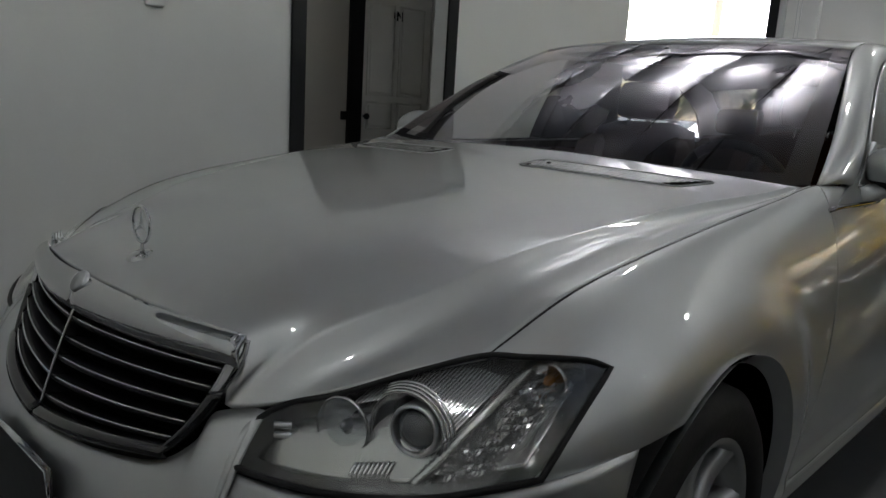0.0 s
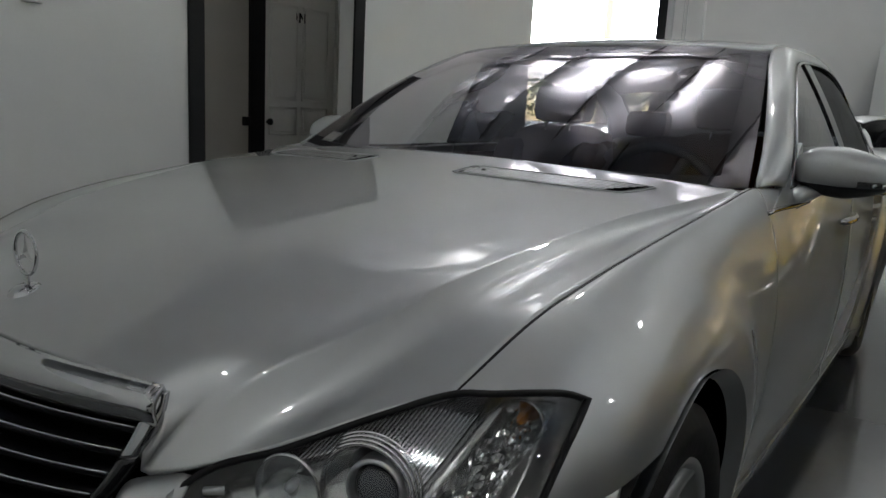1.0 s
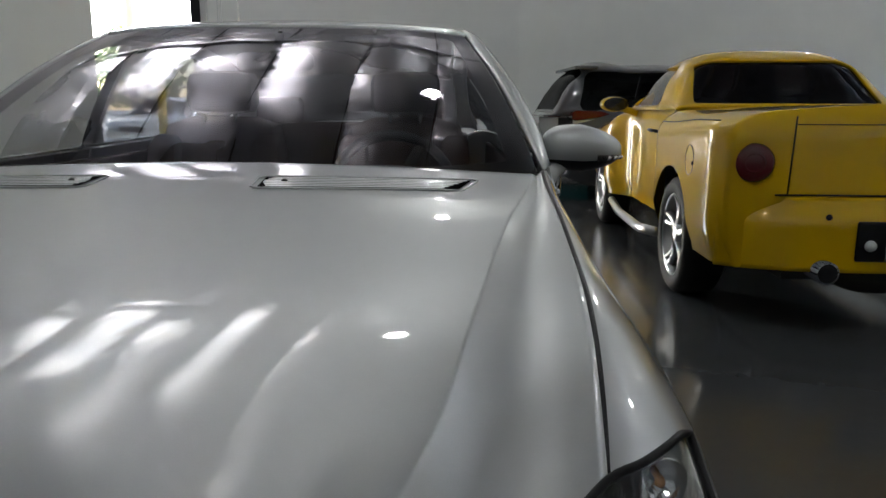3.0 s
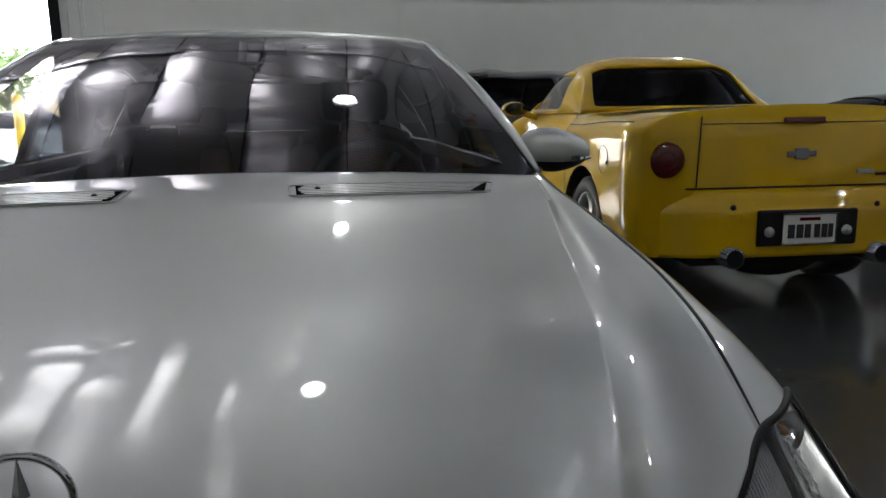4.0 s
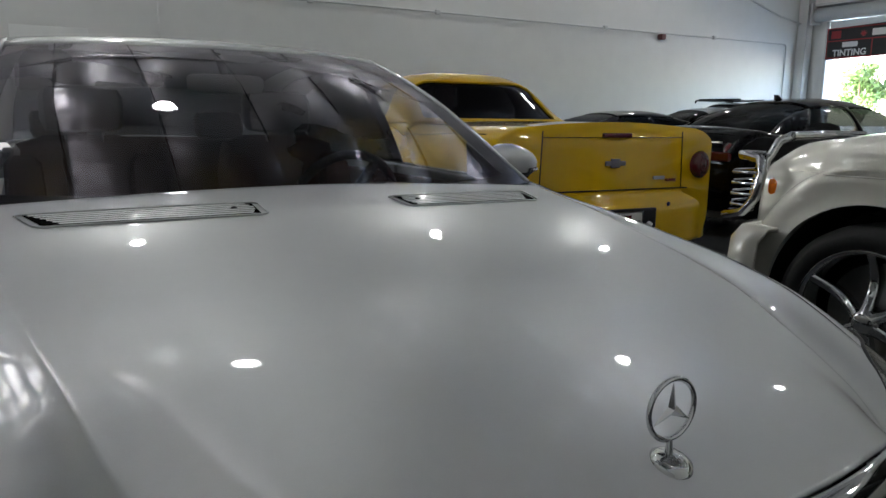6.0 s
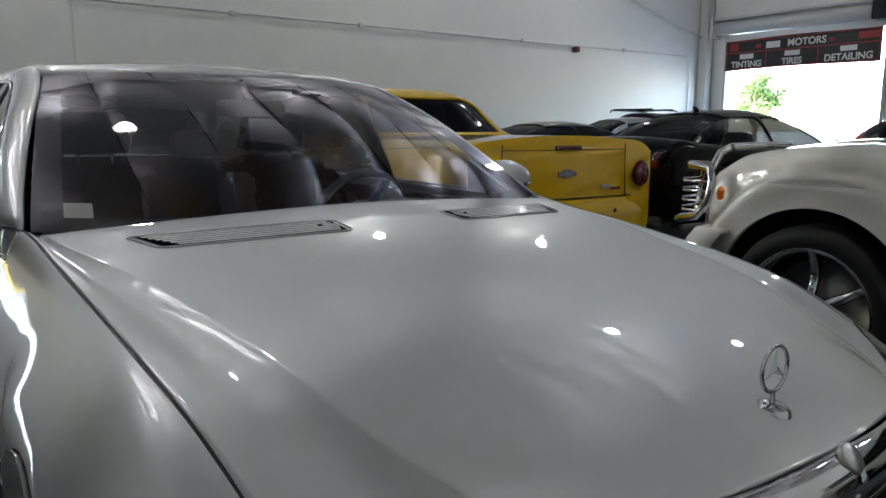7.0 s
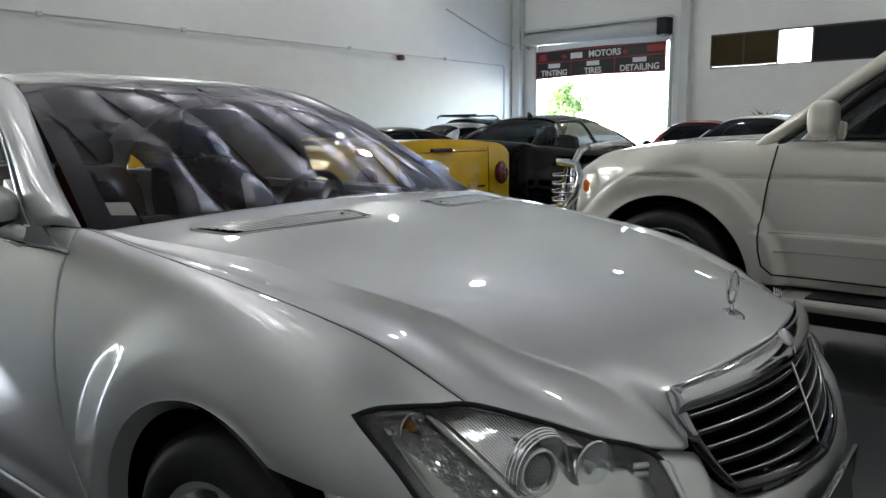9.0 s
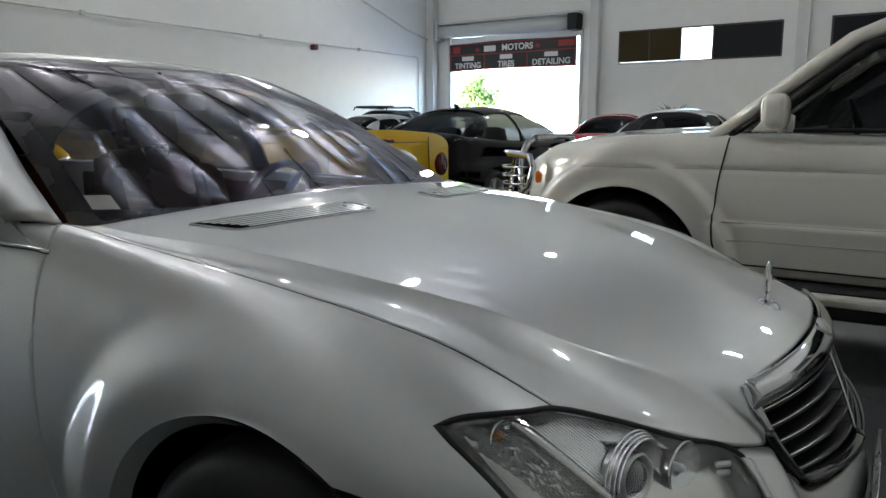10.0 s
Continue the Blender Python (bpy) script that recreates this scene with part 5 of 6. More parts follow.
def side_section(w, zb, zt, crown, roll=0.12, tumble=0.04, n=9, k=8):
    """Half a body section: sill, bulged side, rolled shoulder and crowned top."""
    out = [(w * 0.90, zb)]
    for i in range(1, n + 1):
        t = i / n
        z = zb + (zt - roll - zb) * t
        out.append((w - tumble * (abs(t - 0.55) / 0.55) ** 2.2, z))
    x0, z0 = out[-1]
    for i in range(1, k + 1):
        a = math.pi / 2 * i / k
        out.append((x0 - roll * (1 - math.cos(a)) * 0.9, z0 + roll * math.sin(a)))
    x1, z1 = out[-1]
    for i in range(1, 7):
        t = i / 6
        out.append((x1 * (1 - t) if i < 6 else 0.0, z1 + crown * (1 - (1 - t) ** 2)))
    return out


def sedan(name, m, paint_mat, label, L=4.8, W=1.82, H=1.44, wb=2.8, f_over=0.92, hood_z0=0.72, hood_z1=0.98, deck=1.02, cowl=None, ws_len=0.75, roof_len=1.25, rw_len=0.75, belt=0.96, wr=0.33, rim=ALLOY, glass=TINT, group=""):
    """A car with body, arches, glasshouse, roof, wheels, lamps and mirrors; +y is forward, the origin below its middle."""
    car = tagged(base_of(name, m), label, "car", group)
    h = L / 2
    yf, yr = h - f_over, h - f_over - wb
    cw = cowl if cowl is not None else yf - 0.55
    y1 = cw - ws_len
    y2 = y1 - roof_len
    y3 = y2 - rw_len
    top = curve_of([(-h, deck - 0.30), (-h + 0.06, deck - 0.10), (-h + 0.16, deck - 0.01), (y3, deck), (y2, belt + 0.03), (y1, belt), (cw, hood_z1), (lerp(cw, h, 0.6), lerp(hood_z1, hood_z0, 0.42)), (h - 0.14, hood_z0), (h - 0.04, hood_z0 - 0.10), (h, hood_z0 - 0.26)])
    wid = curve_of([(-h, 0.80), (-h + 0.08, 0.90), (-h + 0.35, 0.965), (yr, 1.0), (0, 1.0), (yf, 1.0), (h - 0.45, 0.95), (h - 0.12, 0.86), (h, 0.72)])
    st = [(y, side_section(W / 2 * wid(y), 0.2 + 0.1 * sstep(h - 0.3, h, abs(y)), top(y), 0.035)) for y in span(-h, h, 64)]
    v, f = ring_loft(st)
    R = wr + 0.045
    v, f = clip(v, f, lambda p: max(min(math.hypot(p[1] - yf, p[2] - wr), math.hypot(p[1] - yr, p[2] - wr)) - R, W * 0.30 - abs(p[0])))
    mesh_ob("body", v, f, paint_mat, car)
    part("chassis", box_bm(-W * 0.3, W * 0.3, -h + 0.3, h - 0.3, 0.18, 0.55), BLACK, car)
    # cabin shell, cut into roof, pillars and panes
    zb, hw, tap = belt - 0.03, W / 2 * 0.90, W / 2 * 0.25
    prof = curve_of([(y3 - 0.10, min(deck, belt + 0.04) - 0.04), (y3, min(deck, belt + 0.04) + 0.01), (lerp(y3, y2, 0.5), lerp(belt, H, 0.62)), (y2, H - 0.055), (lerp(y2, y1, 0.3), H - 0.008), (lerp(y2, y1, 0.6), H), (y1, H - 0.06), (lerp(y1, cw, 0.5), lerp(belt, H, 0.56)), (cw, belt + 0.01), (cw + 0.10, belt - 0.04)])

    def xw(z):
        return hw - tap * max(z - zb, 0) / (H - zb)

    def cab_pt(u, y):
        q = (1 - abs(u) ** 3.4) ** (1 / 3.4) if abs(u) < 1 else 0
        z = zb + max(prof(y) - zb, 0.0) * q
        ends = 1 - 0.10 * sstep(cw - 0.5, cw + 0.1, y) ** 2 - 0.12 * sstep(y3 + 0.6, y3 - 0.1, y) ** 2
        return (u * xw(z) * ends, y, z)
    shell = flipd(grid(cab_pt, [math.sin(math.pi / 2 * t) for t in span(-1, 1, 44)], span(y3 - 0.10, cw + 0.10, 56)))
    ym = (y1 + y2) / 2 - 0.02

    def fwd_line(z):
        return lerp(cw - 0.16, y1 - 0.02, (z - zb) / (H - 0.1 - zb))

    def aft_line(z):
        return lerp(y3 + 0.30, y2 + 0.06, (z - zb) / (H - 0.1 - zb))
    flank_z = lambda p: min(p[2] - zb - 0.035, H - 0.10 - p[2], abs(p[0]) - 0.80 * xw(p[2]))
    panes = [("windscreen", lambda p: min(p[1] - y1 + 0.03, 0.86 * xw(p[2]) - abs(p[0]), p[2] - zb - 0.05, cw + 0.02 - p[1])),
             ("rear_screen", lambda p: min(y2 + 0.02 - p[1], 0.80 * xw(p[2]) - abs(p[0]), p[2] - zb - 0.07, p[1] - y3 - 0.02))]
    for sg in (1, -1):
        panes.append(("front_window", lambda p, sg=sg: min(flank_z(p), sg * p[0], p[1] - ym - 0.035, fwd_line(p[2]) - p[1])))
        panes.append(("rear_window", lambda p, sg=sg: min(flank_z(p), sg * p[0], ym - 0.035 - p[1], p[1] - aft_line(p[2]))))
    mesh_ob("cabin_shell", *clip(*shell, lambda p: -max(fn(p) for _, fn in panes)), paint_mat, car, thick=0.012)
    for nm, fn in panes:
        mesh_ob(nm, *clip(*shell, lambda p: fn(p) + 0.004), TINT if nm in ("rear_screen", "windscreen") else glass, car).visible_shadow = False
    part("interior", box_bm(-W * 0.36, W * 0.36, y3 + 0.1, cw - 0.15, 0.4, belt - 0.05), DARKCABIN, car)
    for x in (-0.36, 0.36):
        cushion("seat", x - 0.24, x + 0.24, (y1 + y2) / 2 - 0.1, (y1 + y2) / 2 + 0.06, 0.6, belt + 0.20, DARKCABIN, car, -0.2)
    for sgn in (1, -1):
        mesh_ob("mirror", *turned(lathe([(-0.05, 0.02), (-0.03, 0.07), (0.03, 0.075), (0.07, 0.05), (0.085, 0.0005)], 18), (0.2 * sgn, 1, 0), (sgn * (W / 2 + 0.07), cw - 0.32, belt + 0.03)), paint_mat, car)
        # lamps sit on the body's corners
        x = sgn * W / 2 * 0.70
        mesh_ob("headlamp", *turned(lathe([(-0.10, 0.13), (0.02, 0.12), (0.07, 0.08), (0.09, 0.0005)], 22), (0.5 * sgn, 1, 0.2), (x, h - 0.24, hood_z0 - 0.11)), LAMPCLEAR, car)
        mesh_ob("tail_lamp", *turned(lathe([(-0.06, 0.15), (0.03, 0.14), (0.06, 0.10), (0.075, 0.0005)], 22), (0.45 * sgn, -1, 0), (x * 1.05, -h + 0.13, deck - 0.20)), LAMPRED, car)
        for y in (yf, yr):
            wheel(car, sgn * (W / 2 - 0.12), y, wr, 0.22, rim, 5, sgn, twin=0.14, width_a=0.24)
    part("front_grille", box_bm(-0.36, 0.36, h - 0.035, h + 0.012, hood_z0 - 0.30, hood_z0 - 0.14), BLACK, car, bevel=0.02)
    part("lower_intake", box_bm(-0.55, 0.55, h - 0.06, h + 0.005, 0.26, 0.36), BLACK, car, bevel=0.02)
    return car


# yellow retro pickup
pk = tagged(base_of("pickup_truck", pose(2.885, 3.43, 0, 0, 0, -2.4)), "glossy yellow retro roadster pickup with tonneau lid", "truck")
PKL0, PKL1, PWB, PWR = -0.93, 3.85, 2.946, 0.372


def pk_width(y, z):
    base = 0.80
    rear = 0.155 * sstep(0.78, 0.40, y)
    front = 0.165 * sstep(2.15, 2.45, y)
    ends = 1 - 0.09 * sstep(-0.74, -0.95, y) ** 1.6 - 0.45 * sstep(3.2, 3.9, y) ** 1.3
    low = 0.05 * sstep(0.55, 0.33, z)
    top = 0.0
    return (base + rear + front) * ends - low


def pk_section(y):
    zt = 1.155 if y < 2.1 else 1.155 - 0.20 * sstep(2.1, 3.9, y)
    out = []
    zb = 0.36
    sh = 0.98 - 0.06 * sstep(2.1, 2.6, y) + 0.055 * sstep(0.2, -0.5, y)
    for i in range(15):
        t = i / 14
        z = lerp(zb, sh, t)
        out.append((pk_width(y, z), z))
    x0, z0 = out[-1]
    inset = 0.80 * (1 - 0.17 * sstep(-0.62, -0.95, y)) * (1 - 0.35 * sstep(2.6, 3.9, y)) - 0.06
    inset = min(inset, x0 - 0.05)
    for i in range(1, 9):
        a = math.pi / 2 * i / 8
        out.append((x0 - (x0 - inset) * (1 - math.cos(a)), z0 + (zt - z0) * math.sin(a)))
    for i in range(1, 7):
        t = i / 6
        out.append((inset * (1 - t) if i < 6 else 0.0, zt + 0.03 * (1 - (1 - t) ** 2)))
    return out


st = [(y, pk_section(y)) for y in span(PKL0, PKL1, 90)]
v, f = ring_loft(st)
v, f = clip(v, f, lambda p: max(min(math.hypot(p[1], p[2] - PWR), math.hypot(p[1] - PWB, p[2] - PWR)) - 0.44, 0.55 - abs(p[0])))
mesh_ob("body", v, f, YELLOW, pk)
part("chassis", box_bm(-0.5, 0.5, -0.7, 3.5, 0.25, 0.6), BLACK, pk)
for sgn in (1, -1):
    for y in (0, PWB):
        wheel(pk, sgn * 0.80, y, PWR, 0.26, SATIN, 5, sgn, twin=0.13, width_a=0.26, rim_k=0.70)
        vv, ff = lathe([(sgn * 0.45, 0.42), (sgn * 0.86, 0.435)], 40, "x", (0, y, PWR))
        vv, ff = clip(vv, ff, lambda p: p[2] - 0.3)
        mesh_ob("wheel_housing", vv, ff, BLACK, pk)
    # running board
    rb = tube([(sgn * 0.90, 0.52, 0.30), (sgn * 0.94, 0.9, 0.27), (sgn * 0.94, 1.8, 0.27), (sgn * 0.90, 2.4, 0.30)], 0.035, 10)
    mesh_ob("running_board", *rb, SATIN, pk)
    # tail lamps: round, deep red, with inner rings
    c = Vector((sgn * 0.775, -0.925, 0.895))
    ax = (0.22 * sgn, -1, 0.03)
    mesh_ob("tail_lamp", *turned(lathe([(-0.03, 0.100), (0.012, 0.098), (0.026, 0.085), (0.034, 0.055), (0.037, 0.0005)], 36), ax, c), LAMPRED, pk, label="round dark red tail lamp")
    mesh_ob("lamp_ring", *turned(lathe([(0.020, 0.050), (0.038, 0.052), (0.040, 0.044), (0.032, 0.040)], 30), ax, c), LAMPRED, pk)
    mesh_ob("exhaust_tip", *tube([(sgn * 0.43, -0.80, 0.365), (sgn * 0.43, -1.075, 0.365)], 0.058, 20), CHROME, pk)
    mesh_ob("exhaust_bore", *lathe([(-1.078, 0.048), (-1.076, 0.0005)], 20, "y", (sgn * 0.43, 0, 0.365)), BLACK, pk)
    mesh_ob("side_marker", *turned(lathe([(0, 0.035), (0.012, 0.03), (0.015, 0.0005)], 12), (sgn, 0, 0), (sgn * 0.925, -0.50, 0.76)), LAMPRED, pk)
    mv, mf = turned(lathe([(-0.06, 0.05), (-0.04, 0.085), (0.03, 0.095), (0.08, 0.06), (0.095, 0.0005)], 24), (0.1 * sgn, 1, 0), (sgn * 0.98, 2.02, 1.20))
    mesh_ob("door_mirror", [(sgn * 0.98 + (x - sgn * 0.98) * 1.3, y, 1.20 + (z - 1.20) * 0.72) for x, y, z in mv], mf, YELLOW, pk)
    mesh_ob("mirror_stalk", *tube([(sgn * 0.78, 2.0, 1.12), (sgn * 0.93, 2.02, 1.17)], 0.03, 10), YELLOW, pk)
    mv, mf = lathe([(1.952, 0.082), (1.951, 0.0005)], 24, "y", (sgn * 0.98, 0, 1.20))
    mesh_ob("mirror_face", [(sgn * 0.98 + (x - sgn * 0.98) * 1.3, y, 1.20 + (z - 1.20) * 0.72) for x, y, z in mv], mf, GLOSSBLACK, pk)
    mesh_ob("door_handle", *tube([(sgn * 0.81, 1.05, 0.99), (sgn * 0.845, 1.1, 1.0), (sgn * 0.845, 1.2, 1.0), (sgn * 0.81, 1.26, 0.99)], 0.012, 8), BLACK, pk)
fy = -0.42
mesh_ob("fuel_door", *tube([(-(pk_width(fy + 0.085 * math.cos(a), 0.90 + 0.085 * math.sin(a)) + 0.001), fy + 0.085 * math.cos(a), 0.875 + 0.085 * math.sin(a)) for a in span(0, 2 * math.pi, 28)[:-1]], 0.0016, 6, True), FRAMEBR, pk, label="round fuel door joint")
mesh_ob("fuel_door_latch", *lathe([(0, 0.012), (0.006, 0.010), (0.008, 0.0005)], 12, "x", (-(pk_width(fy - 0.08, 0.875)) - 0.006, fy - 0.075, 0.86)), BLACK, pk)
for sgn in (1, -1):
    for yd in (0.82, 2.12):
        mesh_ob("door_joint", *tube([(sgn * (pk_width(yd, z) + 0.0015), yd, z) for z in span(0.42, 0.97, 8)], 0.0035, 6), BLACK, pk)
# tail: lid joints, gate outline, bumper joint
for x in (-0.60, 0.60):
    mesh_ob("gate_joint", *tube([(x * 0.975, -0.931, 1.125), (x, -0.931, 0.735)], 0.0042, 6), BLACK, pk)
mesh_ob("gate_joint", *tube([(x, -0.9315, 0.735) for x in span(-0.66, 0.66, 4)], 0.0055, 6), BLACK, pk)
mesh_ob("lid_joint", *tube([(x, -0.9305, 1.085) for x in span(-0.58, 0.58, 4)], 0.0028, 6), BLACK, pk)
for sgn in (1, -1):
    mesh_ob("lid_joint", *tube([(sgn * (pk_section(y)[17][0] + 0.001), y, pk_section(y)[17][1]) for y in span(-0.78, 0.75, 20)], 0.004, 6), BLACK, pk)


def low_tail(x, z):
    """The rear bumper's fuller shape below the gate."""
    return -0.955 - 0.075 * sstep(0.72, 0.60, z) * (1 - 0.25 * (abs(x) / 0.8) ** 2) + 0.16 * (abs(x) / 0.95) ** 4


bp = grid(lambda x, z: (x, low_tail(x, z) + 0.0, z), span(-0.92, 0.92, 40), span(0.36, 0.725, 14))
mesh_ob("rear_bumper", bp[0], bp[1], YELLOW, pk, thick=0.05)
part("plate_recess", box_bm(-0.29, 0.29, -1.045, -1.02, 0.42, 0.62), BLACK, pk, bevel=0.012)
plt = part("licence_plate", box_bm(-0.152, 0.152, -1.056, -1.048, 0.438, 0.592), WHITEPLATE, pk, "white licence plate")
for k, (x0, x1) in enumerate(((-0.125, -0.085), (-0.075, -0.035), (-0.028, 0.008), (0.028, 0.062), (0.070, 0.104), (0.110, 0.138))):
    part("plate_mark", box_bm(x0, x1, -1.0585, -1.0555, 0.465, 0.540), PLATEBAR, plt)
part("plate_mark", box_bm(-0.06, 0.06, -1.0585, -1.0555, 0.560, 0.578), LAMPRED, plt)
mesh_ob("plate_frame", *tube([(-0.158, -1.056, 0.432), (0.158, -1.056, 0.432), (0.158, -1.056, 0.598), (-0.158, -1.056, 0.598)], 0.006, 8, True), CHROME, pk)
for sgn in (1, -1):
    mesh_ob("plate_lamp", *turned(lathe([(0, 0.03), (0.012, 0.026), (0.016, 0.0005)], 16), (0, -1, 0), (sgn * 0.225, -1.045, 0.50)), LAMPCLEAR, pk)
    mesh_ob("parking_sensor", *turned(lathe([(0, 0.016), (0.004, 0.015), (0.005, 0.0005)], 14), (0, -1, 0), (sgn * 0.42, low_tail(0.42, 0.63) - 0.002, 0.635)), BLACK, pk)
part("brake_light", box_bm(-0.12, 0.12, -0.955, -0.93, 1.085, 1.115), LAMPRED, pk, bevel=0.008)
# emblem as a plain bow shape, and the small script as bars
part("emblem", box_bm(-0.085, 0.085, -0.942, -0.932, 0.90, 0.93, box_bm(-0.038, 0.038, -0.943, -0.932, 0.886, 0.946)), GREYSEAT, pk, "plain metal emblem", bevel=0.004)
part("script_bar", box_bm(0.34, 0.44, -0.938, -0.931, 0.80, 0.822), SATIN, pk)
part("script_bar", box_bm(0.45, 0.54, -0.938, -0.931, 0.785, 0.803), LAMPRED, pk)
# spare wheel slung below the bed
vv, ff = lathe([(-0.10, 0.2), (-0.11, 0.33), (-0.06, 0.37), (0.06, 0.37), (0.11, 0.33), (0.10, 0.2)], 40, "y", (0.08, -0.52, 0.40))
mesh_ob("spare_tyre", [(x, y, z * 0.55 + 0.13) for x, y, z in vv], ff, RUBBER, pk)
# cab: one shell clipped into roof, glass and pillars
cab_prof = curve_of([(0.66, 1.165), (0.80, 1.28), (0.92, 1.40), (1.02, 1.50), (1.14, 1.56), (1.35, 1.592), (1.6, 1.585), (1.78, 1.545), (1.95, 1.44), (2.15, 1.30), (2.34, 1.165)])


def cab_at(u, y):
    zt = cab_prof(y)
    a = abs(u)
    hw0 = 0.76
    e = 3.6
    k = (1 - a**e) ** (1 / e) if a < 1 else 0
    zz = 1.15 + (zt - 1.15) * k
    x = a * (hw0 - 0.10 * (zz - 1.15) / 0.45)
    return (math.copysign(x, u), y, zz)


us_ = [math.sin(math.pi / 2 * t) for t in span(-1, 1, 60)]
cabg = grid(cab_at, us_, span(0.66, 2.34, 60))


def rearglass(p):
    return min(1.06 - p[1], p[1] - 0.68, 0.66 - abs(p[0]) - 0.30 * (p[2] - 1.15), p[2] - 1.185, 1.50 - p[2])


def sideglass(p):
    return min(abs(p[0]) - 0.50, p[1] - 1.22, 2.25 - p[1] - (p[2] - 1.15) * 0.95, p[2] - 1.185, 1.47 - p[2])


def windglass(p):
    return min(p[1] - 1.84 - 0.0, 0.60 - abs(p[0]), 1.47 - p[2], p[2] - 1.175)


mesh_ob("cab_shell", *flipd(clip(*cabg, lambda p: -max(rearglass(p), sideglass(p), windglass(p)))), YELLOW, pk, thick=0.02)
mesh_ob("rear_glass", *flipd(clip(*cabg, lambda p: rearglass(p) + 0.004)), DARKGLASS, pk, label="dark tinted rear glass")
for sgn in (1, -1):
    mesh_ob("side_glass", *flipd(clip(*cabg, lambda p: min(sideglass(p) + 0.004, sgn * p[0]))), SIDEGLASS, pk).visible_shadow = False
mesh_ob("wind_glass", *flipd(clip(*cabg, lambda p: windglass(p) + 0.004)), SIDEGLASS, pk).visible_shadow = False
part("cab_interior", box_bm(-0.6, 0.6, 0.9, 2.1, 0.5, 1.10), DARKCABIN, pk)


# white off-road wagon with brush guard
def pebble(at, size, e):
    """A softened box: a rounded lump with flat sides."""
    pw = lambda c: math.copysign(abs(c) ** e, c)
    return grid(lambda a, b: (at[0] + size[0] * pw(math.cos(b)) * pw(math.cos(a)), at[1] + size[1] * pw(math.cos(b)) * pw(math.sin(a)), at[2] + size[2] * pw(math.sin(b))), span(0, 2 * math.pi, 48), span(-math.pi / 2, math.pi / 2, 28))


WAGONGLASS = clear("smoked wagon glass", (0.13, 0.14, 0.145), mirror=0.6)
SMOKED = clear("smoked saloon glass", (0.42, 0.45, 0.44), mirror=0.42)
ow = tagged(base_of("offroad_wagon", pose(3.22, 0.40, 0)), "pearl white off-road wagon with chrome brush guard", "car")
OWR, OWF, OWB = 0.40, 0.06, -2.675
zt_ow = curve_of([(-3.45, 1.12), (-0.55, 1.17), (-0.40, 1.175), (-0.1, 1.165), (0.3, 1.135), (0.55, 1.085), (0.66, 1.02)])


def ow_w(y, z):
    w = 0.845 - 0.07 * sstep(0.25, 0.66, y) ** 1.5
    r = math.hypot(y - OWF, z - OWR)
    r2 = math.hypot(y - OWB, z - OWR)
    w += 0.062 * sstep(0.66, 0.625, min(r, r2)) * sstep(0.25, 0.40, z) - 0.016 * sstep(0.61, 0.50, min(r, r2)) * sstep(0.25, 0.40, z)
    w += 0.026 * sstep(0.722, 0.702, z) * sstep(0.42, 0.46, z) * sstep(-0.40, -0.48, y) * sstep(-2.15, -2.05, y)
    w -= 0.006 * math.exp(-((z - 0.985) / 0.014) ** 2)
    w -= 0.03 * sstep(0.50, 0.40, z)
    return w


def ow_sec(y):
    zb, zt = (0.46, zt_ow(y))
    sh = zt - 0.13
    out = []
    for i in range(60):
        z = lerp(zb, sh, i / 59)
        out.append((ow_w(y, z) - 0.02 * sstep(0.7, 1.0, z), z))
    x0, z0 = out[-1]
    for i in range(1, 9):
        a = math.pi / 2 * i / 8
        out.append((x0 - 0.11 * (1 - math.cos(a)), z0 + (zt - z0) * math.sin(a)))
    x1 = out[-1][0]
    for i in range(1, 8):
        t = i / 7
        out.append((x1 * (1 - t) if i < 7 else 0.0, zt + 0.035 * (1 - (1 - t) ** 2) - 0.012 * math.exp(-((t - 0.25) / 0.08) ** 2)))
    return out


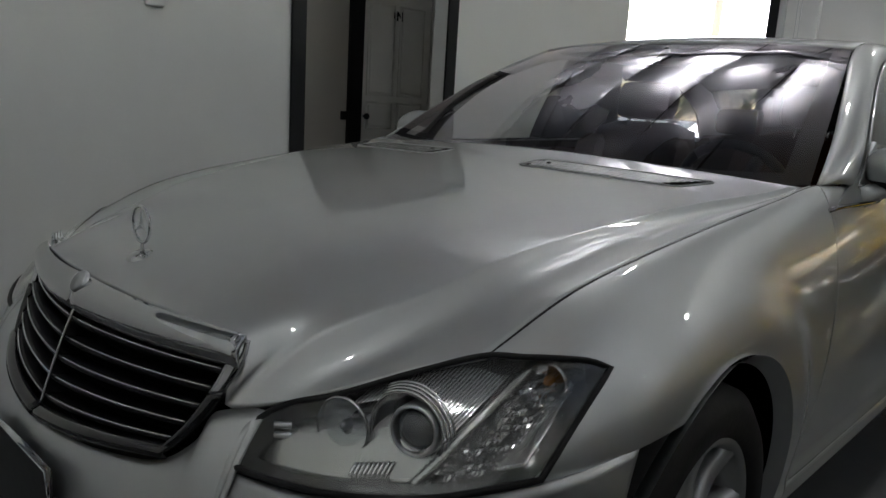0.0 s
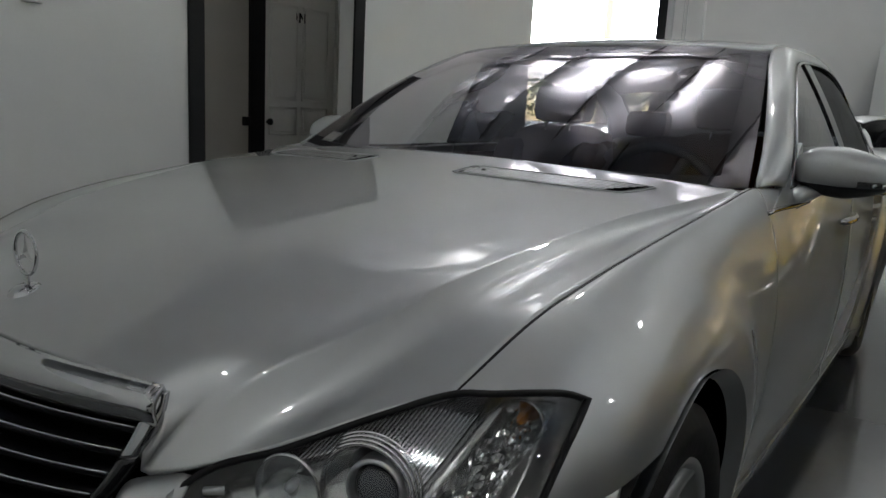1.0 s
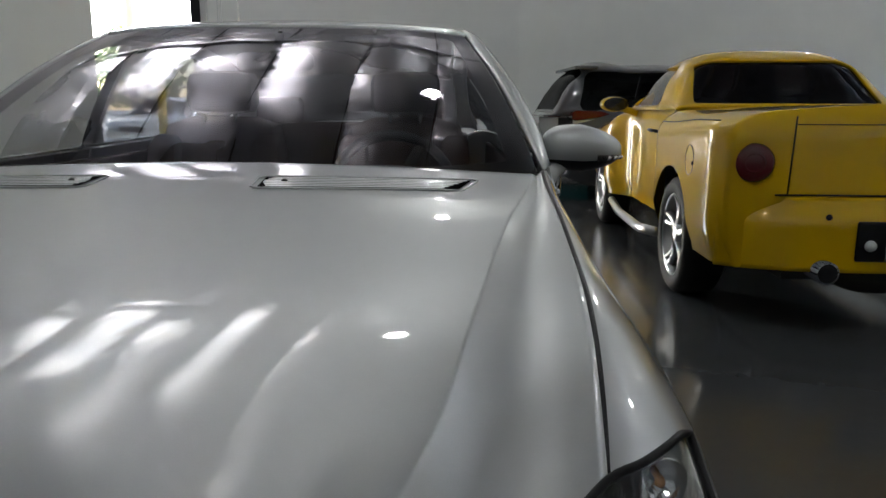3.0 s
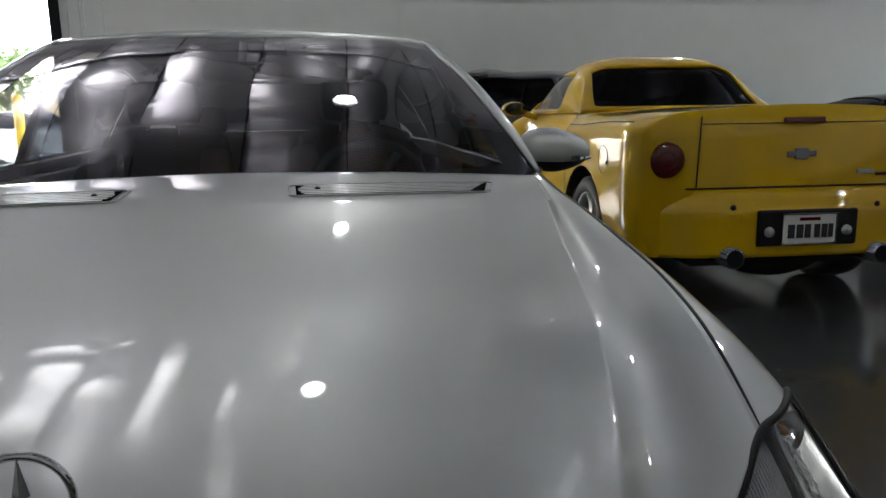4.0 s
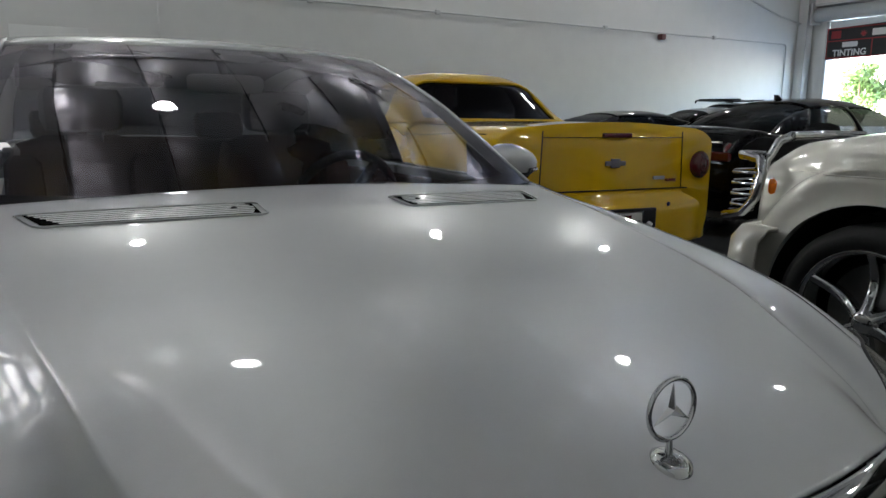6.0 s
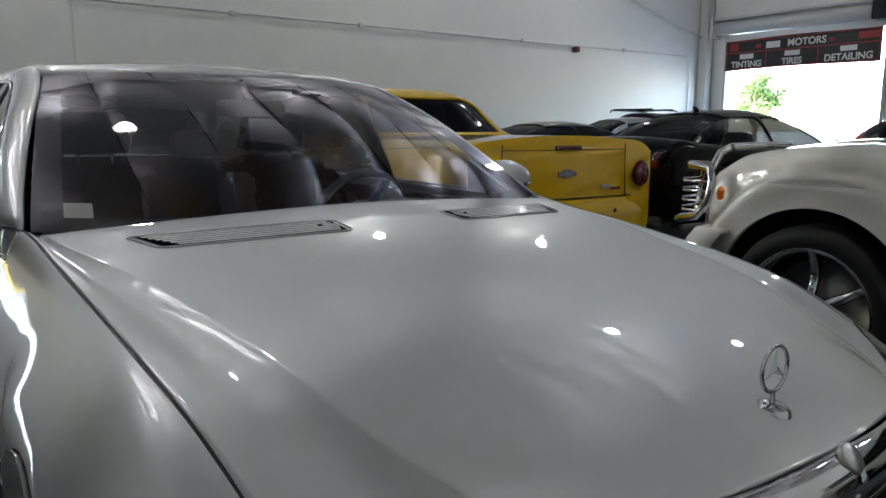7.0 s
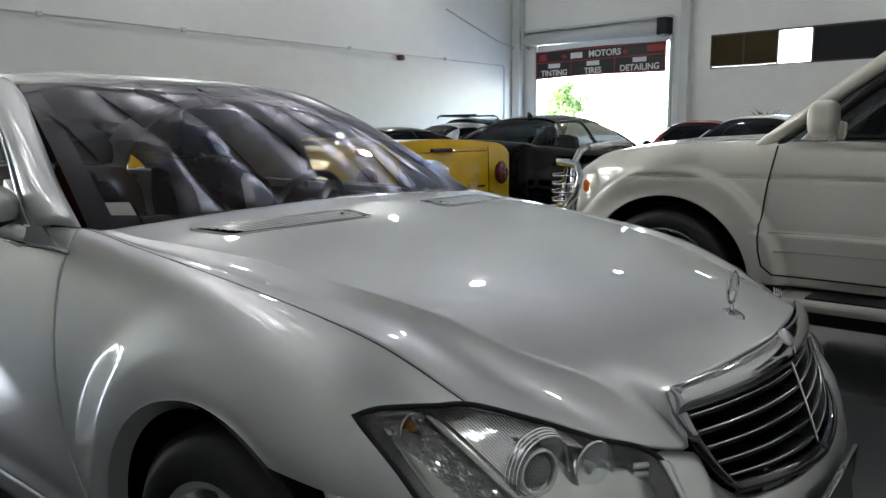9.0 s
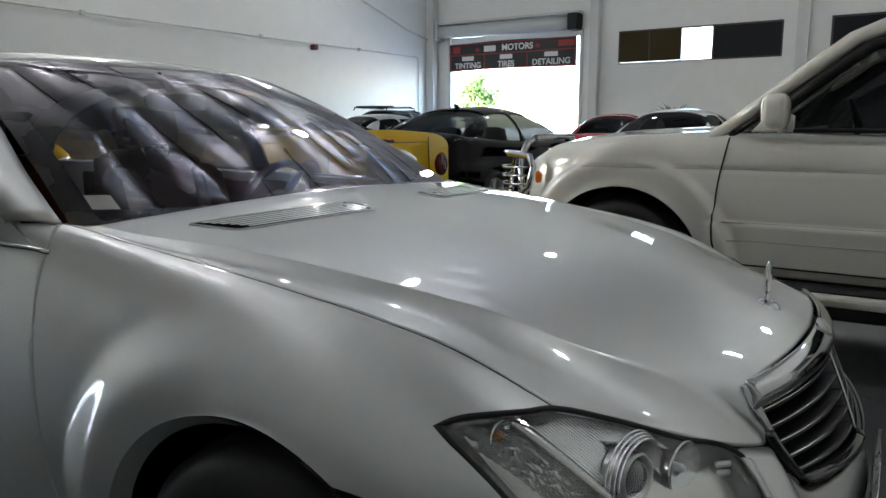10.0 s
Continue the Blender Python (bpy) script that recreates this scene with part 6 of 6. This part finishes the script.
st = [(y, ow_sec(y)) for y in span(-3.4, -0.9, 30)[:-1] + span(-0.9, 0.66, 80)]
v, f = ring_loft(st)
v, f = clip(v, f, lambda p: max(min(math.hypot(p[1] - OWF, p[2] - OWR) - 0.478, math.hypot(p[1] - OWB, p[2] - OWR) - 0.478), 0.55 - abs(p[0])))
mesh_ob("body", v, f, PEARL, ow)
part("chassis", box_bm(-0.5, 0.5, -3.2, 0.5, 0.35, 0.8), BLACK, ow)
# black box added to block light and deepen the shade beneath the wagon
part("underbody", box_bm(-0.78, 0.78, -2.15, -0.46, 0.24, 0.47), BLACK, ow, bevel=0.02)
for sgn in (1, -1):
    for y in (OWF, OWB):
        wheel(ow, sgn * 0.755, y, OWR, 0.27, CHROME, 6, sgn, hub=0.05, width_a=0.30, rim_k=0.74, dish=0.08)
        vv, ff = lathe([(sgn * 0.42, 0.47), (sgn * 0.82, 0.486)], 44, "x", (0, y, OWR))
        vv, ff = clip(vv, ff, lambda p: p[2] - 0.35)
        mesh_ob("wheel_housing", vv, ff, BLACK, ow)
    # door joint: down the front edge, round under the sill
    dj = [(-0.505, 1.15), (-0.49, 1.08), (-0.468, 0.98), (-0.458, 0.90), (-0.455, 0.85), (-0.455, 0.80), (-0.456, 0.75), (-0.458, 0.72), (-0.46, 0.70), (-0.46, 0.68), (-0.465, 0.62), (-0.485, 0.55), (-0.54, 0.51), (-0.65, 0.50), (-0.8, 0.50), (-1.5, 0.495)]
    mesh_ob("door_joint", *tube([(sgn * (ow_w(y, z) - 0.02 * sstep(0.7, 1.0, z) + 0.002), y, z) for y, z in dj], 0.0046, 6), BLACK, ow)
    wl = [(sgn * (ow_w(y, 0.985) - 0.0205), y, 0.985) for y in span(-1.6, 0.45, 24)]
    mesh_ob("waist_groove", *tube(wl, 0.003, 6), PEARLDARK, ow)
    for zz in (0.715, 0.625, 0.455):
        mesh_ob("moulding_groove", *tube([(sgn * (ow_w(y, zz) - 0.002), y, zz) for y in span(-1.9, -0.50, 12)], 0.004, 6), PEARLDARK, ow)
    # running board
    sb = [(sgn * 0.80, 0.43), (sgn * 1.04, 0.425), (sgn * 1.05, 0.40), (sgn * 1.03, 0.365), (sgn * 0.78, 0.36)]
    vv, ff = prism(sb, -2.1, -0.58)
    mesh_ob("running_board", vv, ff if sgn < 0 else [tuple(reversed(q)) for q in ff], PEARL, ow, smooth=False, bevel=0.012)
    part("step_tread", box_bm(min(sgn * 0.86, sgn * 1.02), max(sgn * 0.86, sgn * 1.02), -2.0, -0.72, 0.418, 0.434), RUBBER, ow, "black ribbed step tread")
    # front lamp cluster
    c = Vector((sgn * 0.60, 0.60, 0.90))
    part("headlamp", box_bm(min(sgn * 0.42, sgn * 0.70), max(sgn * 0.42, sgn * 0.70), 0.54, 0.672, 0.82, 0.97), LAMPCLEAR, ow, bevel=0.03)
    part("corner_lamp", box_bm(min(sgn * 0.70, sgn * 0.772), max(sgn * 0.70, sgn * 0.772), 0.55, 0.635, 0.845, 0.95), ORANGE, ow, "orange corner lamp", bevel=0.03)
    # door mirror
    mesh_ob("door_mirror", *pebble((sgn * 0.955, -0.735, 1.275), (0.095, 0.062, 0.088), 0.6), PEARL, ow)
    mesh_ob("mirror_stalk", *tube([(sgn * 0.80, -0.74, 1.20), (sgn * 0.92, -0.74, 1.24)], 0.035, 10), PEARL, ow)
    mesh_ob("mirror_foot", *prism([(-0.60, 1.175), (-0.70, 1.29), (-0.80, 1.26), (-0.80, 1.175)], sgn * 0.775, sgn * 0.815, "yz"), PEARL, ow, smooth=False, bevel=0.008)
    mesh_ob("belt_strip", *tube([(sgn * 0.80, y, 1.185) for y in span(-3.1, -0.72, 12)], 0.012, 6), BLACK, ow)
    # pillars
    ap = [(sgn * 0.752, -0.36, 1.115), (sgn * 0.72, -0.74, 1.40), (sgn * 0.655, -1.02, 1.62), (sgn * 0.63, -1.18, 1.685)]
    mesh_ob("front_pillar", *tube(ap, [0.030, 0.040, 0.042, 0.045], 12), PEARL, ow)
    mesh_ob("pillar_rubber", *tube([(x * 1.012, y - 0.055, z - 0.02) for x, y, z in ap], 0.014, 8), BLACK, ow)
    mesh_ob("rain_guard", *tube([(sgn * 0.785, -0.66, 1.22), (sgn * 0.75, -0.86, 1.40), (sgn * 0.69, -1.10, 1.585), (sgn * 0.66, -1.35, 1.63), (sgn * 0.66, -2.0, 1.64)], 0.03, 8), BLACK, ow)
    for yb in (-1.55, -2.55, -3.25):
        mesh_ob("pillar", *tube([(sgn * 0.80, yb, 1.16), (sgn * 0.64, yb - 0.02, 1.66)], 0.05, 8), BLACK if yb > -2 else PEARL, ow)
    sgl = grid(lambda y, k: (sgn * lerp(0.795, 0.655, k), y - 0.0, lerp(1.17, min(1.66, 1.17 + (-0.46 - y) * 0.85), k)), span(-3.3, -0.5, 30), span(0, 1, 5))
    mesh_ob("side_window", *sgl, WAGONGLASS, ow).visible_shadow = False
    mesh_ob("roof_rail", *tube([(sgn * 0.58, -1.5, 1.72), (sgn * 0.58, -1.56, 1.77), (sgn * 0.58, -3.0, 1.77), (sgn * 0.58, -3.1, 1.72)], 0.018, 8), SATIN, ow)
wsg = grid(lambda u, t: (u * lerp(0.74, 0.62, t), lerp(-0.44, -1.12, t) + 0.06 * (1 - u * u), lerp(1.17, 1.675, t)), span(-1, 1, 14), span(0, 1, 6))
mesh_ob("windscreen", *wsg, SIDEGLASS, ow).visible_shadow = False
rf = grid(lambda u, t: (u * 0.66, lerp(-1.08, -3.35, t) + 0.05 * (1 - u * u) * (1 - t), 1.67 + 0.055 * (1 - abs(u) ** 2.6) - 0.02 * (1 - t) ** 4), span(-1, 1, 16), span(0, 1, 16))
mesh_ob("roof", *flipd(rf), PEARL, ow, thick=0.03)
part("cabin", box_bm(-0.72, 0.72, -3.2, -0.6, 0.5, 1.12), DARKCABIN, ow)
for x in (-0.38, 0.38):
    cushion("seat", x - 0.24, x + 0.24, -1.72, -1.55, 0.8, 1.36, GREYSEAT, ow, -0.2)
    cushion("headrest", x - 0.13, x + 0.13, -1.86, -1.76, 1.37, 1.52, GREYSEAT, ow)
mesh_ob("steering_wheel", *tube([Vector((-0.38 + 0.18 * math.sin(a), -1.06 + 0.06 * math.cos(a), 1.16 + 0.17 * math.cos(a))) for a in span(0, 2 * math.pi, 24)[:-1]], 0.016, 8, True), DARKCABIN, ow)
for pts in ([(-0.765, -0.80, 1.33), (-0.74, -0.86, 1.42), (-0.70, -1.0, 1.50), (-0.69, -1.05, 1.5)],):
    mesh_ob("grab_handle", *tube(pts, 0.014, 8), GREYSEAT, ow)
part("dashboard", box_bm(-0.70, 0.70, -0.95, -0.50, 0.95, 1.155), DARKCABIN, ow, bevel=0.04)
# bumper and guard
bmp = [(-0.90, 0.50, 0), (-0.897, 0.57, 0), (-0.885, 0.64, 0)] + [(x, 0.80 - 0.13 * (abs(x) / 0.85) ** 4, 0.0) for x in span(-0.85, 0.85, 24)] + [(0.885, 0.64, 0), (0.897, 0.57, 0), (0.90, 0.50, 0)]
sec = [(-0.10, 0.44), (0.03, 0.46), (0.06, 0.56), (0.05, 0.66), (0.0, 0.71), (-0.14, 0.72)]
V = [(x * (1 + dy * (0.9 if abs(x) > 0.8 else 0.0)), y + dy * (1.0 if abs(x) < 0.8 else 0.35), z) for x, y, _ in bmp for dy, z in sec]
Fc = [(i * 6 + j, (i + 1) * 6 + j, (i + 1) * 6 + j + 1, i * 6 + j + 1) for i in range(len(bmp) - 1) for j in range(5)]
mesh_ob("front_bumper", V, Fc, PEARL, ow, thick=0.02)
mesh_ob("bumper_groove", *tube([(x * 1.058 if abs(x) > 0.8 else x, y + (0.062 if abs(x) < 0.8 else 0.02), 0.585) for x, y, _ in bmp], 0.006, 6), PEARLDARK, ow)
part("front_grille", box_bm(-0.42, 0.42, 0.60, 0.67, 0.78, 0.97), BLACK, ow, bevel=0.02)
guard = base_of("brush_guard")
guard.parent = ow
tagged(guard, "chrome tubular brush guard")
for sgn in (1, -1):
    loop = [(sgn * 0.44, 0.97, 0.74), (sgn * 0.62, 0.96, 0.735), (sgn * 0.76, 0.86, 0.745), (sgn * 0.83, 0.70, 0.78), (sgn * 0.845, 0.63, 0.85), (sgn * 0.845, 0.60, 0.97), (sgn * 0.82, 0.64, 1.03), (sgn * 0.74, 0.80, 1.04), (sgn * 0.62, 0.90, 1.04), (sgn * 0.44, 0.92, 1.04)]
    mesh_ob("lamp_loop", *tube(loop, 0.021, 10, True), CHROME, guard)
    for k in range(4):
        zz = 0.80 + 0.052 * k
        mesh_ob("lamp_bar", *tube([(sgn * 0.44, 0.95, zz), (sgn * 0.62, 0.94, zz), (sgn * 0.76, 0.83, zz), (sgn * 0.84, 0.64, zz + 0.01)], 0.0065, 8), CHROME, guard)
    mesh_ob("upright", *tube([(sgn * 0.42, 0.74, 0.50), (sgn * 0.42, 0.89, 0.62), (sgn * 0.42, 0.90, 1.0), (sgn * 0.38, 0.87, 1.10), (sgn * 0.30, 0.85, 1.13)], 0.024, 10), CHROME, guard)
mesh_ob("top_tube", *tube([(-0.31, 0.85, 1.13), (0, 0.86, 1.135), (0.31, 0.85, 1.13)], 0.024, 10), CHROME, guard)
mesh_ob("cross_tube", *tube([(-0.42, 0.90, 0.72), (0.42, 0.90, 0.72)], 0.02, 10), CHROME, guard)

# parked cars round the hall
ls = sedan("saloon_car", pose(8.02, 4.5, 0, 0, 0, -90), BLACKP, "glossy black luxury saloon with tinted rear glass", L=5.03, W=1.87, H=1.47, wb=2.97, f_over=0.95, deck=1.08, hood_z1=1.0, belt=1.0, ws_len=0.85, roof_len=1.25, rw_len=0.85, glass=SMOKED)
mesh_ob("aerial_fin", *prism([(-0.95, 1.455), (-0.82, 1.455), (-0.90, 1.51), (-0.955, 1.515)], -0.012, 0.012, "yz"), BLACKP, ls, smooth=False)
for sgn in (1, -1):
    part("tail_bar", box_bm(min(sgn * 0.12, sgn * 0.72), max(sgn * 0.12, sgn * 0.72), -2.53, -2.47, 0.80, 0.90), LAMPRED, ls, "wide red tail lamp", bevel=0.02)
part("boot_strip", box_bm(-0.45, 0.45, -2.535, -2.50, 0.77, 0.79), CHROME, ls)
part("script_bar", box_bm(0.42, 0.60, -2.525, -2.49, 0.985, 1.0), SATIN, ls)

suv = sedan("wagon_car", pose(4.35, 9.15, 0, 0, 0, -86), GREYP, "dark grey sport utility wagon with red tail lamps", L=4.85, W=1.92, H=1.73, wb=2.79, f_over=0.95, deck=1.06, hood_z0=0.9, hood_z1=1.12, belt=1.10, ws_len=0.8, roof_len=2.35, rw_len=0.40, wr=0.37, glass=TINT)
part("roof_spoiler", box_bm(-0.62, 0.62, -2.32, -2.02, 1.655, 1.70), GREYP, suv, bevel=0.015)
for sgn in (1, -1):
    tl = [(-2.41, 1.03), (-2.36, 1.015), (-2.05, 1.06), (-1.93, 1.10), (-2.05, 1.135), (-2.36, 1.145), (-2.41, 1.12)]
    mesh_ob("tail_wrap", *prism(tl, sgn * 0.60, sgn * 0.955, "yz"), LAMPRED, suv, smooth=False, label="red wraparound tail lamp", bevel=0.012)
    cl = [(-2.40, 0.985), (-2.36, 0.975), (-2.10, 1.035), (-2.36, 1.013), (-2.40, 1.025)]
    mesh_ob("reverse_lamp", *prism(cl, sgn * 0.62, sgn * 0.945, "yz"), LAMPCLEAR, suv, smooth=False, label="clear reversing lamp strip")
part("window_paper", box_bm(0.80, 0.812, -0.75, -0.45, 1.17, 1.42), PAPER, suv, "white paper in the side window")

sedan("saloon_car", pose(0.05, 11.6, 0, 0, 0, -148), WHITEP, "white saloon with a black grille", L=4.75, W=1.78, H=1.45, group="parked cars")
sedan("saloon_car", pose(-0.6, 14.3, 0, 0, 0, -110), BLUEP, "grey blue saloon by the far wall", L=4.7, W=1.8, H=1.38, group="parked cars")
sedan("saloon_car", pose(4.6, 12.9, 0, 0, 0, -90), TEALP, "old teal saloon with red tail lamps", L=4.9, W=1.8, H=1.40, deck=1.0, group="parked cars")
sedan("saloon_car", pose(14.4, 4.7, 0, 0, 0, -80), REDP, "bright red coupe with dark windows", L=4.6, W=1.82, H=1.45, group="parked cars")
sedan("saloon_car", pose(9.9, 2.3, 0, 0, 0, 90), WHITEP, "white saloon with dark windscreen", L=4.7, W=1.8, H=1.46, group="parked cars", glass=TINT)
rk = sedan("wagon_car", pose(16.3, 13.0, 0, 0, 0, 100), BLACKP, "black wagon with a roof rack", L=4.7, W=1.9, H=1.70, hood_z0=0.85, hood_z1=1.08, belt=1.08, deck=1.05, roof_len=2.2, rw_len=0.4, wr=0.36, group="parked cars")
for sgn in (1, -1):
    mesh_ob("rack_rail", *tube([(sgn * 0.55, 0.6, 1.70), (sgn * 0.55, 0.55, 1.77), (sgn * 0.55, -1.3, 1.77), (sgn * 0.55, -1.35, 1.70)], 0.02, 8), BLACK, rk)
for y in (0.3, -0.95):
    mesh_ob("rack_bar", *tube([(-0.62, y, 1.79), (0.62, y, 1.79)], 0.03, 8), BLACK, rk)
sedan("saloon_car", pose(12.2, 9.4, 0, 0, 0, -95), SILVER, "silver saloon parked between dark cars", L=4.8, W=1.82, H=1.47, group="parked cars")
sedan("coupe_car", pose(9.2, 8.6, 0, 0, 0, -95), BLACKP, "black coupe with a low roof", L=4.6, W=1.85, H=1.36, belt=0.98, group="parked cars")


# ---------------------------------------------------------------- outside the openings
BARK = surf("weathered pole", (0.16, 0.11, 0.075), 0.8, grain=0.2, scale=20, bump=0.2)
SAFETY = surf("yellow safety paint", (0.72, 0.48, 0.02), 0.5, grain=0.08, scale=30, stain=0.1)
LEAVES = surf("green leaves", (0.09, 0.16, 0.035), 0.6, grain=0.4, scale=6, stain=0.3)
tagged(mesh_ob("utility_pole", *tube([(-10.45, 24.0, -0.21), (-10.35, 24.0, 9.0)], [0.16, 0.12], 12), BARK), "weathered wooden utility pole", "pole")
tagged(mesh_ob("bollard", *lathe([(-0.21, 0.11), (1.72, 0.11), (1.80, 0.08), (1.83, 0.0005)], 20, "z", (-7.1, 18.0, 0)), SAFETY), "yellow painted steel bollard", "bollard")


def tree(name, x, y, h, r, seed, label):
    """Trunk with limbs, and a crown of many small leaf blades."""
    rg = random.Random(seed)
    t = tagged(base_of(name, pose(x, y, -0.21)), label, "tree")
    V, Fc = tube([(0, 0, 0), (0.05, 0.02, h * 0.3), (0.0, 0.05, h * 0.6)], [0.16, 0.12, 0.06], 10)
    parts_ = [(V, Fc)]
    for k in range(7):
        a = k * 0.9
        parts_.append(tube([(0.03, 0.02, h * (0.25 + 0.05 * k)), (math.cos(a) * r * 0.4, math.sin(a) * r * 0.4, h * (0.45 + 0.05 * k)), (math.cos(a) * r * 0.8, math.sin(a) * r * 0.8, h * (0.55 + 0.06 * k))], [0.06, 0.04, 0.015], 6))
    mesh_ob("trunk", *join(*parts_), BARK, t)
    V, Fc = [], []
    blobs = [(Vector((rg.uniform(-1, 1) * r * 0.75, rg.uniform(-1, 1) * r * 0.75, h * rg.uniform(0.4, 0.92))), rg.uniform(0.25, 0.5) * r) for _ in range(16)]
    for c, q in blobs:
        for _ in range(170):
            d = Vector((rg.gauss(0, 1), rg.gauss(0, 1), rg.gauss(0, 1))).normalized() * q * rg.uniform(0.5, 1.05)
            p = c + d
            u = Vector((rg.gauss(0, 1), rg.gauss(0, 1), rg.gauss(0, 1))).normalized()
            w = u.cross(d).normalized() if u.cross(d).length > 1e-4 else Vector((1, 0, 0))
            s = rg.uniform(0.06, 0.14)
            k = len(V)
            V += [p - u * s, p + w * s * 0.5, p + u * s, p - w * s * 0.5]
            Fc.append((k, k + 1, k + 2, k + 3))
    mesh_ob("crown", V, Fc, LEAVES, t, smooth=False)
    return t


tree("tree", 34.0, 20.1, 4.3, 1.35, 4, "small leafy tree in the bright yard")
tree("shrub", -10.6, 26.5, 4.4, 1.8, 9, "flowering shrub beside the utility pole")
tree("shrub", -13.5, 27.5, 4.0, 2.0, 12, "green shrub at the yard edge")
oc = sedan("wagon_car", pose(-9.0, 22.6, -0.21, 0, 0, 180), WHITEP, "white wagon parked in the yard outside", L=4.6, W=1.85, H=1.7, hood_z0=0.95, hood_z1=1.15, belt=1.12, roof_len=2.0, rw_len=0.4, wr=0.36, group="parked cars")
part("front_plate", box_bm(-0.15, 0.15, 2.305, 2.32, 0.5, 0.62), WHITEPLATE, oc)
